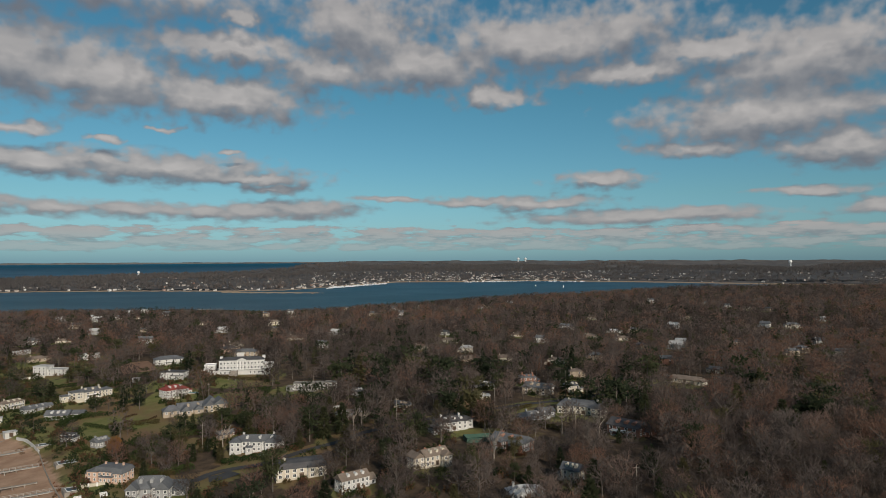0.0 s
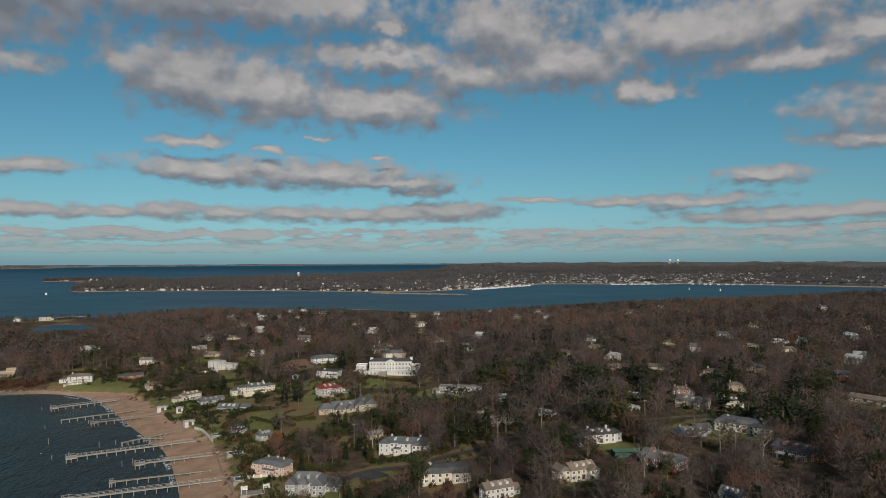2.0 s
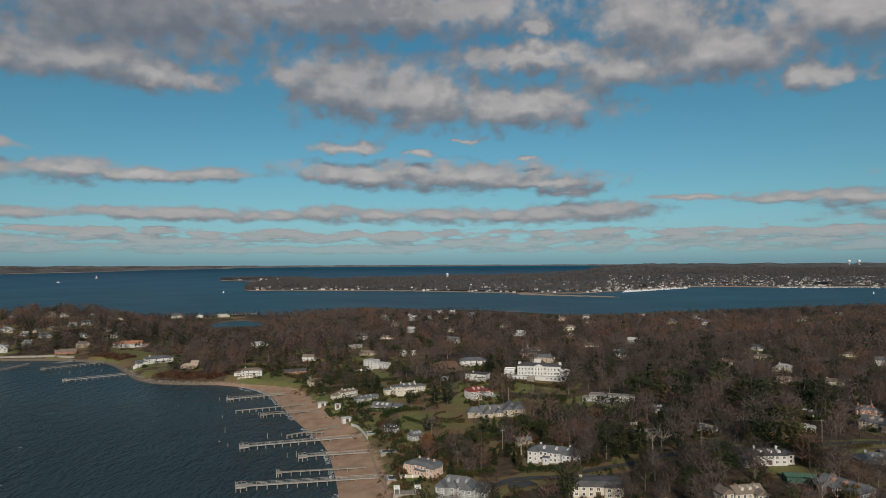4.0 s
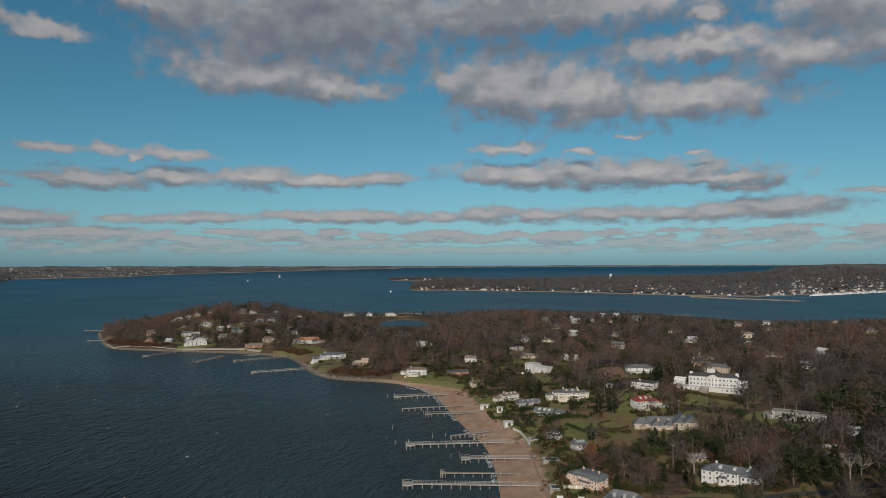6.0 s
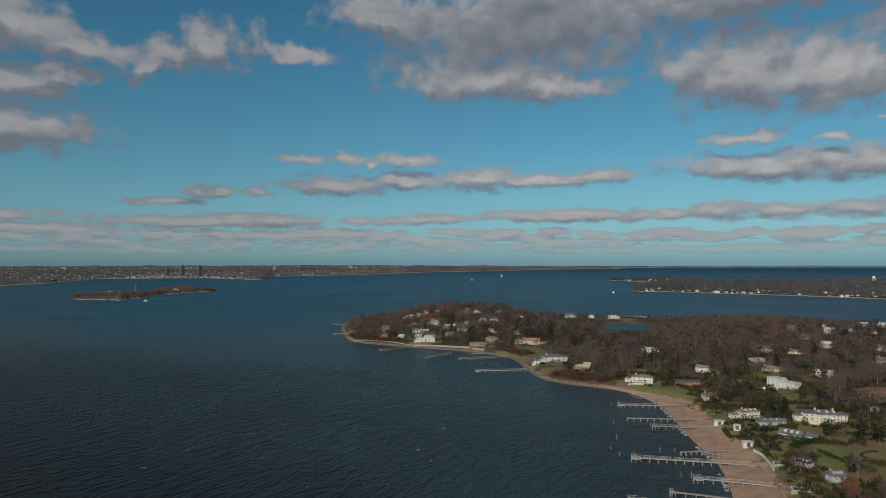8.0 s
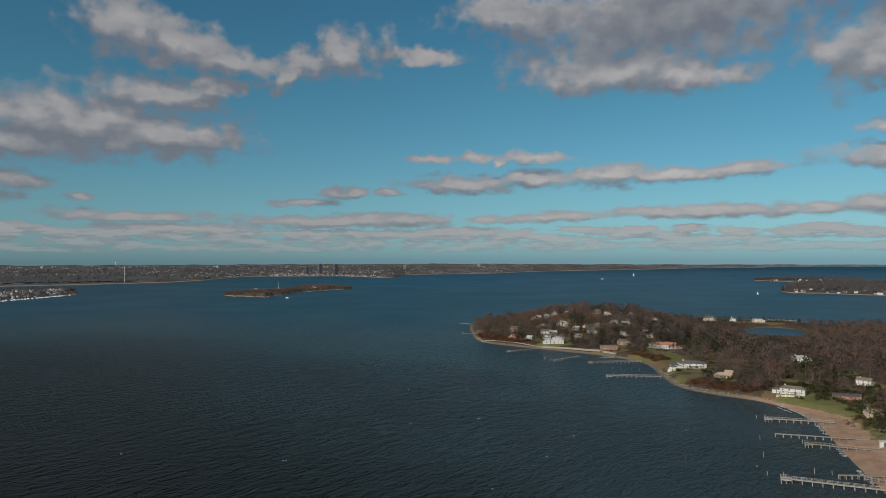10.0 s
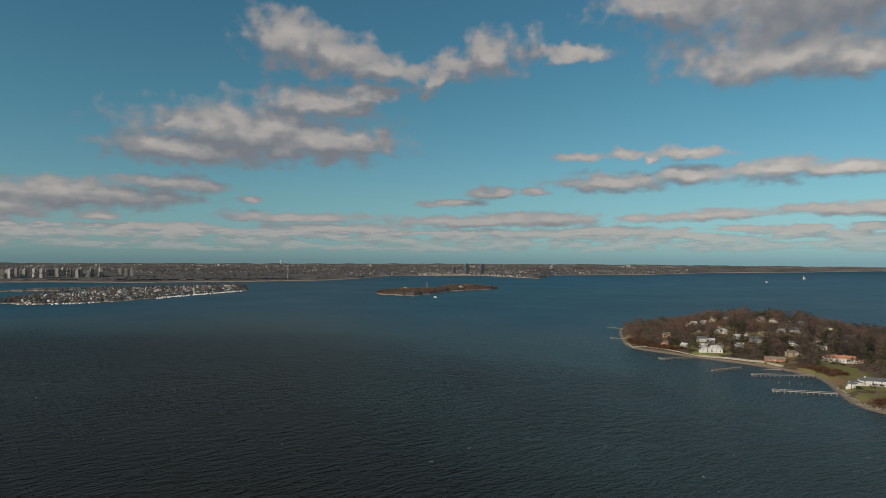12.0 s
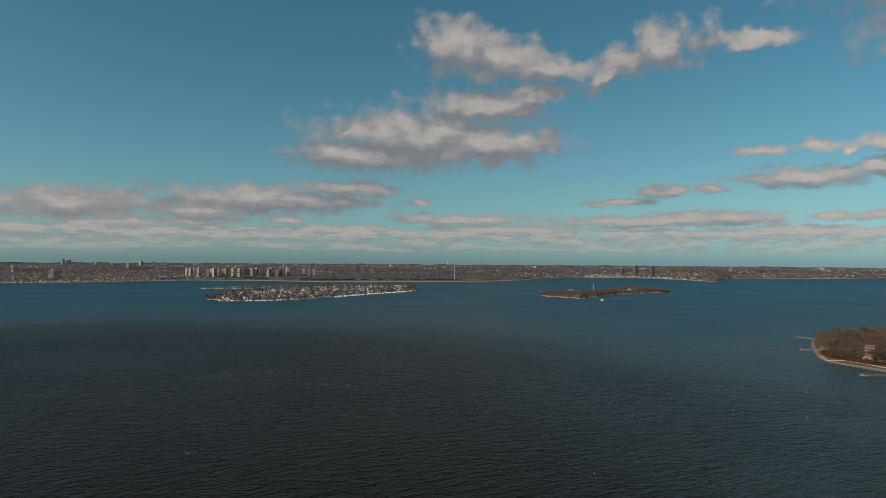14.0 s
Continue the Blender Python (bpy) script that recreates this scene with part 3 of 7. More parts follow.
def build_ground(houses):
    xs = np.unique(np.concatenate([np.arange(-1220, -1000, 6), np.arange(-1000, -420, 3.5), np.arange(-420, 300, 6), np.arange(300, 900, 12), np.arange(900, 2400, 40)]))
    ys = np.unique(np.concatenate([np.arange(-900, 0, 40), np.arange(0, 220, 10), np.arange(220, 400, 6), np.arange(400, 560, 3), np.arange(560, 700, 6), np.arange(700, 1300, 10), np.arange(1300, 1860, 20)]))
    x, y = np.meshgrid(xs, ys, indexing="ij")
    s = inland(x, y)
    z = height(x, y, s)
    w = beach_width(x, y)
    beach = 1 - np.clip(s / (2 * w), 0, 1)
    # no sand round the pond
    beach = np.where(np.hypot(x - POND[0], y - POND[1]) < 115, np.minimum(beach, 0.46 * (s < 3)), beach)
    lawn = 0.55 * (1 - smooth((s - w) / 70)) * smooth((x + 420) / 60)
    lawn = np.maximum(lawn, 0.40 * smooth(rolling(y * 1.7, x * 1.7) + 0.2))
    for hx, hy, r in houses:
        q = np.hypot(x - hx, (y - hy) * 0.8)
        lawn = np.maximum(lawn, 1 - smooth((q - r * 0.8) / (r * 1.1)))
    v = np.stack([x, y, z], -1).reshape(-1, 3)
    f = grid_faces(len(xs), len(ys))[:, ::-1]
    keep = (s.ravel()[f].max(1) > -30)
    sheet("ground", v, f[keep][:, ::-1], GROUND, [("beach", beach.ravel()), ("lawn", lawn.ravel())],
          label="wooded peninsula of leaf litter, lawns and sand beach", category="ground", kind="structure")


def bank(points, yaw):
    """Interpolates rows of (yaw, ...) at a yaw."""
    p = np.array(sorted(points), float)
    return [np.interp(yaw, p[:, 0], p[:, k]) for k in range(1, p.shape[1])]


def land_point(yaw, d):
    return EYE[0] - np.sin(np.radians(yaw)) * d, EYE[1] + np.cos(np.radians(yaw)) * d


def bumpy(x, y):
    return np.sin(x / 310 + 1) * np.sin(y / 270 + 2) + 0.5 * np.sin(x / 140 - y / 170) + 0.25 * np.sin(x / 61 + y / 73 + 3)


def far_height(x, y, d, near, far, hill):
    inside = np.minimum(d - near, far - d)
    z = 2.0 * smooth(inside / 15) + 4 * smooth((inside - 15) / 60) + hill * smooth(inside / (0.25 * (far - near) + 50)) * (0.75 + 0.3 * bumpy(x, y))
    return np.where(inside < 0, -2.0, z)


def far_land(name, points, label, step=0.12, rings=60, beach=14):
    """Country across the water: rows of (yaw, near edge, far edge, hill height)."""
    lo, hi = min(p[0] for p in points), max(p[0] for p in points)
    yaw = np.arange(lo, hi + step, step)
    near, far, hill = bank(points, yaw)
    near = near + 12 * np.sin(yaw * 5.1) + 7 * np.sin(yaw * 13.7 + 1)
    t = np.concatenate([[0, 0.004, 0.012, 0.03], np.linspace(0.05, 0.96, rings) ** 1.5, [0.97, 1.0]])
    d = near[None] + (far - near)[None] * t[:, None]
    x, y = land_point(yaw[None], d)
    z = far_height(x, y, d, near[None], far[None], hill[None])
    px, py, pz, _ = drawn_in(x, y, z)
    sand = 1 - np.clip((d - near[None]) / (2.2 * beach), 0, 1)
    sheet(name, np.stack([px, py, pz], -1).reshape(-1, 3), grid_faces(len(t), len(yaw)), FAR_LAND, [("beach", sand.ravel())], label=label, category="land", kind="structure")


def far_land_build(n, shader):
    hazed_ground_build(n, shader)
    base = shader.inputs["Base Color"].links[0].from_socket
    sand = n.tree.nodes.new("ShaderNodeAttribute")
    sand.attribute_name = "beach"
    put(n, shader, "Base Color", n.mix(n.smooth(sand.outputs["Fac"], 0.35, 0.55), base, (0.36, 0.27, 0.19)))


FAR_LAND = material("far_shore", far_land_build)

# rows of yaw, near shore, far shore, hill height
NECK = [(40.9, 2720, 2790, 1), (40.6, 2650, 3000, 8), (39.8, 2640, 3300, 14), (38, 2640, 3600, 18), (34.4, 2572, 3500, 20), (27, 2461, 3700, 22), (18.6, 2280, 4300, 26), (13, 2300, 5200, 34), (11, 2420, 9000, 55),
        (7.7, 2650, 18000, 55), (3.6, 3009, 19000, 55), (-2, 3020, 19000, 55), (-8, 3200, 19000, 55), (-10.4, 3120, 19000, 55), (-19, 3004, 19000, 55), (-28, 2900, 19000, 55), (-42, 2950, 19000, 55)]
OUTER_POINT = [(42.8, 4250, 4290, 1), (41.6, 4080, 4380, 5), (39.5, 3950, 4450, 9), (37, 3850, 4400, 9), (35.5, 3900, 4000, 3)]
SPIT = [(18.0, 2195, 2260, 2), (15, 2130, 2175, 1), (12, 2085, 2125, 1), (9.9, 2062, 2085, 0.5)]
MAINLAND = [(135, 3850, 19000, 55), (126.9, 3834, 19000, 55), (122.7, 3823, 19000, 55), (114.5, 4095, 19000, 55), (110, 4000, 19000, 55), (104.3, 3751, 19000, 55), (95.8, 3810, 19000, 55), (90, 4000, 19000, 55), (87.3, 4315, 19000, 55), (83.6, 5415, 19000, 55),
            (76, 5300, 19000, 55), (71.8, 4540, 19000, 55), (70.5, 5768, 19000, 55), (63.3, 6341, 19000, 55), (58, 8000, 19000, 46), (51.9, 9172, 19000, 36), (47, 11500, 19000, 30), (42, 13000, 19000, 26)]
COAST_AFAR = [(44, 13500, 19000, 24), (38, 15000, 19500, 24), (30, 16000, 19500, 24), (22, 16500, 19500, 24), (14, 17000, 19500, 24), (8, 17000, 19500, 24)]
WOODED_ISLE = [(85.4, 2345, 2440, 4), (84, 2290, 2480, 7), (82.3, 2215, 2560, 8), (80.6, 2400, 2640, 5), (79.5, 2560, 2860, 8), (78, 2640, 2950, 9), (76.5, 2740, 2890, 5), (75.3, 2815, 2850, 1)]
TOWN_ISLE = [(113, 2110, 2150, 1), (111.2, 2036, 2360, 4), (108.5, 2040, 2560, 8), (105.9, 2065, 2760, 8), (102.3, 2270, 2960, 8), (99, 2470, 3080, 7), (96.8, 2640, 3120, 5), (96.0, 2700, 2800, 1)]
REEF_ISLE = [(113.4, 2900, 2960, 2), (110, 2880, 3060, 4), (106, 2980, 3150, 4), (103.5, 3100, 3180, 2)]


def build_far_lands():
    far_land("neck_land", NECK, "low wooded neck with sandy shore across the bay", rings=50, step=0.2)
    far_land("outer_point", OUTER_POINT, "low wooded point with a pale beach beyond the neck", rings=20)
    far_land("sand_spit", SPIT, "narrow bare sand spit in the bay", rings=10, beach=40)
    far_land("mainland", MAINLAND, "built-up mainland shore beyond the sound", rings=50, step=0.2)
    far_land("distant_coast", COAST_AFAR, "thin hazy coastline on the horizon", rings=12, beach=2)
    far_land("wooded_island", WOODED_ISLE, "small wooded island with a pale shore", rings=24)
    far_land("town_island", TOWN_ISLE, "low island crowded with houses and boats", rings=24)
    far_land("marsh_island", REEF_ISLE, "flat marsh island behind the town island", rings=12)


build_sea()
build_far_lands()
# ---- woods ----


def sliver(tip_from, way, length, width, rng, out=None):
    """Corners of one thin leaf-like triangle, its face turned about the way out of the crown."""
    side = np.cross(way, rng.normal(size=3) if out is None else np.asarray(out) + rng.normal(size=3) * 0.3)
    side = side / (np.linalg.norm(side) + 1e-9) * width / 2
    return [tip_from - side, tip_from + side, tip_from + way * length]


def tube(a, b, r0, r1, sides=4):
    """Triangles of a tapered limb."""
    way = b - a
    p = np.cross(way, (0.3, 0.9, 0.1))
    p = p / (np.linalg.norm(p) + 1e-9)
    q = np.cross(way / np.linalg.norm(way), p)
    ang = np.arange(sides) * math.tau / sides
    ring = np.cos(ang)[:, None] * p + np.sin(ang)[:, None] * q
    lo, hi = a + ring * r0, b + ring * r1
    out = []
    for i in range(sides):
        j = (i + 1) % sides
        out += [[lo[i], lo[j], hi[j]], [lo[i], hi[j], hi[i]]]
    return out


def bare_tree(seed, limbs, twigs, width, tall=15.0, spread=4.6, sides=5):
    """A leafless tree: triangles of wood, and of twigs. Branches rise and fork, twigs fill a domed crown."""
    rng = np.random.default_rng(seed)
    wood, fine = [], []
    fork = tall * rng.uniform(0.22, 0.36)
    top = np.array([rng.normal() * 0.5, rng.normal() * 0.5, tall * 0.62])
    if limbs:
        wood += tube(np.zeros(3), np.array([0, 0, fork]), 0.36, 0.26, sides)
        wood += tube(np.array([0, 0, fork]), top, 0.26, 0.08, 4)
    else:
        wood += tube(np.zeros(3), top, 0.36, 0.1, 3)
    ends = [(np.array([0, 0, fork]) * 0.4 + top * 0.6, top)]
    for i in range(limbs):
        a = i * 2.4 + rng.uniform(-0.5, 0.5)
        start = np.array([0, 0, fork]) + (top - [0, 0, fork]) * rng.uniform(0, 0.6)
        reach = spread * rng.uniform(0.6, 0.95)
        end = np.array([math.cos(a) * reach, math.sin(a) * reach, tall * rng.uniform(0.55, 0.86)])
        mid = start + (end - start) * 0.5 + np.array([0, 0, -0.4])
        wood += tube(start, mid, 0.15, 0.09, 3) + tube(mid, end, 0.09, 0.03, 3)
        ends += [(mid, end)]
        for _ in range(2 if limbs > 4 else 0):
            e2 = mid + rng.normal(size=3) * (1.2, 1.2, 0.8) + (end - mid) * 0.6 + (0, 0, 1.0)
            wood += tube(mid, e2, 0.06, 0.02, 3)
            ends += [(mid, e2)]
    for i in range(twigs):
        a, h = rng.uniform(0, math.tau), rng.uniform(0.0, 1.0)
        # crown dome: widest at two thirds of the height
        z = tall * (0.24 + 0.70 * h)
        reach = spread * math.sqrt(max(0.05, 1 - ((h - 0.42) / 0.62) ** 2)) * math.sqrt(rng.uniform(0.12, 1.0))
        p = np.array([math.cos(a) * reach, math.sin(a) * reach, z])
        out = np.array([math.cos(a) * reach / spread, math.sin(a) * reach / spread, (h - 0.3) * 1.1])
        way = np.array([math.cos(a) * 0.35, math.sin(a) * 0.35, 0.6]) + rng.normal(size=3) * 0.6
        way /= np.linalg.norm(way)
        fine.append(sliver(p, way, rng.uniform(1.0, 1.9) * (1.3 if width < 0.4 else 0.85 + 0.6 * width), width * rng.uniform(0.7, 1.3), rng, out))
    return np.array(wood), np.array(fine)


def evergreen_tree(seed, sprays, width, tall=16.0, spread=3.6, shaggy=0.5, domed=False):
    """A conifer: trunk, and drooping sprays with gaps; domed ones carry a broad pine crown on a bare stem."""
    rng = np.random.default_rng(seed)
    wood, fine = tube(np.zeros(3), np.array([0, 0, tall * 0.92]), 0.3, 0.05, 5), []
    clumps = [(rng.uniform(0, math.tau), rng.uniform(0.3, 0.95), rng.uniform(0.45, 1.0)) for _ in range(12)]
    for i in range(sprays):
        if domed:
            ca, ch, cr = clumps[int(rng.integers(12))]
            r = spread * cr * math.sqrt(max(0.1, 1 - ((ch - 0.55) / 0.6) ** 2))
            p = np.array([math.cos(ca) * r * 0.75, math.sin(ca) * r * 0.75, tall * ch]) + rng.normal(size=3) * (spread * 0.26, spread * 0.26, 0.7)
            way = np.array([math.cos(ca), math.sin(ca), 0.35]) + rng.normal(size=3) * 0.6
            length = 1.5
        else:
            h = rng.uniform(0.06, 1.0)
            tier = 0.8 + 0.2 * math.sin(h * 22 + seed)
            reach = spread * (1 - h) ** 0.6 * tier * rng.uniform(1 - shaggy, 1.0) + 0.3
            a = rng.uniform(0, math.tau)
            p = np.array([math.cos(a) * reach * 0.5, math.sin(a) * reach * 0.5, tall * h])
            way = np.array([math.cos(a), math.sin(a), -0.2 + 0.5 * h]) + rng.normal(size=3) * 0.35
            length = reach * 0.65 + 0.7
        way /= np.linalg.norm(way)
        fine.append(sliver(p, way, length, width * rng.uniform(0.7, 1.4), rng, p - np.array([0, 0, tall * 0.55])))
    return np.array(wood), np.array(fine)


def soup(name, tris, mat, tint=None, label="", category="", kind="", parent=None):
    """A mesh of loose triangles (n, 3, 3)."""
    n = len(tris)
    more = [("tint", tint if tint is not None else np.zeros(3 * n))]
    return sheet(name, tris.reshape(-1, 3), np.arange(3 * n).reshape(-1, 3), mat, more, label, category, kind, parent)


def scatter(templates, x, y, z, size, turn, pick, tint, thin=None):
    """All triangles of copies of the templates, each turned and sized."""
    out, tones = [], []
    for k, t in enumerate(templates):
        m = pick == k
        if not m.any():
            continue
        c, s = np.cos(turn[m]), np.sin(turn[m])
        px = t[None, :, :, 0] * c[:, None, None] - t[None, :, :, 1] * s[:, None, None]
        py = t[None, :, :, 0] * s[:, None, None] + t[None, :, :, 1] * c[:, None, None]
        g = size[m][:, None, None]
        p = np.stack([px * g + x[m][:, None, None], py * g + y[m][:, None, None], t[None, :, :, 2] * g + z[m][:, None, None]], -1)
        out.append(p.reshape(-1, 3, 3))
        tones.append(np.repeat(tint[m], t.shape[0] * 3))
    return np.concatenate(out), np.concatenate(tones)


OLD_PINES = [(9, 358), (15, 364), (3, 367), (20, 354), (-4, 356), (24, 362), (90, 386), (97, 380), (101, 394), (84, 397), (76, 421), (104, 404), (-52, 345), (-60, 338), (-66, 332), (-45, 366), (108, 362)]


def tree_places(houses, clear):
    """Jittered places for trees on the peninsula: x, y, kind (0 bare, 1 evergreen), size."""
    rng = np.random.default_rng(11)
    xs, ys = np.meshgrid(np.arange(-1180, 1300, 8.7), np.arange(150, 1760, 8.7), indexing="ij")
    x, y = xs.ravel() + rng.uniform(-4.2, 4.2, xs.size), ys.ravel() + rng.uniform(-4.2, 4.2, xs.size)
    yaw, d = np.degrees(np.arctan2(-x, y)), np.hypot(x, y)
    m = (yaw > -39) & (yaw < 86) & (d > 190) & (d < 2000)
    x, y, d = x[m], y[m], d[m]
    s = inland(x, y)
    w = beach_width(x, y)
    m = s > w + np.where(x < -880, 5, 9)
    x, y, d, s, w = x[m], y[m], d[m], s[m], w[m]
    gap = rolling(y * 1.7, x * 1.7)
    chance = np.where(s < 60, 0.55, np.where(s < 130, 0.8, 0.98)) * (1 - 0.3 * smooth((gap + 0.1) / 0.6) * (x < 150))
    chance = np.where((x < -420) & (s > 18), 0.93, chance)
    # gardens on the hillside behind the beach, and close-set trees along the inland lanes
    hillside = (x > -430) & (x < -95) & (y > 290) & (y < 560)
    lanes = (x > -75) & (y < 520)
    chance = np.where(hillside, chance * 0.8, np.where(lanes, 1.0, chance))
    chance = np.where((d > 800) & (s > 40), 0.95, chance)
    chance = np.where((x > -700) & (x < -100) & (y > 480) & (y < 760), chance * 0.86, chance)
    m = rng.uniform(size=len(x)) < chance
    x, y, d, s, hillside, lanes = x[m], y[m], d[m], s[m], hillside[m], lanes[m]
    size = (0.62 + 0.75 * rng.uniform(0, 1, len(x)) ** 1.4) * (0.75 + 0.3 * smooth(s / 220)) * np.where(x < -430, 1.15, 1.0)
    green = rng.uniform(size=len(x)) < 0.13 + 0.2 * smooth((rolling(x * 0.8 + 300, y * 0.8) - 0.1) / 0.5) * (s < 330)
    green |= (rng.uniform(size=len(x)) < 0.3) & (s < 120) & (x > -420)
    pines = (rng.uniform(size=len(x)) < 0.06) & lanes & (np.hypot(x - 30, y - 370) < 170)
    green |= pines | ((rng.uniform(size=len(x)) < 0.30) & hillside)
    size = np.where(pines, size * 1.45, np.where(hillside & green, size * 0.85, np.where(lanes & green, size * 1.2, size)))
    kind = green.astype(int)
    z = height(x, y)
    keep = np.ones(len(x), bool)
    spared = rng.uniform(size=len(x))
    for hx, hy, hz, r, tall in clear:
        q = np.hypot(x - hx, y - hy)
        if tall != 0.9:
            keep &= q > (r * 0.8 if hx < -620 else r + 1.6)
        if not tall:
            continue
        # what stands on the open side of a house, between it and the water, was felled for the view
        hd = math.hypot(hx - EYE[0], hy - EYE[1])
        shown, deep = 0.52, 65
        if tall == 1.0:
            shown, deep = 0.5, 25
        elif tall == 0.9:
            shown, deep = 0.48, 280
        elif hd < 305 and tall > 2:
            shown, deep = 0.78, 60
        elif hx > -70:
            shown, deep = 0.38, 115
        elif hx < -620:
            shown, deep = 0.8, 60
        elif tall == 7.0:
            shown, deep = 0.28, 170
        ux, uy = (hx - EYE[0]) / hd, (hy - EYE[1]) / hd
        along = (x - EYE[0]) * ux + (y - EYE[1]) * uy
        off = np.abs((x - EYE[0]) * uy - (y - EYE[1]) * ux)
        line = EYE[2] + (hz + tall * shown - EYE[2]) * along / hd
        if tall == 0.9:
            # low growth round the pond
            low = (off < r * 0.8) & (along < hd + 20) & (along > hd - deep)
            size = np.where(low, np.minimum(size, np.maximum((line - z) / 14.5, 0.22)), size)
            continue
        keep &= ~((off < r * 0.72 + 1.0) & (along < hd) & (along > hd - deep) & (z + size * 14.5 > line) & (spared > 0.18))
    # scrubby growth on the wet ground
    size = size * (1 - 0.8 * lowland(x, y, True))
    x, y, z, kind, size, d = (v[keep] for v in (x, y, z, kind, size, d))
    # the tall old pines between the lane houses
    px, py = np.array(OLD_PINES, float).T
    off = np.min(np.hypot(x[:, None] - px, y[:, None] - py), 1) > 4.5
    x, y, kind, size, d = (np.concatenate([a[off], b]) for a, b in ((x, px), (y, py), (kind, np.ones(len(px), int)), (size, 1.35 + 0.3 * np.sin(px * 3)), (d, np.hypot(px, py))))
    return x, y, height(x, y), kind, size, d


BARE_NEAR = [bare_tree(k, 6, 450, 0.23, 13 + k % 3, 5.2 + 0.5 * (k % 3)) for k in range(6)]
BARE_MID = [bare_tree(20 + k, 2, 168, 0.37, 13 + k % 3, 5.1 + 0.4 * (k % 3), 3) for k in range(6)]
BARE_FAR = [bare_tree(40 + k, 0, 74, 0.76, 13.5, 5.3, 3) for k in range(5)]
GREEN_NEAR = [evergreen_tree(60 + k, 620, 0.66, 13 + 2 * (k % 2), 4.0 + 0.6 * (k % 3), domed=k % 2 == 1) for k in range(6)]
GREEN_MID = [evergreen_tree(70 + k, 190, 1.1, 13, 4.4 + 0.5 * (k % 2), domed=k % 2 == 1) for k in range(4)]
GREEN_FAR = [evergreen_tree(80 + k, 70, 1.6, 12.5, 4.8, domed=k % 2 == 1) for k in range(4)]


def build_woods(clear):
    x, y, z, kind, size, d = tree_places((), clear)
    rng = np.random.default_rng(5)
    turn, tint = rng.uniform(0, math.tau, len(x)), rng.uniform(0, 1, len(x))
    # whole stretches of wood share a tone
    tint = np.clip(0.9 * tint + 0.05 + 0.3 * rolling(x * 0.9 + 50, y * 0.9), 0, 0.99)
    order = np.argsort(d)
    single = np.zeros(len(x), bool)
    single[order[kind[order] == 0][:300]] = True
    single[order[kind[order] == 1][:120]] = True
    for base, mats, near in ((0, (BARK, TWIG), BARE_NEAR), (1, (BARK, NEEDLE), GREEN_NEAR)):
        name, words = (("bare_tree", "leafless deciduous tree with a domed grey-brown crown"), ("evergreen_tree", "dark green conifer with drooping tiered sprays"))[base]
        first = []
        for k, (wood, fine) in enumerate(near):
            ob = empty(name, Matrix(), words, "tree", "trees of the wood" if base == 0 else "conifers of the wood")
            soup("trunk", wood, mats[0], parent=ob)
            soup("crown", fine, mats[1], parent=ob)
            first.append(ob)
        used = set()
        for i in np.flatnonzero(single & (kind == base)):
            k = int(rng.integers(len(near)))
            m = Matrix.Translation((x[i], y[i], z[i] - 0.15)) @ Matrix.Rotation(turn[i], 4, "Z") @ Matrix.Scale(size[i], 4)
            if k in used:
                copy_thing(first[k], m)
            else:
                used.add(k)
                first[k].matrix_basis = m
    zones = ((0, 385, BARE_NEAR, GREEN_NEAR), (385, 720, BARE_MID, GREEN_MID), (720, 3000, BARE_FAR, GREEN_FAR))
    for lo, hi, bare, green in zones:
        for base, temps, fine_mat in ((0, bare, WOOD_TWIG), (1, green, WOOD_NEEDLE)):
            m = (d >= lo) & (d < hi) & (kind == base) & ~single
            if not m.any():
                continue
            args = (x[m], y[m], z[m] - 0.15, size[m], turn[m], rng.integers(len(temps), size=int(m.sum())), tint[m])
            fine, tone = scatter([t[1] for t in temps], *args)
            words = "leafless brown winter woodland" if base == 0 else "dark evergreens among bare woodland"
            soup("woodland" if base == 0 else "evergreen_woodland", fine, fine_mat, tone, words, "trees", "stuff")
            if hi < 1000:
                wood, _ = scatter([t[0] for t in temps], *args)
                soup("woodland_trunks", wood, BARK, None, "grey-brown trunks and limbs of the winter woodland", "trees", "stuff")


def pale_tree(x, y, tall, seed):
    """A big old tree with thick pale limbs and few twigs."""
    wood, fine = bare_tree(seed, 9, 150, 0.2, tall, tall * 0.36, 7)
    ob = empty("pale_tree", pose(x, y, float(height(x, y)) - 0.2), "large old leafless tree with pale bark and open limbs", "tree", "old pale trees")
    soup("trunk", wood, PALE_BARK, parent=ob)
    soup("crown", fine, TWIG, parent=ob)


PALE_BARK = mottled("pale_bark", (0.24, 0.20, 0.16), (0.42, 0.36, 0.30), 0.85, 0.5, 4.0, 0.4, 0.04)
OLD_TREES = [(-6, 394, 17), (59, 338, 19), (76, 331, 16), (-47, 351, 16), (-43, 353, 15), (-108, 330, 15), (22, 300, 17)]


def far_clump(seed, sides=5):
    """A low many-sided crown for woods kilometres away."""
    rng = np.random.default_rng(seed)
    out = []
    for i in range(14):
        a, h = rng.uniform(0, math.tau), rng.uniform(0, 1)
        p = np.array([math.cos(a) * 4 * (1 - 0.5 * h), math.sin(a) * 4 * (1 - 0.5 * h), 1 + 8 * h])
        way = np.array([math.cos(a) * 0.6, math.sin(a) * 0.6, 0.8]) + rng.normal(size=3) * 0.4
        out.append(sliver(p, way / np.linalg.norm(way), 4.6, 3.2, rng, (math.cos(a) * 0.7, math.sin(a) * 0.7, 0.8)))
    return np.array(out)


CLUMPS = [far_clump(90 + k) for k in range(4)]


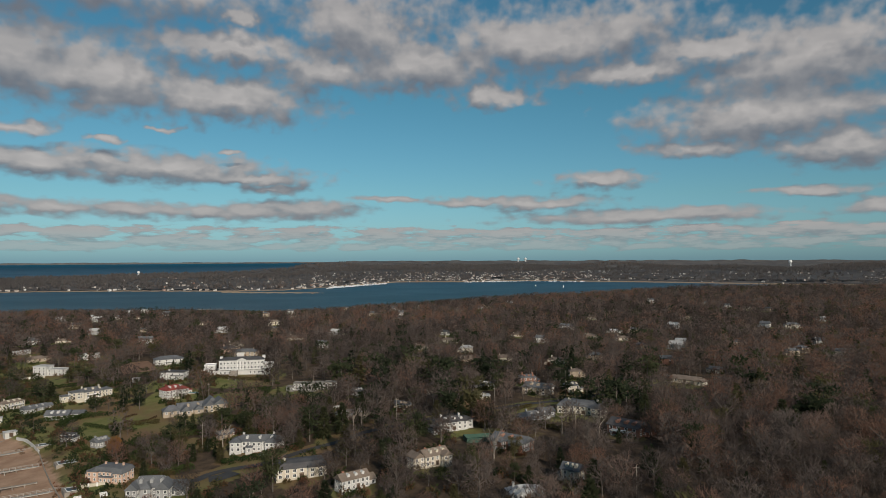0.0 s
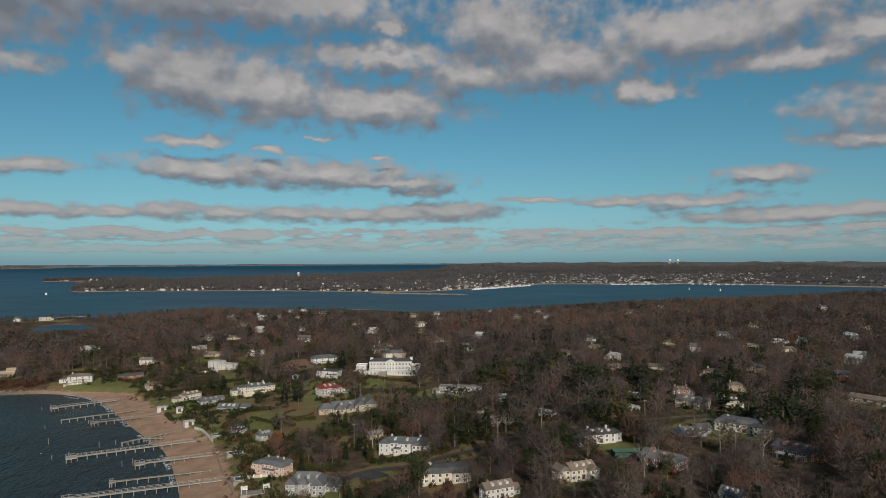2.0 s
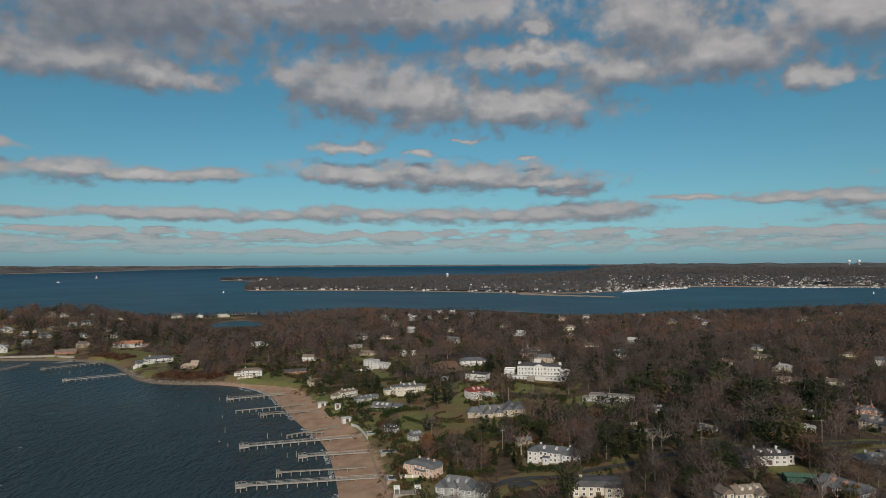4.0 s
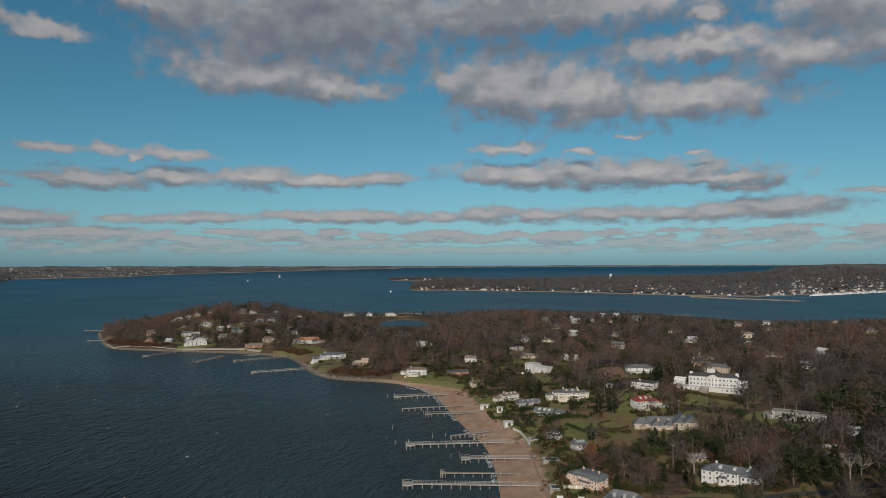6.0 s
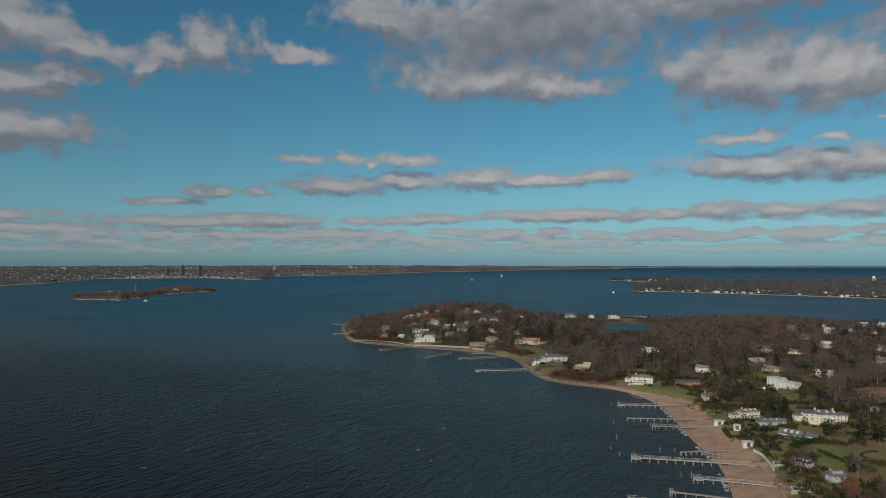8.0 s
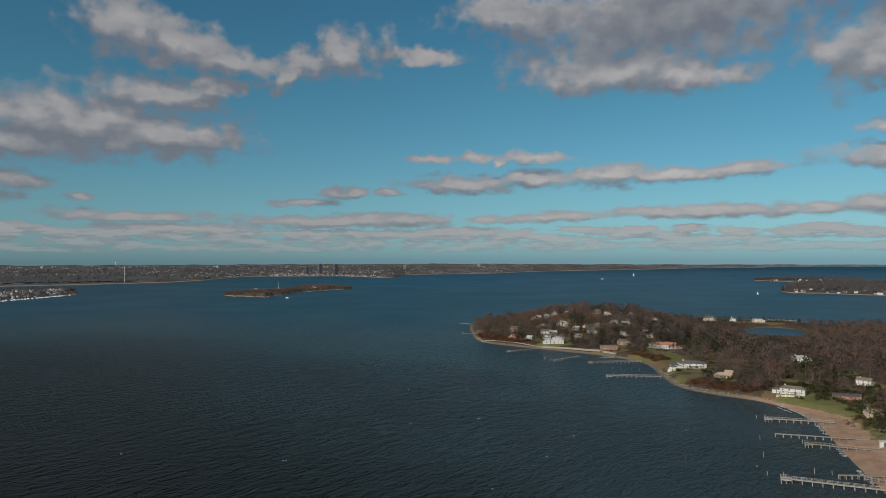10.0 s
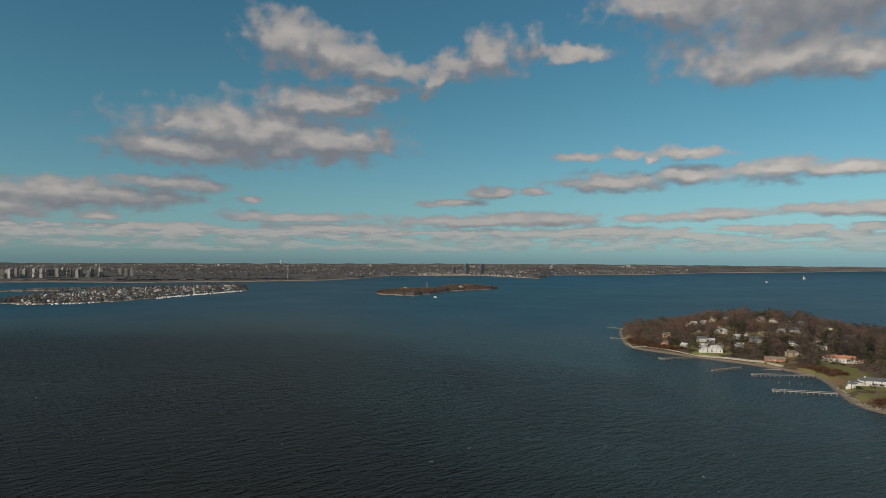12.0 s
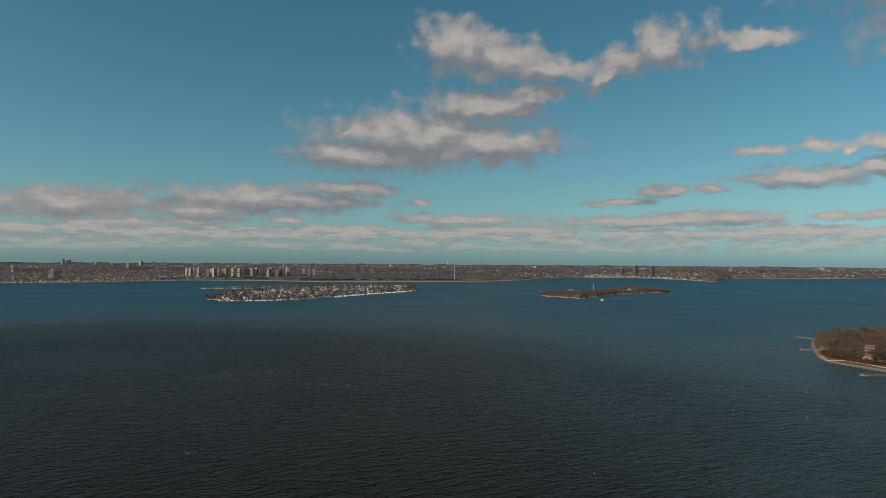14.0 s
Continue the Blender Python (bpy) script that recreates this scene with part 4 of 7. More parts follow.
def far_woods(name, points, count, seed, label, depth=1.0, bunch=0.0, skip=8, mat=None, size=1.0):
    rng = np.random.default_rng(seed)
    lo, hi = min(p[0] for p in points), max(p[0] for p in points)
    yaw = rng.uniform(lo, hi, count)
    near, far, hill = bank(points, yaw)
    far_end = near + (far - near) * depth
    d = np.sqrt(rng.uniform(0, 1, count) * ((far_end - 25) ** 2 - (near + skip) ** 2) + (near + skip) ** 2)
    x, y = land_point(yaw, d)
    if bunch:
        m = bumpy(x * 2, y * 2) > -bunch
        yaw, d, x, y, near, far, hill = (v[m] for v in (yaw, d, x, y, near, far, hill))
    z = far_height(x, y, d, near, far, hill)
    px, py, pz, k = drawn_in(x, y, z)
    n = len(x)
    turn, pick = rng.uniform(0, 6.3, n), rng.integers(4, size=n)
    fine, tone = scatter(CLUMPS, px, py, pz - 0.5, k * size * rng.uniform(0.8, 1.5, n), turn, pick, np.clip(0.35 + 0.25 * bumpy(x, y) + rng.uniform(-0.25, 0.25, n), 0, 0.9))
    soup(name, fine, mat or HAZED_TWIG, tone, label, "trees", "stuff")
# ---- houses ----
CLEAR = []  # x, y, ground, radius, height of what the trees stand back from
LAWNS = []  # x, y, radius


def roof_mesh(kind, w, d, z, rise=0.0, over=0.55):
    """A solid roof over a block of w by d metres whose walls end at z."""
    bm = bmesh.new()
    hw, hd = w / 2 + over, d / 2 + over
    if kind == "flat":
        box(bm, -w / 2 - 0.2, w / 2 + 0.2, -d / 2 - 0.2, d / 2 + 0.2, z, z + 0.3)
        for s in (-1, 1):
            box(bm, -w / 2 - 0.2, w / 2 + 0.2, s * (d / 2) - 0.2, s * (d / 2) + 0.2, z + 0.303, z + 0.85)
            box(bm, s * (w / 2) - 0.2, s * (w / 2) + 0.2, -d / 2 + 0.203, d / 2 - 0.203, z + 0.303, z + 0.85)
        return bm
    rise = rise or min(w, d) * (0.30 if kind == "hip" else 0.38)
    lip = [bm.verts.new((sx * hw, sy * hd, z - 0.25)) for sx, sy in ((-1, -1), (1, -1), (1, 1), (-1, 1))]
    eave = [bm.verts.new((v.co.x, v.co.y, z + 0.05)) for v in lip]
    if kind == "mansard":
        i, h = 1.5, 2.6
        top = [bm.verts.new((sx * (hw - i), sy * (hd - i), z + h)) for sx, sy in ((-1, -1), (1, -1), (1, 1), (-1, 1))]
        for k in range(4):
            bm.faces.new((eave[k], eave[(k + 1) % 4], top[(k + 1) % 4], top[k]))
        cap = bm.verts.new((0, 0, z + h + 0.9))
        for k in range(4):
            bm.faces.new((top[k], top[(k + 1) % 4], cap))
    else:
        end = 0.0 if kind == "gable" else min(hw, hd) * 0.95
        if w >= d:
            r = [bm.verts.new((-hw + end, 0, z + rise)), bm.verts.new((hw - end, 0, z + rise))]
            sides = ((0, 1, r[1], r[0]), (1, 2, r[1]), (2, 3, r[0], r[1]), (3, 0, r[0]))
        else:
            r = [bm.verts.new((0, -hd + end, z + rise)), bm.verts.new((0, hd - end, z + rise))]
            sides = ((0, 1, r[0]), (1, 2, r[1], r[0]), (2, 3, r[1]), (3, 0, r[0], r[1]))
        for a, b, *up in sides:
            bm.faces.new((eave[a], eave[b], *up))
    for k in range(4):
        bm.faces.new((lip[k], lip[(k + 1) % 4], eave[(k + 1) % 4], eave[k]))
    bm.faces.new(lip[::-1])
    return bm


def wall_mesh(kind, w, d, z, sink=2.0):
    bm = bmesh.new()
    box(bm, -w / 2, w / 2, -d / 2, d / 2, -sink, z)
    # plinth and eaves band give the wall its relief
    box(bm, -w / 2 - 0.08, w / 2 + 0.08, -d / 2 - 0.08, d / 2 + 0.08, -sink, 0.5)
    box(bm, -w / 2 - 0.14, w / 2 + 0.14, -d / 2 - 0.14, d / 2 + 0.14, z - 0.45, z - 0.28)
    return bm


def window_meshes():
    frame, pane, both = bmesh.new(), bmesh.new(), bmesh.new()
    # casing with a mullion, in one piece: two lights cut out of a slab
    us, vs = (-0.8, -0.6, -0.04, 0.04, 0.6, 0.8), (-0.12, 0.14, 1.75, 1.92)
    grid = [[frame.verts.new((u, 0.02, v)) for v in vs] for u in us]
    for i in range(5):
        for k in range(3):
            if (i, k) not in ((1, 1), (3, 1)):
                frame.faces.new((grid[i][k], grid[i + 1][k], grid[i + 1][k + 1], grid[i][k + 1]))
    pulled = bmesh.ops.extrude_face_region(frame, geom=list(frame.faces))
    bmesh.ops.translate(frame, vec=(0, -0.14, 0), verts=[e for e in pulled["geom"] if isinstance(e, bmesh.types.BMVert)])
    bmesh.ops.recalc_face_normals(frame, faces=frame.faces)
    box(pane, -0.6, 0.6, -0.05, 0.02, 0.15, 1.75)
    # far windows: one casing drawn back to a sunken pane
    rings = [[both.verts.new((sx * w, y, z)) for sx, z in ((-1, lo), (1, lo), (1, hi), (-1, hi))] for w, y, lo, hi in ((0.78, 0.02, -0.1, 1.9), (0.78, -0.12, -0.1, 1.9), (0.6, -0.12, 0.12, 1.75), (0.6, -0.03, 0.12, 1.75))]
    for a, b in zip(rings, rings[1:]):
        for i in range(4):
            both.faces.new((a[i], a[(i + 1) % 4], b[(i + 1) % 4], b[i]))
    both.faces.new(rings[3]).material_index = 1
    out = []
    for bm, name, mats in ((frame, "window", [TRIM]), (pane, "pane", [GLASS]), (both, "window_far", [TRIM, GLASS])):
        mesh = bpy.data.meshes.new(name)
        bm.to_mesh(mesh)
        bm.free()
        for m in mats:
            mesh.materials.append(m)
        out.append(mesh)
    return out


WINDOW, PANE, WINDOW_PLAIN = window_meshes()


def door_mesh():
    bm = bmesh.new()
    box(bm, -0.75, 0.75, -0.10, 0.02, 0.0, 2.5)
    box(bm, -0.95, -0.75, -0.16, 0.02, 0.0, 2.7)
    box(bm, 0.75, 0.95, -0.16, 0.02, 0.0, 2.7)
    box(bm, -1.05, 1.05, -0.18, 0.02, 2.7, 2.95)
    mesh = bpy.data.meshes.new("door")
    bm.to_mesh(mesh)
    bm.free()
    mesh.materials.append(DOOR_WOOD)
    return mesh


DOOR_WOOD = mottled("door_wood", (0.07, 0.045, 0.03), (0.14, 0.09, 0.06), 0.6, 0.6, 4.0, 0.2, 0.01)
DOOR = door_mesh()


def chimney(parent, x, y, z, tall, mat):
    bm = bmesh.new()
    box(bm, x - 0.55, x + 0.55, y - 0.45, y + 0.45, z, z + tall)
    box(bm, x - 0.68, x + 0.68, y - 0.58, y + 0.58, z + tall - 0.35, z + tall)
    rod(bm, (x - 0.2, y, z + tall), (x - 0.2, y, z + tall + 0.5), 0.16, 0.14, 6)
    rod(bm, (x + 0.25, y, z + tall), (x + 0.25, y, z + tall + 0.4), 0.14, 0.12, 6)
    part("chimney", bm, mat, parent)


def openings(parent, cx, cy, w, d, floors, storey, gap, fine, door):
    """Windows on the sides of a block centred at cx, cy, and a door in its front."""
    gap = gap if fine else max(gap, 4.8)
    for side, (length, deep) in enumerate(((w, d), (d, w), (w, d), (d, w))):
        n = max(1, int(length / gap))
        if side == 2:
            continue
        for f in range(floors):
            for i in range(n):
                u = (i + 0.5) / n * length - length / 2
                if door and side == 0 and f == 0 and i == n // 2:
                    ob = shared("door", DOOR, None, parent)
                    ob.matrix_basis = pose(cx + u, cy - deep / 2 - 0.02, 0.1)
                    continue
                m = Matrix.Translation((cx, cy, 0)) @ Matrix.Rotation(side * math.pi / 2, 4, "Z") @ Matrix.Translation((u, -deep / 2 - 0.02, f * storey + 0.75))
                ob = shared("window", WINDOW if fine else WINDOW_PLAIN, None, parent, at=m)
                if fine:
                    shared("pane", PANE, None, ob)


def block(parent, cx, cy, w, d, floors, roof, wall, top, storey=3.3, gap=3.6, fine=True, door=False, rise=0.0):
    z = floors * storey + 0.3
    part("wall", wall_mesh(roof, w, d, z), wall, parent, at=pose(cx, cy, 0))
    if roof == "gable":
        bm = bmesh.new()
        up = rise or min(w, d) * 0.38
        along = w >= d
        for s in (-1, 1):
            a = s * ((w if along else d) / 2 - 0.02)
            b = (d if along else w) / 2 - 0.02
            pts = [(a, -b, z - 0.3), (a, b, z - 0.3), (a, 0, z + up * 0.93)] if along else [(-b, a, z - 0.3), (b, a, z - 0.3), (0, a, z + up * 0.93)]
            inner = [(p[0] - s * 0.25, p[1], p[2]) if along else (p[0], p[1] - s * 0.25, p[2]) for p in pts]
            o, i = [bm.verts.new(p) for p in pts], [bm.verts.new(p) for p in inner]
            bm.faces.new(o)
            bm.faces.new(i[::-1])
            for k in range(3):
                bm.faces.new((o[k], i[k], i[(k + 1) % 3], o[(k + 1) % 3]))
        bmesh.ops.recalc_face_normals(bm, faces=bm.faces)
        part("gable", bm, wall, parent, at=pose(cx, cy, 0))
    part("roof", roof_mesh(roof, w, d, z, rise), top, parent, at=pose(cx, cy, 0))
    if gap < 90:
        openings(parent, cx, cy, w, d, floors, storey, gap, fine, door)
    return z


def house(x, y, turn, w, d, floors, roof, wall, top, label, wings=(), chimneys=1, gap=3.4, storey=2.85, fine=True, stack=None, group="houses of the peninsula", porch=0, name="house", span=0.0, steep=0.0, wide=0.0):
    """A house whose front stands at x, y, square to the line from the flight, then turned. wings: (dx, dy, w, d, floors, roof)."""
    turn = max(-38, min(38, turn * 2.2))
    hd = math.hypot(x - EYE[0], y - EYE[1])
    fine = fine and hd < 500
    ux, uy = (x - EYE[0]) / hd, (y - EYE[1]) / hd
    yaw = math.degrees(math.atan2(-ux, uy))
    cx, cy = x + ux * d / 2, y + uy * d / 2
    sx, sy = np.meshgrid((-1, 0, 1), (-1, 0, 1))
    z = float(height(cx + sx * d * 0.4, cy + sy * d * 0.4).min()) + 0.6
    plain = not wings
    if not wings:
        # a lower ell to one side and a short one behind
        side = 1 if turn > 0 else -1
        wings = [(side * w * 0.58, d * 0.12, w * 0.36, d * 0.75, max(1, floors - 1), roof), (-side * w * 0.2, -d * 0.42, w * 0.3, d * 0.5, floors, "gable" if roof != "flat" else "flat")]
        span = span or w * 1.25
    reach = max([w / 2] + [abs(g[0]) + g[2] / 2 for g in wings])
    ends = [-w / 2, w / 2] + [g[0] + k * g[2] / 2 for g in wings for k in (-1, 1)]
    size = wide / (max(ends) - min(ends)) if wide else min(1.0, (span or w * 1.05) / (max(ends) - min(ends))) * 0.76
    tall = min(size, 0.72) if wide else size
    ob = empty(name, pose(cx, cy, z, 0, 0, yaw + turn) @ Matrix.Diagonal((size, size, tall, 1)), label, "house", group)
    reach *= size
    top_z = block(ob, 0, 0, w, d, floors, roof, wall, top, storey, gap, fine, True, steep * min(w, d))
    if fine and roof in ("hip", "gable") and w >= d:
        rise = (steep or (0.30 if roof == "hip" else 0.38)) * min(w, d)
        for u in (-0.22, 0.05, 0.3):
            bm = bmesh.new()
            box(bm, u * w - 0.8, u * w + 0.8, -d * 0.36, -d * 0.1, top_z + 0.1, top_z + rise * 0.72)
            a = [bm.verts.new((u * w + k * 1.0, y0, top_z + rise * 0.72)) for y0 in (-d * 0.36 - 0.2, -d * 0.08) for k in (-1, 1)]
            r = [bm.verts.new((u * w, y0, top_z + rise * 0.72 + 0.8)) for y0 in (-d * 0.36 - 0.2, -d * 0.08)]
            for f in ((a[0], a[1], r[0]), (a[3], a[2], r[1]), (a[1], a[3], r[1], r[0]), (a[2], a[0], r[0], r[1]), (a[0], a[2], a[3], a[1])):
                bm.faces.new(f)
            part("dormer", bm, wall, ob)
    for dx, dy, ww, wd, wf, wr in wings:
        block(ob, dx, dy, ww, wd, wf, wr, wall, top, storey, 99 if plain and not fine else gap + 2.0 * plain, fine, False, steep * min(ww, wd) * (1.2 if ww < 9 else 1.0))
    for i in range(chimneys):
        side = (-1, 1, 0.2)[i]
        rise = 0 if roof == "flat" else min(w, d) * 0.2
        chimney(ob, side * w * 0.32, 0.6, top_z + 0.1, rise + 1.9, stack or wall)
    if porch:
        bm = bmesh.new()
        box(bm, -porch / 2, porch / 2, -d / 2 - 3.0, -d / 2 - 0.1, -0.6, 0.15)
        part("porch_floor", bm, PAVING, ob)
        bm = bmesh.new()
        box(bm, -porch / 2 - 0.3, porch / 2 + 0.3, -d / 2 - 3.2, -d / 2 - 0.15, 3.2, 3.65)
        part("porch_roof", bm, TRIM, ob)
        n = max(2, int(porch / 2.6))
        for i in range(n):
            bm = bmesh.new()
            px = -porch / 2 + 0.3 + i * (porch - 0.6) / (n - 1)
            rod(bm, (px, -d / 2 - 2.8, 0.15), (px, -d / 2 - 2.8, 3.2), 0.22, 0.18, 8)
            part("column", bm, TRIM, ob)
    CLEAR.append((cx, cy, z, max(reach, d * size / 2) + 0.5, (floors * storey + 2.5) * tall))
    LAWNS.append((cx - ux * 5, cy - uy * 5, min(16.0, reach * 0.75 + 4) * (0.55 if x > -70 else 1.0)))
    return ob


# the waterfront
house(-317, 536, -18, 15, 12, 3, "flat", WHITE, PALE_ROOF, "white modern house of stacked flat-roofed blocks", [(15, 2, 17, 11, 2, "flat")], 0, gap=3.0, span=32)
house(-234, 448, 8, 20, 10, 2, "hip", CREAM, SLATE, "cream stucco villa with grey roof and tower ends", [(-12, -1, 7, 9, 2, "flat"), (12, -1.5, 6, 9, 2, "hip"), (-4, -4, 5, 6, 2, "gable"), (5, -4, 5, 6, 2, "gable"), (-18, 1, 7, 7, 1, "flat")], 2, gap=3.0, porch=8, span=31, wide=30)
house(-273, 427, 20, 22, 9, 2, "hip", CREAM, BROWN_ROOF, "cream beach house under broad brown roofs with balconies", [(-13, 3, 10, 8, 1, "hip")], 1, porch=14, span=25)
house(-253, 418, 12, 24, 9, 1, "gable", GREY, SLATE, "long low grey-roofed bungalow behind the beach", (), 0, wide=18)
house(-227, 399, -10, 14, 9, 1, "gable", WHITE, SLATE, "white house with a swept grey roof", [(10, 3, 9, 6, 1, "gable")], 0, span=20, wide=20)
house(-195, 353, -14, 14, 8, 1, "hip", WHITE, DARK_ROOF, "white pool house with a dark roof", [(-6, 8, 12, 7, 1, "flat")], 0, wide=10.5)
house(-140, 287, -25, 21, 12, 2, "mansard", PINK, SLATE, "pink stucco mansion with dark flat-topped roof and bow terrace", [(-10, -4, 8, 9, 2, "flat"), (9, -4, 6, 8, 2, "mansard"), (0, -7, 9, 4, 1, "flat"), (-15, -1, 6, 8, 1, "flat")], 3, gap=3.0, storey=3.0, span=27, wide=19.5)
house(-115, 266, -8, 21, 10, 2, "hip", GREY, SLATE, "grey white-trimmed seaside house under steep slate gables", [(-8, -5, 6, 8, 2, "gable"), (-1, -4, 5, 7, 2, "hip"), (8, -4, 7, 10, 2, "gable"), (14, 2, 8, 8, 1, "gable")], 2, gap=2.8, span=27, steep=0.5, wide=21)
house(-174, 342, 15, 9, 7, 1, "gable", GREY, SLATE, "small grey-roofed cottage among shrubs", (), 1)
house(-325, 458, 10, 15, 10, 2, "hip", TAN, BROWN_ROOF, "tan stone house near the shore", [(8, 4, 8, 7, 1, "hip")], 1)
house(-405, 478, -4, 22, 9, 2, "hip", WHITE, BROWN_ROOF, "low white shore house with a brown roof", [(-14, 0, 8, 8, 1, "flat")], 1, gap=2.8, porch=12, span=27, wide=24)
house(-372, 500, 6, 24, 8, 1, "gable", BRICK, DARK_ROOF, "dark low bungalow at the edge of the shore lawn", [(-14, 4, 12, 7, 1, "gable")], 0)

# the hill behind
house(-149, 406, 4, 26, 11, 1, "gable", TAN, SLATE, "rambling stone manor with steep slate gables", [(-17, -1, 12, 9, 1, "hip"), (-8, -6, 7, 9, 1, "gable"), (1, -5, 6, 8, 1, "gable"), (8, -6, 7, 10, 2, "gable"), (17, -3, 10, 12, 2, "gable"), (12, 5, 8, 9, 2, "gable")], 3, stack=BRICK, span=46, steep=0.46, wide=36.5)
house(-178, 444, 12, 19, 12, 2, "hip", WHITE, RED_ROOF, "white villa with a deep red tiled roof", [(6, -4, 9, 9, 2, "hip"), (-6, -4, 6, 7, 2, "gable"), (13, 1, 7, 9, 1, "flat")], 1, gap=3.0, storey=3.0, stack=RED_ROOF, wide=19.5)
house(-195, 492, -12, 18, 10, 2, "flat", WHITE, DARK_ROOF, "white house with black window frames and flat dark roof", [(-8, -3, 5, 7, 2, "flat"), (4, -6, 9, 4, 1, "flat")], 1, gap=2.6, storey=3.1, wide=17)
house(-225, 553, 6, 22, 11, 2, "hip", WHITE, SLATE, "white house on the slope with a slate roof", [(8, -4, 8, 8, 2, "hip")], 0, gap=3.0, porch=9, wide=22)
house(-314, 603, -8, 17, 9, 2, "flat", WHITE, PALE_ROOF, "flat-roofed pale modern house among trees", [(-10, 2, 10, 8, 1, "flat")], 0, span=27)
house(-358, 595, 4, 20, 10, 1, "hip", TAN, BROWN_ROOF, "tan bungalow with a hipped brown roof", (), 1, fine=False)
house(-390, 624, 16, 15, 8, 1, "flat", WHITE, PALE_ROOF, "low white house between bare trees", (), 0, fine=False)
house(-310, 704, -6, 19, 10, 2, "gable", WHITE, SLATE, "white gabled house on the wooded rise", (), 1, fine=False)
house(-200, 630, 10, 18, 11, 2, "hip", PINK, SLATE, "pale pink house with a slate hip roof", (), 1, fine=False)
house(-174, 597, -6, 26, 10, 2, "hip", TAN, SLATE, "grey stone house behind the mansion", [(-10, -3, 8, 8, 2, "gable")], 2, fine=False)
house(-113, 347, 10, 10, 8, 1, "gable", TAN, SLATE, "small gate lodge with a slate roof", [(7, 3, 8, 6, 1, "gable")], 0, wide=10)
house(-88, 321, -6, 30, 10, 2, "hip", WHITE, SLATE, "long white stucco mansion with a grey roof and arched entry", [(10, -3, 8, 11, 2, "hip"), (-13, -2, 7, 11, 2, "hip"), (0, -2, 6, 9, 2, "hip"), (-4, -7, 4, 5, 1, "flat")], 2, gap=2.6, storey=3.0, span=31)
house(-60, 281, 4, 21, 10, 2, "mansard", CREAM, DARK_ROOF, "cream house with a low dark roof behind bare trees", [(6, -2, 7, 9, 2, "flat")], 1, gap=3.0, wide=20.5)
house(-97, 461, -4, 13, 9, 2, "flat", WEATHERED, WEATHERED, "grey modern house of three stepped flat-roofed blocks", [(14, 1, 12, 9, 2, "flat"), (26, 3, 10, 8, 2, "flat"), (-9, -3, 6, 8, 1, "flat"), (7, -6, 16, 4, 1, "flat")], 0, gap=2.6, span=44, wide=33)
house(-119, 660, 6, 13, 9, 2, "gable", WHITE, SLATE, "white twin-gabled house far up the hill", (), 0, fine=False)
house(-504, 606, 6, 21, 10, 2, "hip", WHITE, PALE_ROOF, "white house in a clearing", [(8, -3, 8, 8, 2, "flat")], 1, fine=False)
house(-396, 550, -10, 18, 9, 2, "gable", WHITE, BROWN_ROOF, "white house half hidden by bare trees", [(9, 2, 8, 7, 1, "flat")], 1, fine=False)
house(-501, 729, 12, 19, 10, 2, "hip", CREAM, SLATE, "cream house among the upper woods", (), 1, fine=False)
house(-425, 700, -12, 16, 9, 2, "gable", WHITE, SLATE, "white house with a slate gable on the ridge", (), 1, fine=False)
house(-228, 908, 4, 22, 10, 2, "hip", CREAM, BROWN_ROOF, "cream house near the bay shore", (), 1, fine=False)
house(-470, 1150, 6, 24, 11, 2, "hip", WHITE, SLATE, "white house on the bay ridge", [(10, 2, 9, 8, 1, "flat")], 1, fine=False)
house(-520, 1180, -6, 14, 9, 3, "flat", WHITE, PALE_ROOF, "white tower-like house above the bay", (), 0, fine=False)

# the wooded lanes inland
house(-5, 288, 16, 16, 9, 2, "gable", CREAM, BROWN_ROOF, "cream and brick house with a tan gabled roof", [(5, -4, 6, 8, 2, "gable"), (-11, 1, 7, 8, 2, "gable")], 2, stack=BRICK, gap=2.8, wide=17)
house(-36, 263, 14, 17, 8, 2, "gable", WHITE, BROWN_ROOF, "white house with brick ends and tan roof", [(10, 1, 7, 7, 1, "gable")], 1, stack=BRICK, gap=2.8, wide=16)
house(3, 346, 12, 17, 10, 2, "hip", WHITE, DARK_ROOF, "white house with a dark hipped roof", [(-9, -3, 8, 8, 1, "flat"), (9, 1, 7, 9, 2, "hip")], 2, gap=3.0, span=23, wide=24)
house(31, 310, -14, 17, 9, 2, "gable", BRICK, SLATE, "red brick house with slate roof and white dormers", [(-4, -4, 5, 7, 2, "gable"), (6, -3, 5, 7, 2, "gable")], 1, gap=2.8, wide=17.5)
house(49, 366, 14, 20, 9, 1, "hip", GREY, SLATE, "low grey ranch house with grey hipped roofs", [(-10, -6, 8, 14, 1, "hip"), (11, 5, 12, 8, 1, "gable")], 1, span=24, wide=24.5)
house(79, 384, -6, 24, 11, 2, "mansard", CREAM, SLATE, "large cream house with slate mansard roofs", [(-9, -4, 6, 8, 2, "mansard"), (9, -4, 6, 8, 2, "mansard")], 2, gap=2.8, storey=3.0, span=25, wide=25.5)
house(84, 446, 8, 13, 9, 2, "hip", CREAM, SLATE, "white house with a grey pyramid roof", (), 1, wide=13)
house(62, 441, -10, 15, 9, 2, "gable", TAN, SLATE, "tan stuccoed house with white dormers", [(-5, -3, 5, 6, 2, "gable"), (5, -3, 5, 6, 2, "gable")], 1, wide=17.5)
house(59, 476, 6, 14, 9, 2, "hip", BRICK, SLATE, "brick house with a pale grey roof", (), 2, stack=BRICK, wide=14.5)
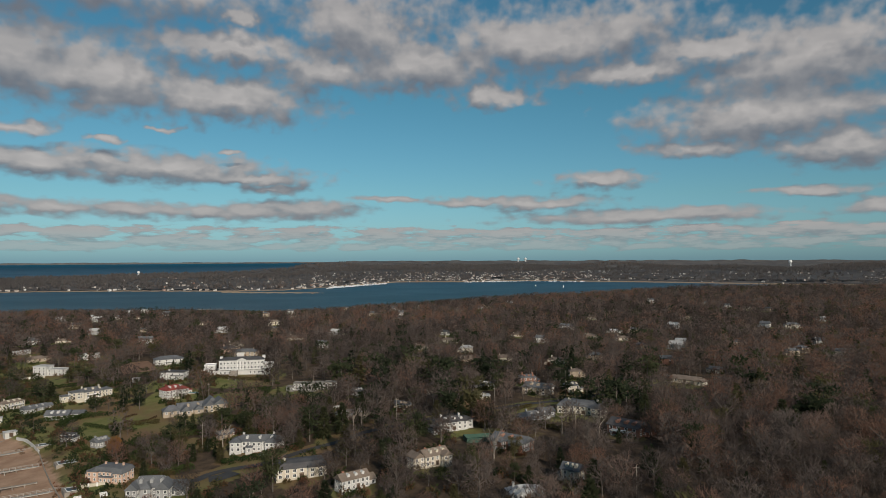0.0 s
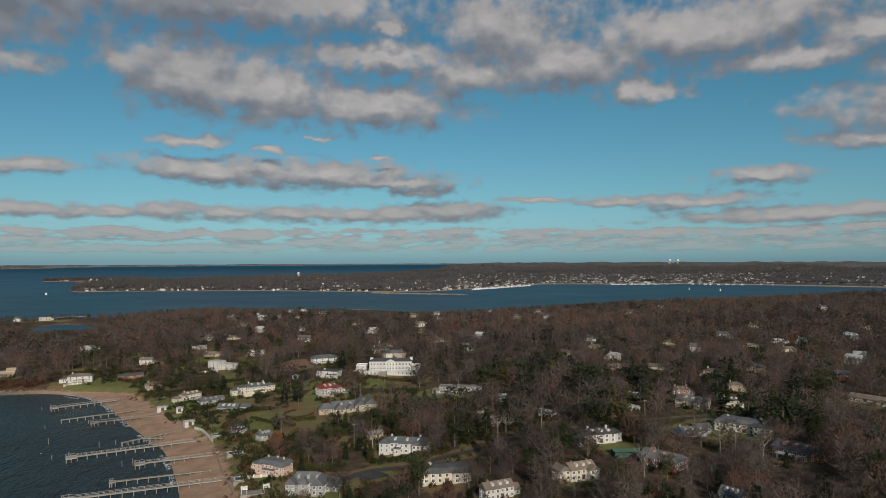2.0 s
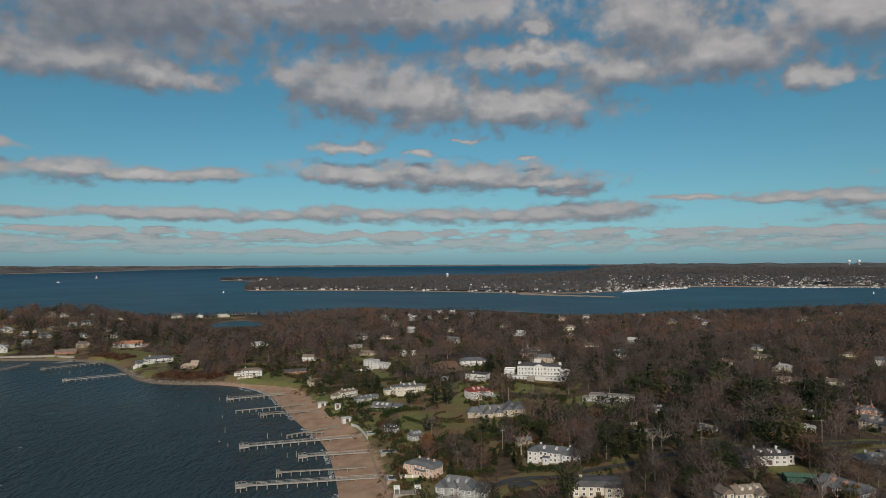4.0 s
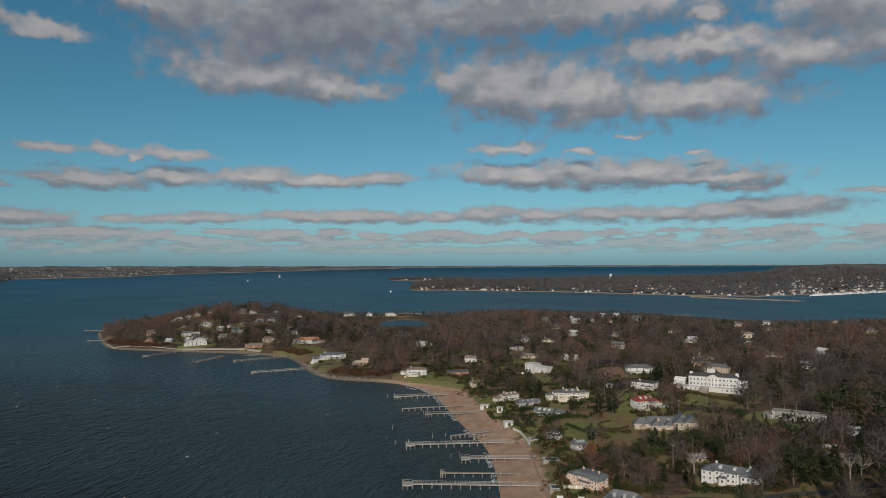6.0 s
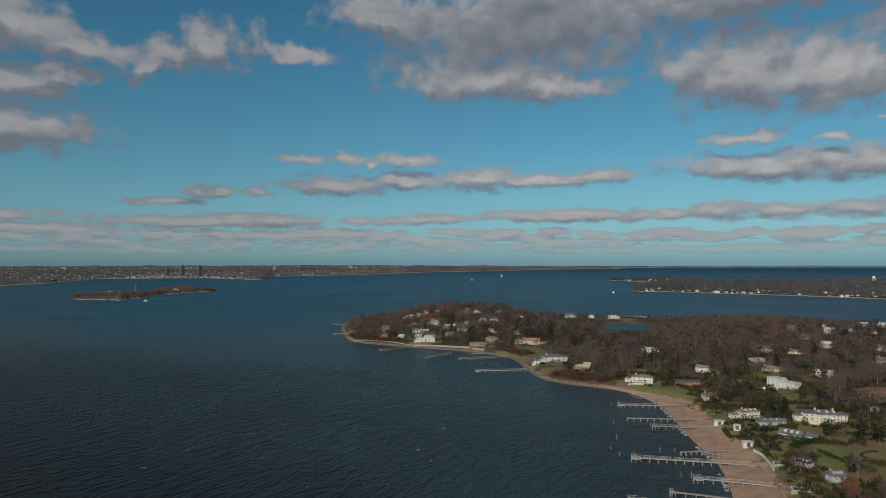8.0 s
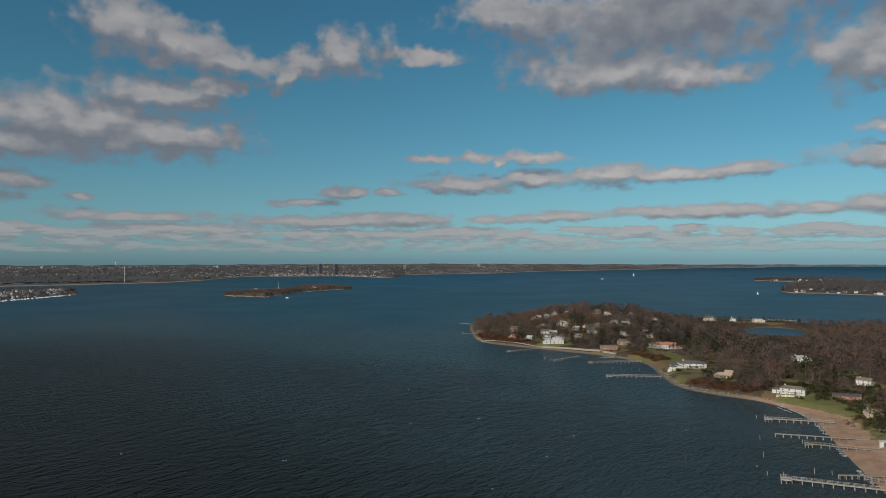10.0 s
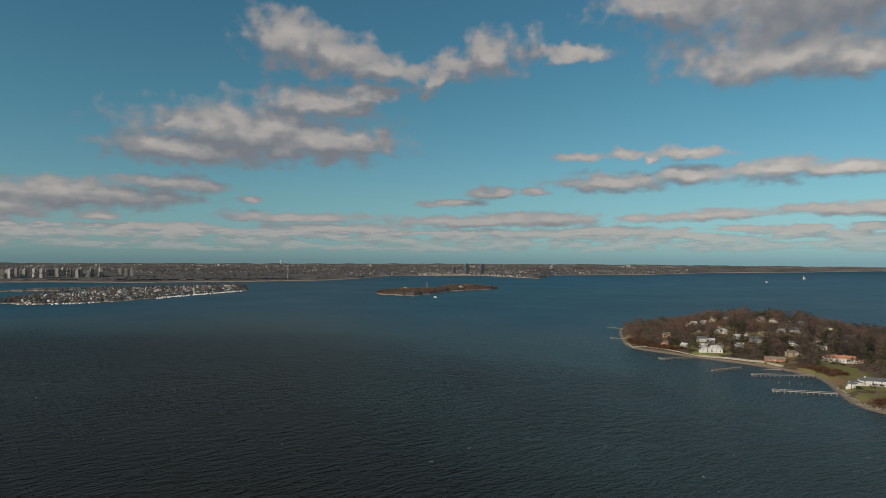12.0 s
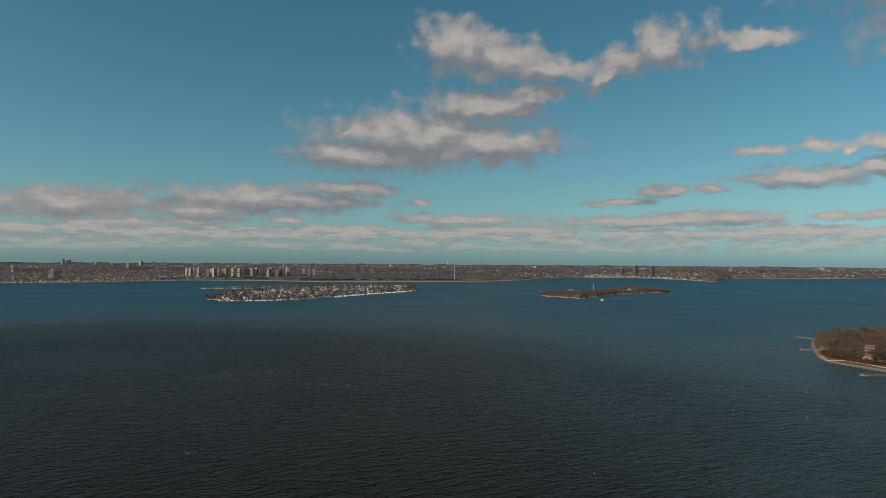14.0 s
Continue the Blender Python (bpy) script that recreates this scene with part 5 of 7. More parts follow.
house(92, 550, -8, 17, 9, 2, "hip", CREAM, BROWN_ROOF, "cream house with a brown hipped roof", (), 1, fine=False)
house(52, 585, 10, 14, 8, 1, "gable", CREAM, BROWN_ROOF, "white cottage with a russet roof", (), 1, fine=False)
house(22, 637, -4, 15, 9, 2, "hip", CREAM, PALE_ROOF, "pale house in the deep wood", (), 1, fine=False)
house(19, 582, 14, 16, 8, 1, "gable", TAN, BROWN_ROOF, "long tan cottage in the wood", (), 1, fine=False)
house(-23, 395, -12, 9, 7, 1, "gable", TAN, SLATE, "small gabled house beside the lane", [(-6, 2, 7, 6, 1, "gable")], 0, wide=10)
house(-53, 374, 10, 13, 8, 1, "gable", TAN, PALE_ROOF, "low tan house with a pale roof", (), 0, wide=16)
house(23, 416, 4, 9, 8, 1, "hip", CREAM, PALE_ROOF, "small house with a light roof among evergreens", (), 0, wide=9)
house(28, 461, -16, 10, 8, 1, "gable", WHITE, DARK_ROOF, "white gabled cottage in shade", (), 0, wide=13)
house(-56, 441, 8, 9, 7, 1, "gable", WHITE, SLATE, "white cottage behind conifers", (), 0)
house(150, 825, -6, 22, 10, 2, "gable", WHITE, SLATE, "long white house on the far slope", [(12, 3, 9, 8, 1, "gable")], 1, fine=False)
house(96, 492, 6, 12, 8, 2, "hip", TAN, BROWN_ROOF, "tan house with a brown roof behind trees", (), 1, fine=False)
house(50, 265, -10, 10, 8, 2, "gable", CREAM, SLATE, "white house showing through bare branches", (), 0)
house(28, 246, 10, 14, 9, 1, "hip", GREY, PALE_ROOF, "low grey house with a pale grey roof", (), 1)
house(91, 335, -12, 14, 10, 2, "gable", BRICK, DARK_ROOF, "dark brick house with white entrance columns", [(5, 4, 8, 8, 1, "gable")], 1, stack=BRICK, porch=8, wide=19)
house(172, 477, -10, 18, 8, 1, "gable", CREAM, BROWN_ROOF, "long cream bungalow in a sunny clearing", [(10, -3, 6, 7, 1, "gable")], 0, wide=24)
house(181, 550, 12, 13, 8, 2, "gable", BRICK, SLATE, "brick house in the wood", (), 1, fine=False)
house(206, 511, -8, 12, 8, 1, "gable", CREAM, SLATE, "white house with a light slate gable", (), 0, fine=False, wide=11)
house(198, 785, 4, 20, 9, 1, "hip", WHITE, PALE_ROOF, "long white low house far in the wood", (), 0, fine=False)
house(130, 577, -6, 14, 9, 2, "hip", TAN, SLATE, "stone house in the wood", (), 1, fine=False)
house(417, 807, 8, 22, 10, 2, "hip", CREAM, SLATE, "cream house on the wooded ridge", (), 1, fine=False)
house(392, 821, -8, 15, 9, 2, "gable", WHITE, SLATE, "white house on the wooded ridge", (), 1, fine=False)
house(343, 585, 4, 13, 8, 2, "gable", CREAM, SLATE, "pale house deep in the bare wood", (), 0, fine=False)

# the headland
house(-769, 480, 0, 24, 12, 2, "flat", WHITE, PALE_ROOF, "big white house above the seawall", [(-10, -4, 9, 7, 1, "flat"), (4, 3, 12, 9, 3, "hip")], 1, gap=3.2, fine=False, span=29, wide=27)
house(-901, 491, 10, 12, 9, 2, "gable", PINK, BROWN_ROOF, "tall pinkish house on the point", (), 1, fine=False)
house(-836, 456, -6, 12, 9, 2, "hip", BRICK, BROWN_ROOF, "brick house by the seawall", (), 1, fine=False)
house(-835, 506, 6, 18, 9, 2, "gable", WHITE, SLATE, "white gabled house on the headland", [(8, 3, 8, 8, 2, "gable")], 1, fine=False)
house(-863, 554, -8, 19, 10, 2, "hip", CREAM, PALE_ROOF, "pale house high on the headland", (), 1, fine=False)
house(-800, 560, 10, 16, 9, 2, "gable", GREY, SLATE, "grey house among headland trees", (), 1, fine=False)
house(-715, 548, 12, 17, 10, 2, "hip", TAN, BROWN_ROOF, "brown shingled house with a steep roof", (), 1, fine=False)
house(-665, 573, -4, 24, 10, 2, "gable", WHITE, ORANGE_ROOF, "white villa with an orange tiled roof", [(-15, 1, 9, 9, 2, "hip"), (14, 2, 9, 8, 1, "flat"), (2, -4, 6, 7, 2, "gable")], 2, fine=False, stack=TAN, span=39, wide=38)
house(-544, 502, 6, 22, 10, 2, "hip", WHITE, SLATE, "white house with terraces on the shore lawn", [(-14, -2, 8, 8, 1, "flat")], 1, fine=False, porch=10, span=28, wide=34)
house(-540, 474, 0, 8, 6, 2, "hip", WHITE, SLATE, "small white boathouse tower on the lawn", (), 0, fine=False)
house(-483, 483, -8, 20, 10, 1, "hip", PINK, TAN, "brick house half finished in scaffold tones", [(6, 2, 9, 8, 2, "gable")], 0, fine=False)
house(-692, 512, 0, 22, 8, 1, "gable", BRICK, BROWN_ROOF, "long brick cottage by the quay", (), 1, fine=False)
house(-950, 915, 6, 24, 11, 2, "gable", CREAM, SLATE, "cream gabled house on the northern spit", [(10, -2, 8, 9, 2, "gable")], 1, fine=False)
house(-925, 948, -6, 12, 9, 2, "hip", WHITE, SLATE, "white house on the northern spit", (), 1, fine=False)
house(-893, 970, 4, 22, 10, 2, "flat", CREAM, PALE_ROOF, "long cream house on the northern spit", (), 0, fine=False)
house(-950, 720, 8, 16, 9, 2, "gable", WHITE, SLATE, "white house near the crown of the headland", (), 1, fine=False)
house(-900, 640, -10, 15, 9, 2, "hip", TAN, BROWN_ROOF, "tan house in the headland wood", (), 1, fine=False)
house(-830, 640, 6, 14, 9, 2, "gable", WHITE, SLATE, "white cottage in the headland wood", (), 0, fine=False)
house(-740, 610, -8, 15, 9, 2, "gable", CREAM, SLATE, "cream cottage in the headland wood", (), 0, fine=False)


def mansion(x, y, turn):
    """The long white mansion: raised terrace with balustrade, pedimented front, wings and stairs."""
    hd = math.hypot(x - EYE[0], y - EYE[1])
    ux, uy = (x - EYE[0]) / hd, (y - EYE[1]) / hd
    cx, cy = x + ux * 10, y + uy * 10
    z = float(height(x, y)) + 0.5
    ob = empty("mansion", pose(cx, cy, z, 0, 0, math.degrees(math.atan2(-ux, uy)) + turn) @ Matrix.Scale(0.88, 4), "long white mansion with terrace, pediment and dark roof", "mansion", "houses of the peninsula")
    bm = bmesh.new()
    box(bm, -31, 26, -9, 8, -3, 3.2)
    box(bm, -31.3, 26.3, -9.3, 8.3, 2.9, 3.2)
    part("terrace", bm, WHITE, ob)
    bm = bmesh.new()
    for i in range(58):
        box(bm, -31 + i - 0.12, -31 + i + 0.12, -9.1, -8.86, 3.204, 4.1)
    box(bm, -31.2, 26.2, -9.2, -8.76, 4.104, 4.3)
    part("balustrade", bm, TRIM, ob)
    up = Matrix.Translation((0, 0, 3.2))
    core = part("wall", wall_mesh("hip", 38, 13, 8.2, 0), WHITE, ob, at=pose(2, 1, 3.204))
    part("roof", roof_mesh("hip", 37, 12, 11.5, 2.2), DARK_ROOF, ob, at=pose(2, 1, 0))
    for dx in (-24.5, 24):
        part("wall", wall_mesh("flat", 9, 10, 3.9, 0), WHITE, ob, at=pose(dx, 1.5, 3.204))
        part("roof", roof_mesh("flat", 9, 10, 7.1), TRIM, ob, at=pose(dx, 1.5, 0))
    bm = bmesh.new()
    box(bm, -3, 3, 5.5, 8, 11.2, 16.2)
    box(bm, 19, 21.5, 3, 6, 11.2, 14.0)
    box(bm, -17, -14.5, 3, 6, 11.2, 13.6)
    part("chimney", bm, WHITE, ob)
    bm = bmesh.new()
    box(bm, -2.5, 6.5, -6.4, -5.5, 3.204, 11.0)
    tri = [bm.verts.new(p) for p in ((-3, -6.6, 11.0), (7, -6.6, 11.0), (2, -6.6, 13.4), (-3, -5.4, 11.0), (7, -5.4, 11.0), (2, -5.4, 13.4))]
    for f in ((0, 1, 2), (5, 4, 3), (0, 3, 4, 1), (1, 4, 5, 2), (2, 5, 3, 0)):
        bm.faces.new([tri[i] for i in f])
    part("pediment", bm, WHITE, ob)
    for i in range(4):
        bm = bmesh.new()
        rod(bm, (-1.6 + i * 2.4, -6.9, 3.204), (-1.6 + i * 2.4, -6.9, 10.9), 0.38, 0.32, 10)
        part("column", bm, TRIM, ob)
    for f in range(2):
        for i in range(13):
            u = -15.2 + i * 2.85
            at = pose(u, -5.55 if not -3 < u < 7 else -6.45, 4.2 + f * 3.7)
            win = shared("window", WINDOW, None, ob, at=at)
            shared("pane", PANE, None, win)
    for i in range(16):
        u = -29 + i * 3.5
        if abs(u - 2) > 4:
            win = shared("window", WINDOW, None, ob, at=pose(u, -9.05, 0.4))
            shared("pane", PANE, None, win)
    bm = bmesh.new()
    for i in range(30):
        box(bm, -6.5, -1.5, -9.4 - (i + 1) * 0.9, -9.4 - i * 0.9, -6 - i * 0.05, 3.0 - i * 0.2)
    for side in (-7.1, -1.5):
        for i in range(6):
            box(bm, side, side + 0.6, -9.4 - (i + 1) * 4.5, -9.41 - i * 4.5, -6, 3.7 - i * 1.0)
    part("staircase", bm, PAVING, ob)
    bm = bmesh.new()
    box(bm, -20, -6, -15, -11, -3, 0.7)
    part("pool_terrace", bm, PAVING, ob)
    CLEAR.append((cx, cy, z, 26, 9))
    CLEAR.append((x - ux * 22, y - uy * 22, z, 17, 2.0))
    LAWNS.append((x - ux * 4, y - uy * 4, 24))


mansion(-154, 511, -4)


def lane_houses():
    """More houses scattered through the farther woods, copies of four plain makes."""
    rng = np.random.default_rng(19)
    makes = []
    for k, (w, d, floors, roof, wall, top, words) in enumerate(((15, 9, 2, "gable", WHITE, SLATE, "white gabled house in the far wood"), (17, 9, 1, "hip", CREAM, BROWN_ROOF, "cream bungalow in the far wood"),
                                                                (14, 9, 2, "hip", TAN, SLATE, "tan house with a grey roof in the far wood"), (16, 10, 2, "gable", GREY, PALE_ROOF, "grey house with a pale roof in the far wood"))):
        makes.append(house(100 + 60 * k, 700 + 40 * k, 10 - 8 * k, w, d, floors, roof, wall, top, words, (), 1, gap=5.5, fine=False))
    n = 0
    while n < 78:
        yaw, far = (rng.uniform(-32, 30), rng.uniform(640, 1330)) if n < 54 else (rng.uniform(49, 62), rng.uniform(860, 1150))
        x, y = land_point(yaw, far)
        if float(inland(x, y)) < (60 if n < 54 else 25) or any(math.hypot(x - c[0], y - c[1]) < (24 if n < 54 else 15) for c in CLEAR):
            continue
        z = float(height(x, y)) + 0.4
        size = rng.uniform(0.75, 1.1) * (1.0 if n < 54 else 0.8)
        copy_thing(makes[int(rng.integers(4))], pose(x, y, z, 0, 0, yaw + rng.uniform(-40, 40)) @ Matrix.Scale(size, 4))
        CLEAR.append((x, y, z, 7.5 * size, 7.0))
        LAWNS.append((x, y, 9))
        n += 1


lane_houses()


def open_ground(x, y, r):
    """A lawn or field kept free of trees."""
    CLEAR.append((x, y, float(height(x, y)), r * 0.8, 0.0))
    LAWNS.append((x, y, r))


for spot in ((-182, 386, 22), (-205, 395, 16), (-264, 392, 14), (-611, 525, 22), (-498, 468, 14), (-368, 468, 20), (-340, 455, 12), (34, 382, 11), (-56, 334, 6), (-953, 489, 22), (-140, 326, 7), (-580, 510, 18), (-640, 540, 14), (165, 478, 12), (-160, 372, 14), (-215, 430, 12), (-140, 440, 10), (-290, 500, 12), (-265, 470, 10), (-130, 345, 6), (-345, 540, 12), (-205, 470, 9), (-190, 402, 18), (-172, 392, 16), (-225, 383, 11), (-240, 400, 9), (-282, 420, 9), (-150, 395, 9), (-180, 355, 9), (-60, 395, 8), (10, 400, 9), (66, 384, 9), (20, 340, 7), (-1030, 535, 14), (-1000, 520, 12), (-640, 520, 12), (-560, 560, 15), (-600, 590, 13), (-470, 560, 13), (-440, 515, 11), (-520, 545, 10), (-660, 610, 12), (-440, 590, 10), (-350, 565, 10), (-300, 560, 9)):
    open_ground(*spot)
LAWNS.extend([(-905, 955, 13), (-945, 912, 10), (-870, 985, 11)])
CLEAR.append((-795, 900, 0.0, 62, 0.9))
CLEAR.append((-835, 935, 0.0, 50, 0.9))

ROADS = (("road", 4.6, [(-122, 287), (-116, 286), (-110, 285), (-104, 287), (-103, 293), (-96, 298), (-88, 300), (-80, 302), (-72, 310), (-65, 317), (-57, 323), (-49, 331), (-41, 345)]),
         ("road", 4.8, [(-41, 345), (-32, 353), (-15, 367), (2, 378), (13, 385), (27, 391), (42, 402), (57, 413), (73, 423), (90, 432), (118, 450), (150, 470)]),
         ("road", 8.0, [(-100, 287), (-95, 289), (-91, 294)]))



def build_road(name, width, points, mat=None, words="narrow dark asphalt lane between the lawns"):
    """A strip that follows the ground, on a smoothed line."""
    p = np.array(points, float)
    for _ in range(3):
        q = np.concatenate([p[:1], np.stack([0.75 * p[:-1] + 0.25 * p[1:], 0.25 * p[:-1] + 0.75 * p[1:]], 1).reshape(-1, 2), p[-1:]])
        p = q
    way = np.gradient(p, axis=0)
    way /= np.linalg.norm(way, axis=1, keepdims=True) + 1e-9
    side = np.stack([-way[:, 1], way[:, 0]], -1)
    verts, cols = [], 5
    for o in np.linspace(-0.5, 0.5, cols):
        e = p + side * o * width
        verts.append(np.column_stack([e, height(e[:, 0], e[:, 1]) + 0.35]))
    v = np.stack(verts, 1).reshape(-1, 3)
    sheet(name, v, grid_faces(len(p), cols), mat or ASPHALT, label=words, category="field" if mat else "road", kind="structure")
    for x, y in p[::4]:
        CLEAR.append((x, y, float(height(x, y)), width * 0.5 + 2.0, 1.0))
        LAWNS.append((x, y, 5.0))


for row in ROADS:
    build_road(*row)
FIELD = mottled("ploughed_soil", (0.17, 0.088, 0.052), (0.29, 0.165, 0.10), 0.95, 0.15, 4.0, 0.5, 0.1)
build_road("field", 24, [(-264, 574), (-255, 560), (-244, 541), (-235, 524)], FIELD, "bare reddish-brown field between hedges")
build_ground(LAWNS)


# ---- gardens and shore ----


def leaf_mound(rng, w, d, h, count, size):
    """Loose leaf triangles over a rounded bank."""
    out = []
    for _ in range(count):
        a, r, e = rng.uniform(0, math.tau), math.sqrt(rng.uniform(0, 1)), rng.uniform(0.1, 1)
        p = np.array([math.cos(a) * w / 2 * r, math.sin(a) * d / 2 * r, h * e * (1 - 0.7 * r * r)])
        way = np.array([math.cos(a) * 0.6, math.sin(a) * 0.6, 0.7]) + rng.normal(size=3) * 0.5
        out.append(sliver(p, way / np.linalg.norm(way), size * rng.uniform(0.7, 1.4), size * 0.8, rng))
    return np.array(out)


def hedge(points, h, w, label="clipped dark green hedge along the lawn", mat=None):
    """A clipped hedge on a line of points: a skin of small leaves over the top and sides of a long box."""
    rng = np.random.default_rng(int(abs(points[0][0] * 7 + points[0][1])))
    spots = []
    for (ax, ay), (bx, by) in zip(points, points[1:]):
        L = math.hypot(bx - ax, by - ay)
        n = max(12, int(L * (w + 2 * h) * 6))
        t, face = rng.uniform(0, 1, n), rng.uniform(-1, 1, n) * (w / 2 + h)
        o, up = np.clip(face, -w / 2, w / 2), h - np.maximum(np.abs(face) - w / 2, 0)
        lump = 0.12 * h * np.sin(t * L * 1.3 + ax)
        spots.append(np.column_stack([ax + (bx - ax) * t - (by - ay) / L * o, ay + (by - ay) * t + (bx - ax) / L * o, up + lump + rng.normal(size=n) * 0.08]))
    spots = np.concatenate(spots)
    spots[:, 2] += height(spots[:, 0], spots[:, 1])
    tris = []
    for p in spots:
        way = rng.normal(size=3) + (0, 0, 0.3)
        tris.append(sliver(p, way / np.linalg.norm(way), 0.62, 0.6, rng))
    return soup("hedge", np.array(tris), mat or HEDGE, None, label, "hedge")


hedge([(-132, 293), (-120, 297), (-113, 304)], 2.2, 4.0)
hedge([(-101, 306), (-92, 309), (-85, 311), (-76, 317), (-68, 325)], 2.0, 3.4)
hedge([(-150, 301), (-140, 300), (-128, 297), (-118, 294)], 2.2, 3.4)
hedge([(30, 377), (40, 389), (52, 402)], 1.6, 1.8)
hedge([(44, 360), (54, 351), (60, 344)], 2.0, 2.2)
hedge([(12, 380), (22, 372), (30, 364)], 1.6, 1.8)
hedge([(-218, 381), (-217, 394), (-214, 408)], 2.2, 3.0)
hedge([(-190, 383), (-176, 385), (-164, 390)], 1.8, 3.0)
hedge([(-213, 556), (-196, 530), (-179, 504), (-163, 477)], 3.0, 3.5)
hedge([(-205, 386), (-188, 378), (-170, 373)], 1.6, 2.0)
hedge([(-236, 394), (-220, 398), (-204, 408)], 2.4, 2.4)
hedge([(-272, 398), (-258, 384), (-246, 384)], 1.5, 2.0)
hedge([(-318, 440), (-300, 452), (-286, 462)], 1.8, 3.0)
hedge([(8, 392), (26, 374), (44, 356)], 1.8, 2.0)
hedge([(-168, 500), (-150, 494), (-128, 496)], 2.0, 3.0)
hedge([(-264, 470), (-254, 477), (-245, 483)], 2.0, 2.5)
hedge([(-302, 470), (-282, 480), (-264, 487)], 2.2, 3.0)
hedge([(-332, 472), (-320, 480), (-308, 488)], 2.0, 2.6)
hedge([(-212, 430), (-203, 434), (-194, 437)], 1.6, 2.0)
hedge([(-142, 452), (-130, 457), (-118, 464)], 2.4, 3.0)
hedge([(-272, 552), (-268, 566), (-270, 582)], 2.4, 3.0)
hedge([(-228, 512), (-216, 520), (-206, 530)], 1.8, 2.4)
hedge([(-128, 384), (-112, 390), (-98, 400)], 2.2, 3.0)
hedge([(-150, 352), (-136, 358), (-124, 368)], 2.2, 3.0)
hedge([(-590, 575), (-570, 590), (-548, 596)], 2.4, 4.0)
hedge([(-480, 575), (-462, 582), (-440, 584)], 2.4, 4.0)
hedge([(-455, 500), (-436, 508), (-420, 520)], 2.2, 3.6)
hedge([(-560, 540), (-530, 545), (-505, 540)], 2.0, 4.0)
ring = [(-180 + 9 * math.cos(a), 401 + 9 * math.sin(a)) for a in np.linspace(2.2, 6.4, 14)]
hedge(ring, 0.7, 1.3, "low russet hedge arc round the lawn", DRY_HEDGE)


def shrubs():
    """Single shrubs round the houses, some evergreen and some russet, and thickets on the bluff."""
    rng = np.random.default_rng(23)
    makes = []
    for k in range(5):
        tris = leaf_mound(rng, 4.5, 4.5, 3.4, 150, 0.8)
        mat = (HEDGE, HEDGE, NEEDLE, SHRUB, HEDGE)[k]
        words = ("rounded evergreen garden shrub", "rounded evergreen garden shrub", "dark yew bush by a house", "russet leafless winter shrub", "rounded evergreen garden shrub")[k]
        ob = soup("shrub", tris, mat, None, words, "shrub")
        ob["group"] = "garden shrubs"
        makes.append(ob)
    used, n = set(), 0
    for x, y, r in LAWNS[:75]:
        for _ in range(5 if math.hypot(x, y) < 600 else 2):
            a, q = rng.uniform(0, math.tau), r * rng.uniform(0.75, 1.15)
            px, py = x + math.cos(a) * q, y + math.sin(a) * q
            if float(inland(px, py)) < float(beach_width(px, py)) + 4 or any(math.hypot(px - c[0], py - c[1]) < c[3] * 0.8 for c in CLEAR):
                continue
            k = int(rng.integers(5))
            m = Matrix.Translation((px, py, float(height(px, py)) - 0.1)) @ Matrix.Rotation(a, 4, "Z") @ Matrix.Scale(rng.uniform(0.5, 1.2), 4)
            if k in used:
                copy_thing(makes[k], m)
            else:
                makes[k].matrix_basis = m
                used.add(k)
    # thicket on the bluff over the headland shore
    base = leaf_mound(rng, 4.5, 4.5, 3.0, 70, 0.9)
    x, y = rng.uniform(-930, -430, 12000), rng.uniform(400, 560, 12000)
    s = inland(x, y)
    m = (s > 7) & (s < 26) & (np.sin(x / 37) + np.sin(x / 15 + 1) > -0.7) & ~((x > -770) & (x < -655) & (s < 30)) & ~((x > -600) & (x < -530))
    x, y = x[m][:620], y[m][:620]
    z = height(x, y)
    turn, pick = rng.uniform(0, 6, len(x)), np.zeros(len(x), int)
    tris, tone = scatter([base], x, y, z - 0.2, rng.uniform(0.6, 1.25, len(x)), turn, pick, rng.uniform(0, 1, len(x)))
    soup("bluff_thicket", tris, SHRUB, tone, "russet bramble thicket covering the low bluff", "shrubs", "stuff")
    x, y = rng.uniform(-360, -130, 3000), rng.uniform(240, 470, 3000)
    s = inland(x, y)
    m = (s > 17.5) & (s < 28) & (np.sin(x / 9) + np.sin(y / 5) > -0.2 + 0.25 * np.maximum(22 - s, 0))
    x, y = x[m][:190], y[m][:190]
    turn, pick = rng.uniform(0, 6, len(x)), np.zeros(len(x), int)
    tris, tone = scatter([base], x, y, height(x, y) - 0.3, rng.uniform(0.3, 0.6, len(x)), turn, pick, rng.uniform(0, 1, len(x)))
    soup("beach_grass", tris, DUNE, tone, "dry tan and russet scrub along the back of the beach", "shrubs", "stuff")


DUNE = twig_material("dry_scrub", (0.17, 0.10, 0.055), (0.24, 0.15, 0.085), (0.22, 0.09, 0.05))
shrubs()


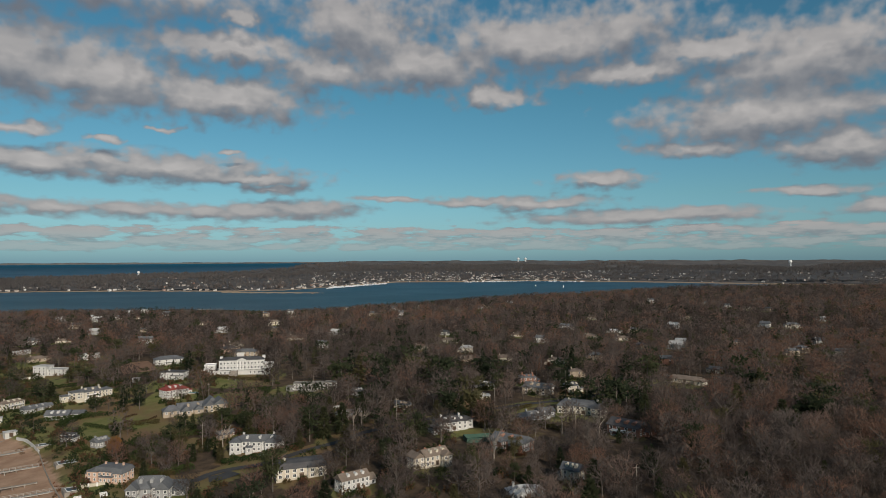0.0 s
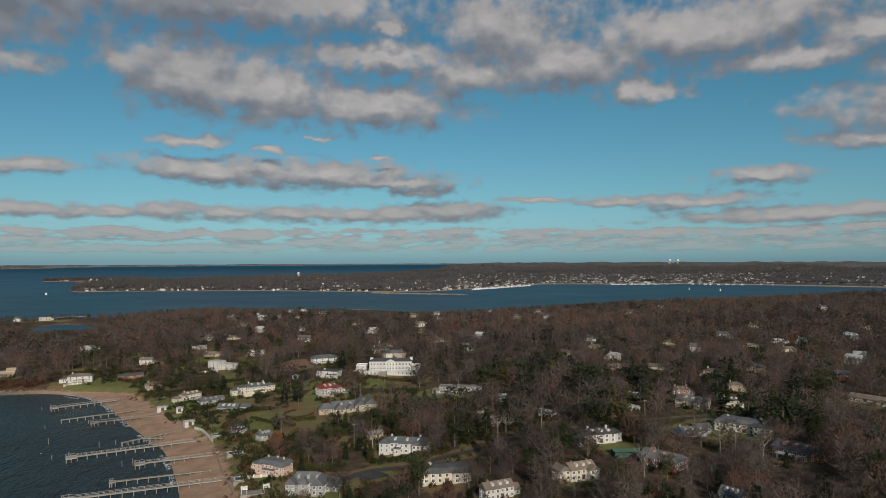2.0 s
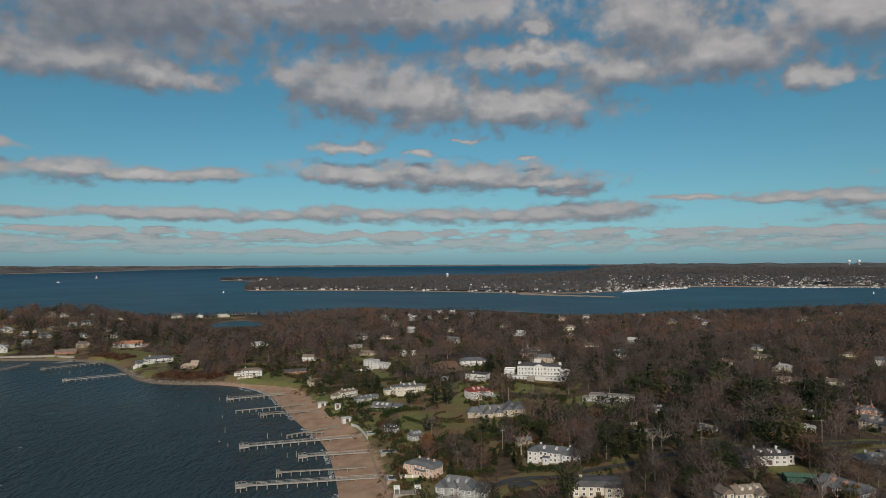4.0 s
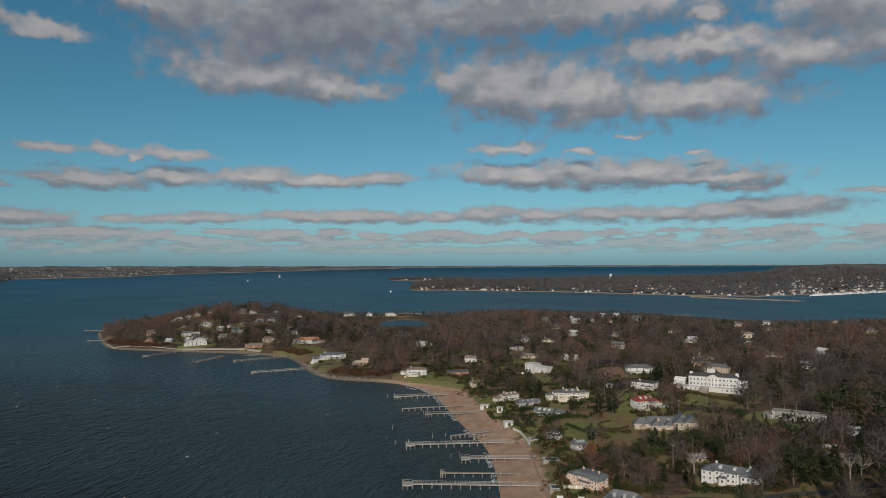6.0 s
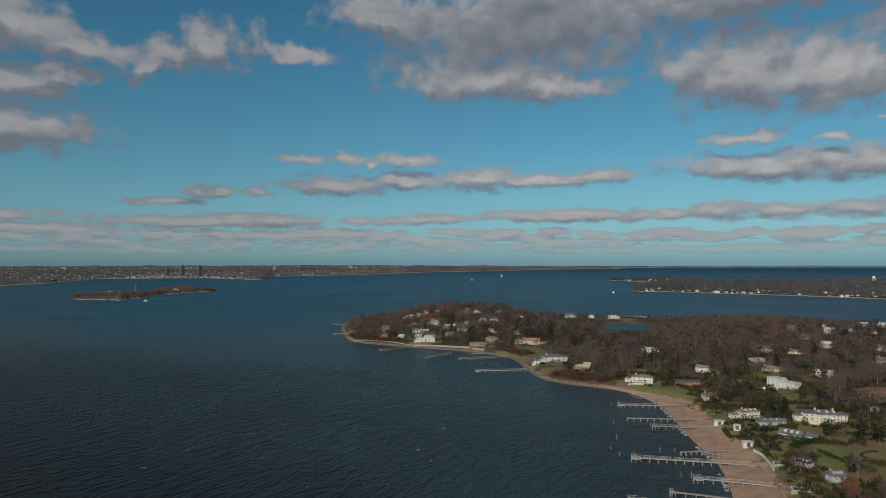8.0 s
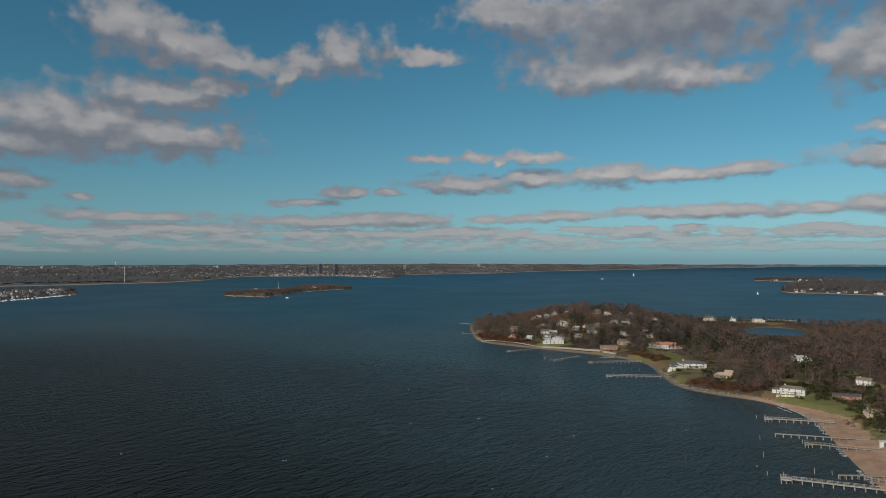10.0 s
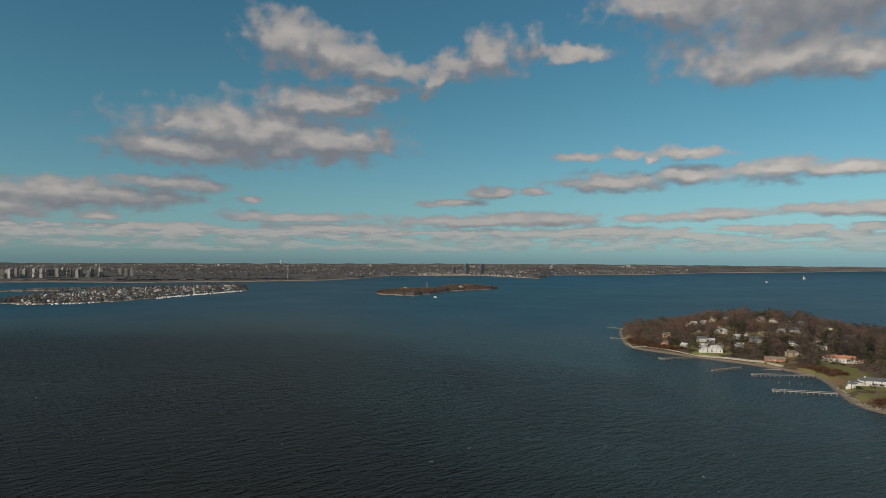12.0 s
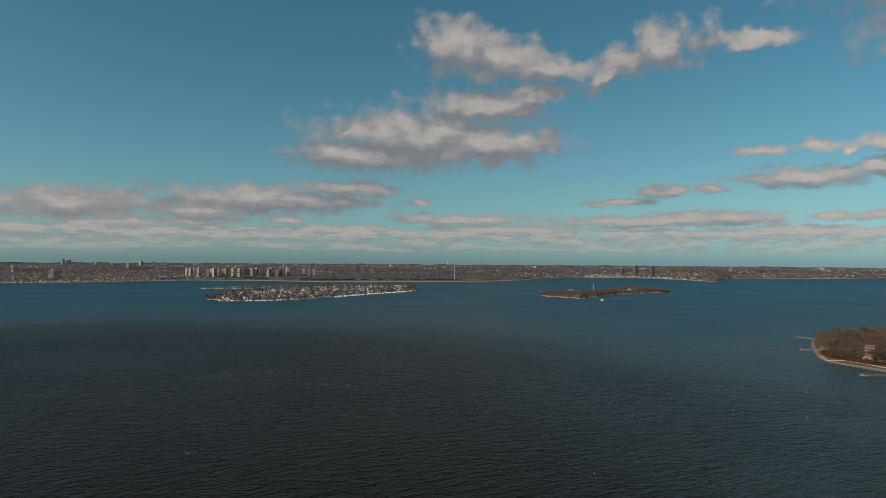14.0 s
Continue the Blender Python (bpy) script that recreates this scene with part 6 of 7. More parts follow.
def garden_belt():
    """Dense evergreen planting between the beach houses."""
    rng = np.random.default_rng(29)
    base = [leaf_mound(rng, 4.0, 4.0, h, 40, 1.05) for h in (2.4, 3.4, 4.6)]
    x, y = rng.uniform(-420, 60, 9000), rng.uniform(250, 560, 9000)
    s = inland(x, y)
    m = (s > 27) & (s < 190) & (rng.uniform(size=9000) < np.where(s < 120, 0.9, 0.35)) & (rolling(x * 3, y * 3) > -0.25)
    for cx, cy, _, r, _ in CLEAR:
        m &= np.hypot(x - cx, y - cy) > r * 0.92
    x, y = x[m][:1400], y[m][:1400]
    # planting close round the houses
    for cx, cy, r in LAWNS[:95]:
        if math.hypot(cx, cy) < 900:
            a, q = rng.uniform(0, math.tau, 9), r * rng.uniform(0.45, 0.95, 9)
            x, y = np.concatenate([x, cx + np.cos(a) * q]), np.concatenate([y, cy + np.sin(a) * q])
    free = inland(x, y) > beach_width(x, y) + 3
    for cx, cy, _, r, tall in CLEAR:
        free &= (np.hypot(x - cx, y - cy) > r * 0.72) | (tall == 0)
    x, y = x[free], y[free]
    n = len(x)
    turn, pick = rng.uniform(0, 6, n), rng.integers(3, size=n)
    tris, tone = scatter(base, x, y, height(x, y) - 0.2, rng.uniform(0.45, 1.1, n), turn, pick, rng.uniform(0, 1, n))
    soup("garden_planting", tris, GARDEN, tone, "mixed evergreen and russet garden planting between houses", "shrubs", "stuff")


GARDEN = twig_material("garden_leaves", (0.04, 0.058, 0.026), (0.09, 0.102, 0.042), (0.155, 0.09, 0.052), 0.0)
garden_belt()


def willow(x, y, tall):
    """A weeping tree still in yellow-brown leaf."""
    rng = np.random.default_rng(3)
    ob = empty("willow_tree", pose(x, y, float(height(x, y))), "weeping willow in faded orange-yellow leaf", "tree")
    soup("trunk", np.array(tube(np.zeros(3), np.array([0, 0, tall * 0.6]), 0.4, 0.2, 6)), BARK, None, parent=ob)
    tris = []
    for _ in range(900):
        a, r = rng.uniform(0, math.tau), math.sqrt(rng.uniform(0.05, 1)) * tall * 0.38
        z = tall * (1 - 0.5 * (r / (tall * 0.4)) ** 2) * rng.uniform(0.35, 1.0)
        tris.append(sliver(np.array([math.cos(a) * r, math.sin(a) * r, z]), np.array([0.1 * math.cos(a), 0.1 * math.sin(a), -1.0]), 1.6, 0.28, rng))
    soup("crown", np.array(tris), WILLOW, None, parent=ob)


WILLOW = twig_material("willow_leaves", (0.22, 0.115, 0.04), (0.30, 0.17, 0.06), (0.28, 0.12, 0.05))
willow(-160, 329, 10)


def post_mesh():
    bm = bmesh.new()
    rod(bm, (0, 0, -4.5), (0, 0, 0), 0.2, 0.17, 7)
    mesh = bpy.data.meshes.new("post")
    bm.to_mesh(mesh)
    bm.free()
    mesh.materials.append(TIMBER)
    return mesh


POST = post_mesh()


def dock(x0, y0, x1, y1, width, label, rail=True, head=0.0, deck_mat=None, step=4.6):
    """A pier from its sea end to the shore: deck, pairs of posts, cross beams, rails and a wider head."""
    width *= 0.82
    L, turn = math.hypot(x1 - x0, y1 - y0), math.degrees(math.atan2(y1 - y0, x1 - x0))
    ob = empty("dock", pose(x0, y0, 2.3, 0, 0, turn), label, "dock", "piers of the beach")
    mat = deck_mat or TIMBER
    bm = bmesh.new()
    n = int(L / 1.1)
    for i in range(n):
        box(bm, i * L / n + 0.02, (i + 1) * L / n - 0.02, -width / 2, width / 2, -0.08, 0.02 + 0.012 * (i % 3))
    for s in (-1, 1):
        box(bm, 0, L, s * width * 0.38 - 0.1, s * width * 0.38 + 0.1, -0.4, -0.083)
    part("deck", bm, mat, ob)
    for i in range(int(L / step) + 1):
        for s in (-1, 1):
            shared("post", POST, None, ob, at=pose(i * step + 0.3, s * (width / 2 + 0.02), 0.15 if not rail else -0.02))
    for i in range(int(L / step) + 1):
        bm = bmesh.new()
        box(bm, i * step + 0.18, i * step + 0.42, -width / 2 - 0.2, width / 2 + 0.2, -0.66, -0.403)
        part("crossbeam", bm, TIMBER, ob)
    if rail:
        for s in (-1, 1):
            bm = bmesh.new()
            for i in range(int(L / 2.3) + 1):
                box(bm, min(i * 2.3, L - 0.1), min(i * 2.3, L - 0.1) + 0.1, s * (width / 2 - 0.1) - 0.05, s * (width / 2 - 0.1) + 0.05, 0.05, 1.0)
            box(bm, 0, L, s * (width / 2 - 0.1) - 0.07, s * (width / 2 - 0.1) + 0.07, 1.003, 1.1)
            part("railing", bm, mat, ob)
    if head:
        bm = bmesh.new()
        box(bm, -head, -0.01, -head * 0.6, head * 0.6, -0.1, 0.04)
        box(bm, -head, -0.01, -head * 0.6, head * 0.6, -0.5, -0.103)
        part("pier_head", bm, mat, ob)
        for px in (-head + 0.3, -head / 2):
            for s in (-1, 1):
                shared("post", POST, None, ob, at=pose(px, s * head * 0.58, 0.9))
        bm = bmesh.new()
        for s in (-1, 1):
            box(bm, -head, -0.3, s * head * 0.55 - 0.06, s * head * 0.55 + 0.06, 0.9, 1.02)
        box(bm, -head, -head + 0.12, -head * 0.54, head * 0.54, 0.9, 1.02)
        part("railing", bm, mat, ob)
    return ob


PALE_TIMBER = mottled("pale_dock_timber", (0.30, 0.275, 0.24), (0.46, 0.425, 0.38), 0.85, 0.6, 5.0, 0.4, 0.03, per_object=0.2)
dock(-362, 406, -337, 437, 2.2, "grey timber pier with a railed head", head=4.5, deck_mat=PALE_TIMBER)
dock(-331, 374, -296, 417, 1.8, "long narrow dark timber pier across the beach", rail=False)
dock(-304, 374, -276, 400, 1.8, "timber pier with a pale floating head", head=4.0)
dock(-256, 334, -238, 371, 1.6, "weathered low timber groyne walkway", rail=False, step=3.2)
dock(-250, 345, -239, 348, 1.4, "broken timber groyne on the sand", rail=False, step=3.2)
dock(-261, 306, -212, 352, 2.4, "long pale grey railed pier", head=5.0, deck_mat=PALE_TIMBER)
dock(-219, 303, -189, 326, 2.2, "pale grey pier on heavy posts", head=4.5, deck_mat=PALE_TIMBER)
dock(-214, 275, -180, 299, 1.8, "low weathered pier with a bench end", rail=False, head=2.4)
dock(-216, 252, -160, 292, 2.4, "longest pale pier reaching over the surf", head=4.5, deck_mat=PALE_TIMBER)
dock(-554, 412, -533, 454, 2.0, "headland pier with a white boat lift", head=5.0, deck_mat=PALE_TIMBER)
dock(-635, 446, -619, 500, 2.2, "long railed headland pier", head=4.0)
dock(-753, 409, -760, 446, 2.4, "short pier with a floating dock", head=6.0)
dock(-667, 417, -684, 462, 3.2, "broad dark timber pier on many posts", rail=False, step=2.6)
dock(-966, 439, -955, 455, 1.8, "small pier at the point", rail=False, head=3.0)
dock(-1126, 502, -1092, 518, 3.0, "dark jetty running out from the point", rail=False, step=3.0)


def pile(x, y, tall):
    bm = bmesh.new()
    rod(bm, (0, 0, -4), (0, 0, tall), 0.2, 0.16, 8)
    bmesh.ops.translate(bm, verts=bm.verts, vec=(0, 0, 0))
    ob = part("mooring_pile", bm, TIMBER, None, "single weathered mooring pile standing in the water", at=pose(x, y, 0, 1.5, -1))
    tagged(ob, category="post", group="mooring piles")


for i, (px, py) in enumerate(((-275, 305), (-269, 310), (-267, 330), (-262, 337), (-231, 302), (-227, 305), (-313, 377), (-223, 253), (-371, 410), (-374, 405), (-680, 412), (-675, 417), (-578, 464), (-581, 456), (-590, 450), (-597, 444), (-606, 440), (-300, 330), (-330, 360))):
    pile(px, py, 2.4 + 0.5 * (i % 3))


def beach_hut(x, y, turn, w, d):
    z = float(height(x, y))
    ob = empty("beach_hut", pose(x, y, z, 0, 0, turn), "small white beach hut with a flat pale roof", "hut", "beach huts")
    bm = bmesh.new()
    box(bm, -w / 2, w / 2, -d / 2, d / 2, -0.8, 2.6)
    part("wall", bm, WHITE, ob)
    part("roof", roof_mesh("hip", w, d, 2.65, 0.7, 0.3), PALE_ROOF, ob)
    shared("door", DOOR, None, ob, at=pose(0, -d / 2 - 0.02, 0))


beach_hut(-281, 407, 40, 6.5, 4)
beach_hut(-239, 373, 45, 6, 5)
beach_hut(-262, 398, 30, 4, 3.5)
beach_hut(-223, 491, 10, 4.5, 4)


def seawall(points, label, mat=None, tall=1.5, thick=0.5):
    """One unbroken wall along the points, its top following the ground."""
    line = []
    for (ax, ay), (bx, by) in zip(points, points[1:]):
        n = max(1, int(math.hypot(bx - ax, by - ay) / 3))
        line += [(ax + (bx - ax) * i / n, ay + (by - ay) * i / n) for i in range(n)]
    p = np.array(line + [points[-1]], float)
    way = np.gradient(p, axis=0)
    way /= np.linalg.norm(way, axis=1, keepdims=True)
    side = np.stack([-way[:, 1], way[:, 0]], -1) * thick / 2
    z = height(p[:, 0], p[:, 1])
    bm = bmesh.new()
    rings = [[bm.verts.new((*q, h)) for q, h in ((c - o, g - 1.5), (c + o, g - 1.5), (c + o, g + tall), (c - o, g + tall))] for c, o, g in zip(p, side, z)]
    for r, t in zip(rings, rings[1:]):
        for i in range(4):
            bm.faces.new((r[i], r[(i + 1) % 4], t[(i + 1) % 4], t[i]))
    bm.faces.new(rings[0][::-1])
    bm.faces.new(rings[-1])
    bmesh.ops.recalc_face_normals(bm, faces=bm.faces)
    ob = part("seawall", bm, mat or WHITE, None, label)
    tagged(ob, category="wall")


seawall([(-231, 366), (-222, 360), (-212, 350), (-204, 341)], "low white sea wall above the beach")
seawall([(-204, 341), (-188, 318), (-172, 296), (-150, 268)], "weathered timber fence wall behind the beach", TIMBER, 1.1, 0.3)
seawall([(-262, 392), (-250, 380), (-240, 374)], "dark low timber edging of the beach lawn", TIMBER, 0.8, 0.3)
seawall([(-768, 462), (-735, 481), (-700, 499), (-672, 505)], "pale stone quay wall at the headland", STONE, 1.6, 2.0)
seawall([(-683, 465), (-668, 500)], "pale stone pier wall of the quay", STONE, 1.8, 5.0)
seawall([(-905, 433), (-868, 424), (-808, 449), (-768, 462)], "stone sea wall round the headland", STONE, 0.6, 1.2)
seawall([(-70, 404), (-60, 407)], "white garden wall beside the lane houses", WHITE, 1.8, 0.4)


def rip_rap():
    """Boulders along the foot of the shore, each a thing of rock."""
    rng = np.random.default_rng(8)
    meshes = []
    for k in range(5):
        bm = bmesh.new()
        bmesh.ops.create_icosphere(bm, subdivisions=1, radius=1.0)
        for v in bm.verts:
            v.co *= rng.uniform(0.7, 1.15)
            v.co.z *= 0.7
        mesh = bpy.data.meshes.new("boulder")
        bm.to_mesh(mesh)
        bm.free()
        mesh.materials.append(STONE)
        meshes.append(mesh)
    ob = empty("boulder_revetment", pose(-450, 445, 0), "line of pale boulders protecting the shore", "rocks")
    x, y = rng.uniform(-560, -330, 12000), rng.uniform(420, 480, 12000)
    s = inland(x, y)
    m = (s > 0.8) & (s < 4.2)
    x, y = x[m][:220], y[m][:220]
    for px, py, pz in zip(x, y, height(x, y)):
        k = int(rng.integers(5))
        shared("boulder", meshes[k], None, ob, at=Matrix.Translation((px + 450, py - 445, pz + 0.2)) @ Matrix.Rotation(rng.uniform(0, 6), 4, "Z") @ Matrix.Scale(rng.uniform(0.35, 0.9), 4))


rip_rap()


def pool(x, y, turn, w, d, label, mat):
    z = float(height(x, y))
    ob = empty("swimming_pool", pose(x, y, z - 0.25, 0, 0, turn), label, "pool", "garden pools")
    bm = bmesh.new()
    box(bm, -w / 2 - 1.3, w / 2 + 1.3, -d / 2 - 1.3, d / 2 + 1.3, -2.5, 0.35)
    part("paving", bm, PAVING, ob)
    bm = bmesh.new()
    box(bm, -w / 2, w / 2, -d / 2, d / 2, 0.1, 0.39)
    part("cover", bm, mat, ob)
    bm = bmesh.new()
    for s in (-1, 1):
        box(bm, -w / 2 - 0.3, w / 2 + 0.3, s * (d / 2 + 0.15) - 0.15, s * (d / 2 + 0.15) + 0.15, 0.354, 0.45)
        box(bm, s * (w / 2 + 0.15) - 0.15, s * (w / 2 + 0.15) + 0.15, -d / 2, d / 2, 0.354, 0.45)
    part("coping", bm, TRIM, ob)
    CLEAR.append((x, y, z, max(w, d) / 2 + 3, 0.0))


pool(-206, 350, 35, 6, 4, "covered dark pool on a pale terrace by the beach", POOL)
pool(-154, 284, 38, 8, 5, "covered teal pool beside the pink mansion", POOL)
pool(-178, 319, 38, 7, 5, "dark covered pool behind the beach fence", POOL)
pool(-168, 455, 20, 9, 4, "turquoise pool beside the red-roofed villa", TURQUOISE)
pool(-300, 437, 30, 8, 4, "small blue pool behind the beach", TURQUOISE)


def garden_terrace(x, y, turn, w, d, label):
    """A paved terrace with a low parapet on three sides and two urn plinths at the steps."""
    sx, sy = np.meshgrid((-0.5, 0, 0.5), (-0.5, 0, 0.5))
    z = float(height(x + sx * w, y + sy * d).max()) + 0.1
    ob = empty("garden_terrace", pose(x, y, z, 0, 0, turn), label, "terrace", "garden terraces")
    bm = bmesh.new()
    box(bm, -w / 2, w / 2, -d / 2, d / 2, -2.5, 0.12)
    part("paving", bm, PAVING, ob)
    for x0, x1, y0, y1 in ((-w / 2, w / 2, -d / 2 - 0.3, -d / 2 - 0.003), (-w / 2 - 0.3, -w / 2 - 0.003, -d / 2 - 0.3, d / 2), (w / 2 + 0.003, w / 2 + 0.3, -d / 2 - 0.3, d / 2)):
        bm = bmesh.new()
        box(bm, x0, x1, y0, y1, -2.5, 0.95)
        box(bm, x0 - 0.06, x1 + 0.06, y0 - 0.06, y1 + 0.06, 0.953, 1.1)
        part("parapet", bm, CREAM, ob)
    for s in (-1, 1):
        bm = bmesh.new()
        box(bm, s * 1.6 - 0.3, s * 1.6 + 0.3, -d / 2 - 0.95, -d / 2 - 0.37, -2.5, 1.4)
        part("plinth", bm, TRIM, ob)
    CLEAR.append((x, y, z, max(w, d) / 2, 0.0))


for row in ((-149, 287, 28, 9, 6, "pink-beige terrace with parapet beside the pink mansion"), (-233, 443, 30, 14, 5, "pale terrace before the cream villa"), (-178, 441, 22, 10, 4, "white terrace before the red-roofed villa"), (-321, 528, 32, 16, 5, "white terrace before the modern house"), (-404, 471, 40, 16, 4, "white terrace before the shore house")):
    garden_terrace(*row)


def pergola(x, y, turn):
    z = float(height(x, y))
    ob = empty("pergola", pose(x, y, z, 0, 0, turn) @ Matrix.Scale(0.7, 4), "white terrace pergola with square pillars", "pergola")
    bm = bmesh.new()
    box(bm, -9, 9, -4, 4, -2, 0.3)
    part("terrace", bm, PAVING, ob)
    for px in (-8, -5, 5, 8):
        for py in (-3, 3):
            bm = bmesh.new()
            box(bm, px - 0.17, px + 0.17, py - 0.17, py + 0.17, 0.3, 3.2)
            part("pillar", bm, WHITE, ob)
    for x0, x1 in ((-8.5, -4.5), (4.5, 8.5)):
        bm = bmesh.new()
        for i in range(8):
            yy = -3.3 + i * 0.95
            box(bm, x0, x1, yy - 0.08, yy + 0.08, 3.204, 3.4)
        for py in (-3, 3):
            box(bm, x0, x1, py - 0.15, py + 0.15, 3.404, 3.6)
        part("slats", bm, TRIM, ob)
    CLEAR.append((x, y, z, 9, 3))


pergola(-139, 266, 30)


def utility_pole(x, y, turn):
    z = float(height(x, y))
    ob = empty("utility_pole", pose(x, y, z, 0, 0, turn), "tall bare wooden utility pole with crossarm", "pole", "utility poles")
    bm = bmesh.new()
    rod(bm, (0, 0, -1), (0, 0, 12), 0.18, 0.12, 8)
    part("pole", bm, TIMBER, ob)
    bm = bmesh.new()
    box(bm, -1.2, 1.2, -0.08, 0.08, 11.0, 11.2)
    part("crossarm", bm, TIMBER, ob)


for row in ((-26, 372, 30), (30, 398, 30), (64, 330, 20), (70, 247, 10), (-150, 432, 40), (-120, 336, 0)):
    utility_pole(*row)


def tennis_screen(x, y, turn, w, d):
    """A fenced court with dark green windscreens."""
    z = float(height(x, y))
    ob = empty("tennis_court", pose(x, y, z, 0, 0, turn), "tennis court behind dark green windscreens", "court")
    bm = bmesh.new()
    box(bm, -w / 2, w / 2, -d / 2, d / 2, -2, 0.4)
    part("court", bm, CANVAS_GREEN, ob)
    for x0, x1, y0, y1 in ((-w / 2, w / 2, -d / 2, -d / 2 + 0.1), (-w / 2, w / 2, d / 2 - 0.1, d / 2), (-w / 2, -w / 2 + 0.1, -d / 2 + 0.11, d / 2 - 0.11), (w / 2 - 0.1, w / 2, -d / 2 + 0.11, d / 2 - 0.11)):
        bm = bmesh.new()
        box(bm, x0, x1, y0, y1, 0.41, 2.2)
        part("windscreen", bm, CANVAS_GREEN, ob)
    CLEAR.append((x, y, z, w / 2 + 2, 2))


tennis_screen(17, 330, 12, 14, 8)


def surf():
    """Broken foam along the beach, flat flakes just over the water."""
    rng = np.random.default_rng(31)
    x, y = rng.uniform(-400, -140, 160000), rng.uniform(210, 470, 160000)
    s = inland(x, y)
    line = np.sin(x / 7.0) + np.sin(y / 5.0 + 1) + 1.2 * np.sin((x + y) / 19.0)
    m = ((np.abs(s + 1.4) < 1.3) & (line > -1.3)) | ((np.abs(s + 5.0 + line) < 0.5) & (line > 0.9))
    x, y = x[m][:3400], y[m][:3400]
    tris = []
    for px, py, pz in zip(x, y, height(x, y)):
        a = np.sort(rng.uniform(0, math.tau, 3))
        r = rng.uniform(0.3, 1.0)
        tris.append([[px + math.cos(t) * r, py + math.sin(t) * r, max(0.06, pz) + 0.05 + rng.uniform(0, 0.03)] for t in a])
    soup("surf_foam", np.array(tris), FOAM, None, "broken white surf along the sand", "foam", "stuff")


FOAM = mottled("sea_foam", (0.55, 0.56, 0.57), (0.75, 0.76, 0.77), 0.8, 0.6, 4.0, 0.0)
surf()


def whitecaps():
    """Small breaking crests scattered on the open water."""
    rng = np.random.default_rng(41)
    yaw, d = rng.uniform(20, 130, 400), 250 + 1500 * rng.uniform(0, 1, 400) ** 1.3
    x, y = land_point(yaw, d)
    m = inland(x, y) < -40
    x, y = x[m][:170], y[m][:170]
    tris = []
    for px, py in zip(x, y):
        a, L = radians(35) + rng.normal() * 0.25, rng.uniform(0.3, 0.9)
        c, s = math.cos(a), math.sin(a)
        for _ in range(2):
            ox, oy = rng.normal(size=2) * 0.5
            tris.append([[px + ox - c * L, py + oy - s * L, 0.12], [px + ox + c * L, py + oy + s * L, 0.12], [px + ox - s * 0.2, py + oy + c * 0.2, 0.2]])
    soup("whitecaps", np.array(tris), FOAM, None, "small white breaking crests on the open water", "foam", "stuff")


whitecaps()


def parked_car(x, y, turn, mat, label):
    """A parked saloon: bevelled body, glazed cabin and four wheels."""
    ob = empty("car", pose(x, y, float(height(x, y)) + 0.4, 0, 0, turn), label, "car", "parked cars")
    bm = bmesh.new()
    box(bm, -2.2, 2.2, -0.9, 0.9, 0.3, 0.95)
    bmesh.ops.bevel(bm, geom=list(bm.edges), offset=0.14, segments=2, affect="EDGES")
    part("body", bm, mat, ob)
    bm = bmesh.new()
    low = [bm.verts.new((sx, sy * 0.82, 0.94)) for sx, sy in ((-1.6, -1), (1.1, -1), (1.1, 1), (-1.6, 1))]
    up = [bm.verts.new((sx, sy * 0.64, 1.46)) for sx, sy in ((-1.1, -1), (0.4, -1), (0.4, 1), (-1.1, 1))]
    for i in range(4):
        bm.faces.new((low[i], low[(i + 1) % 4], up[(i + 1) % 4], up[i]))
    bm.faces.new(up)
    part("cabin", bm, GLASS, ob)
    for sx in (-1.35, 1.35):
        for sy in (-0.82, 0.82):
            bm = bmesh.new()
            rod(bm, (sx, sy - 0.11, 0.33), (sx, sy + 0.11, 0.33), 0.33, 0.33, 10)
            part("wheel", bm, ASPHALT, ob)


for row in ((-124, 300, 30, WHITE, "white car parked beside the hedge"), (-84, 314, 40, WHITE, "white car parked before the white mansion"), (-80, 316, 50, DARK_ROOF, "dark car parked before the white mansion"), (44, 400, 40, DARK_ROOF, "dark car parked on the lane")):
    parked_car(*row)
# ---- far shores ----


def small_house(seed):
    """Walls and roof triangles of one far-off house."""
    rng = np.random.default_rng(seed)
    w, d, h, r = rng.uniform(5, 8), rng.uniform(4, 5), rng.uniform(5, 7), rng.uniform(2, 3.2)
    c = [(-w, -d), (w, -d), (w, d), (-w, d)]
    walls, roof = [], []
    for i in range(4):
        (ax, ay), (bx, by) = c[i], c[(i + 1) % 4]
        walls += [[(ax, ay, -3), (bx, by, -3), (bx, by, h)], [(ax, ay, -3), (bx, by, h), (ax, ay, h)]]
    e = [(x * 1.08, y * 1.12, h) for x, y in c]
    a, b = (-w * 1.08, 0, h + r), (w * 1.08, 0, h + r)
    roof += [[e[0], e[1], b], [e[0], b, a], [e[2], e[3], a], [e[2], a, b]]
    walls += [[e[1], e[2], b], [e[3], e[0], a]]
    return np.array(walls, float), np.array(roof, float)


VILLAGE = [small_house(200 + k) for k in range(6)]


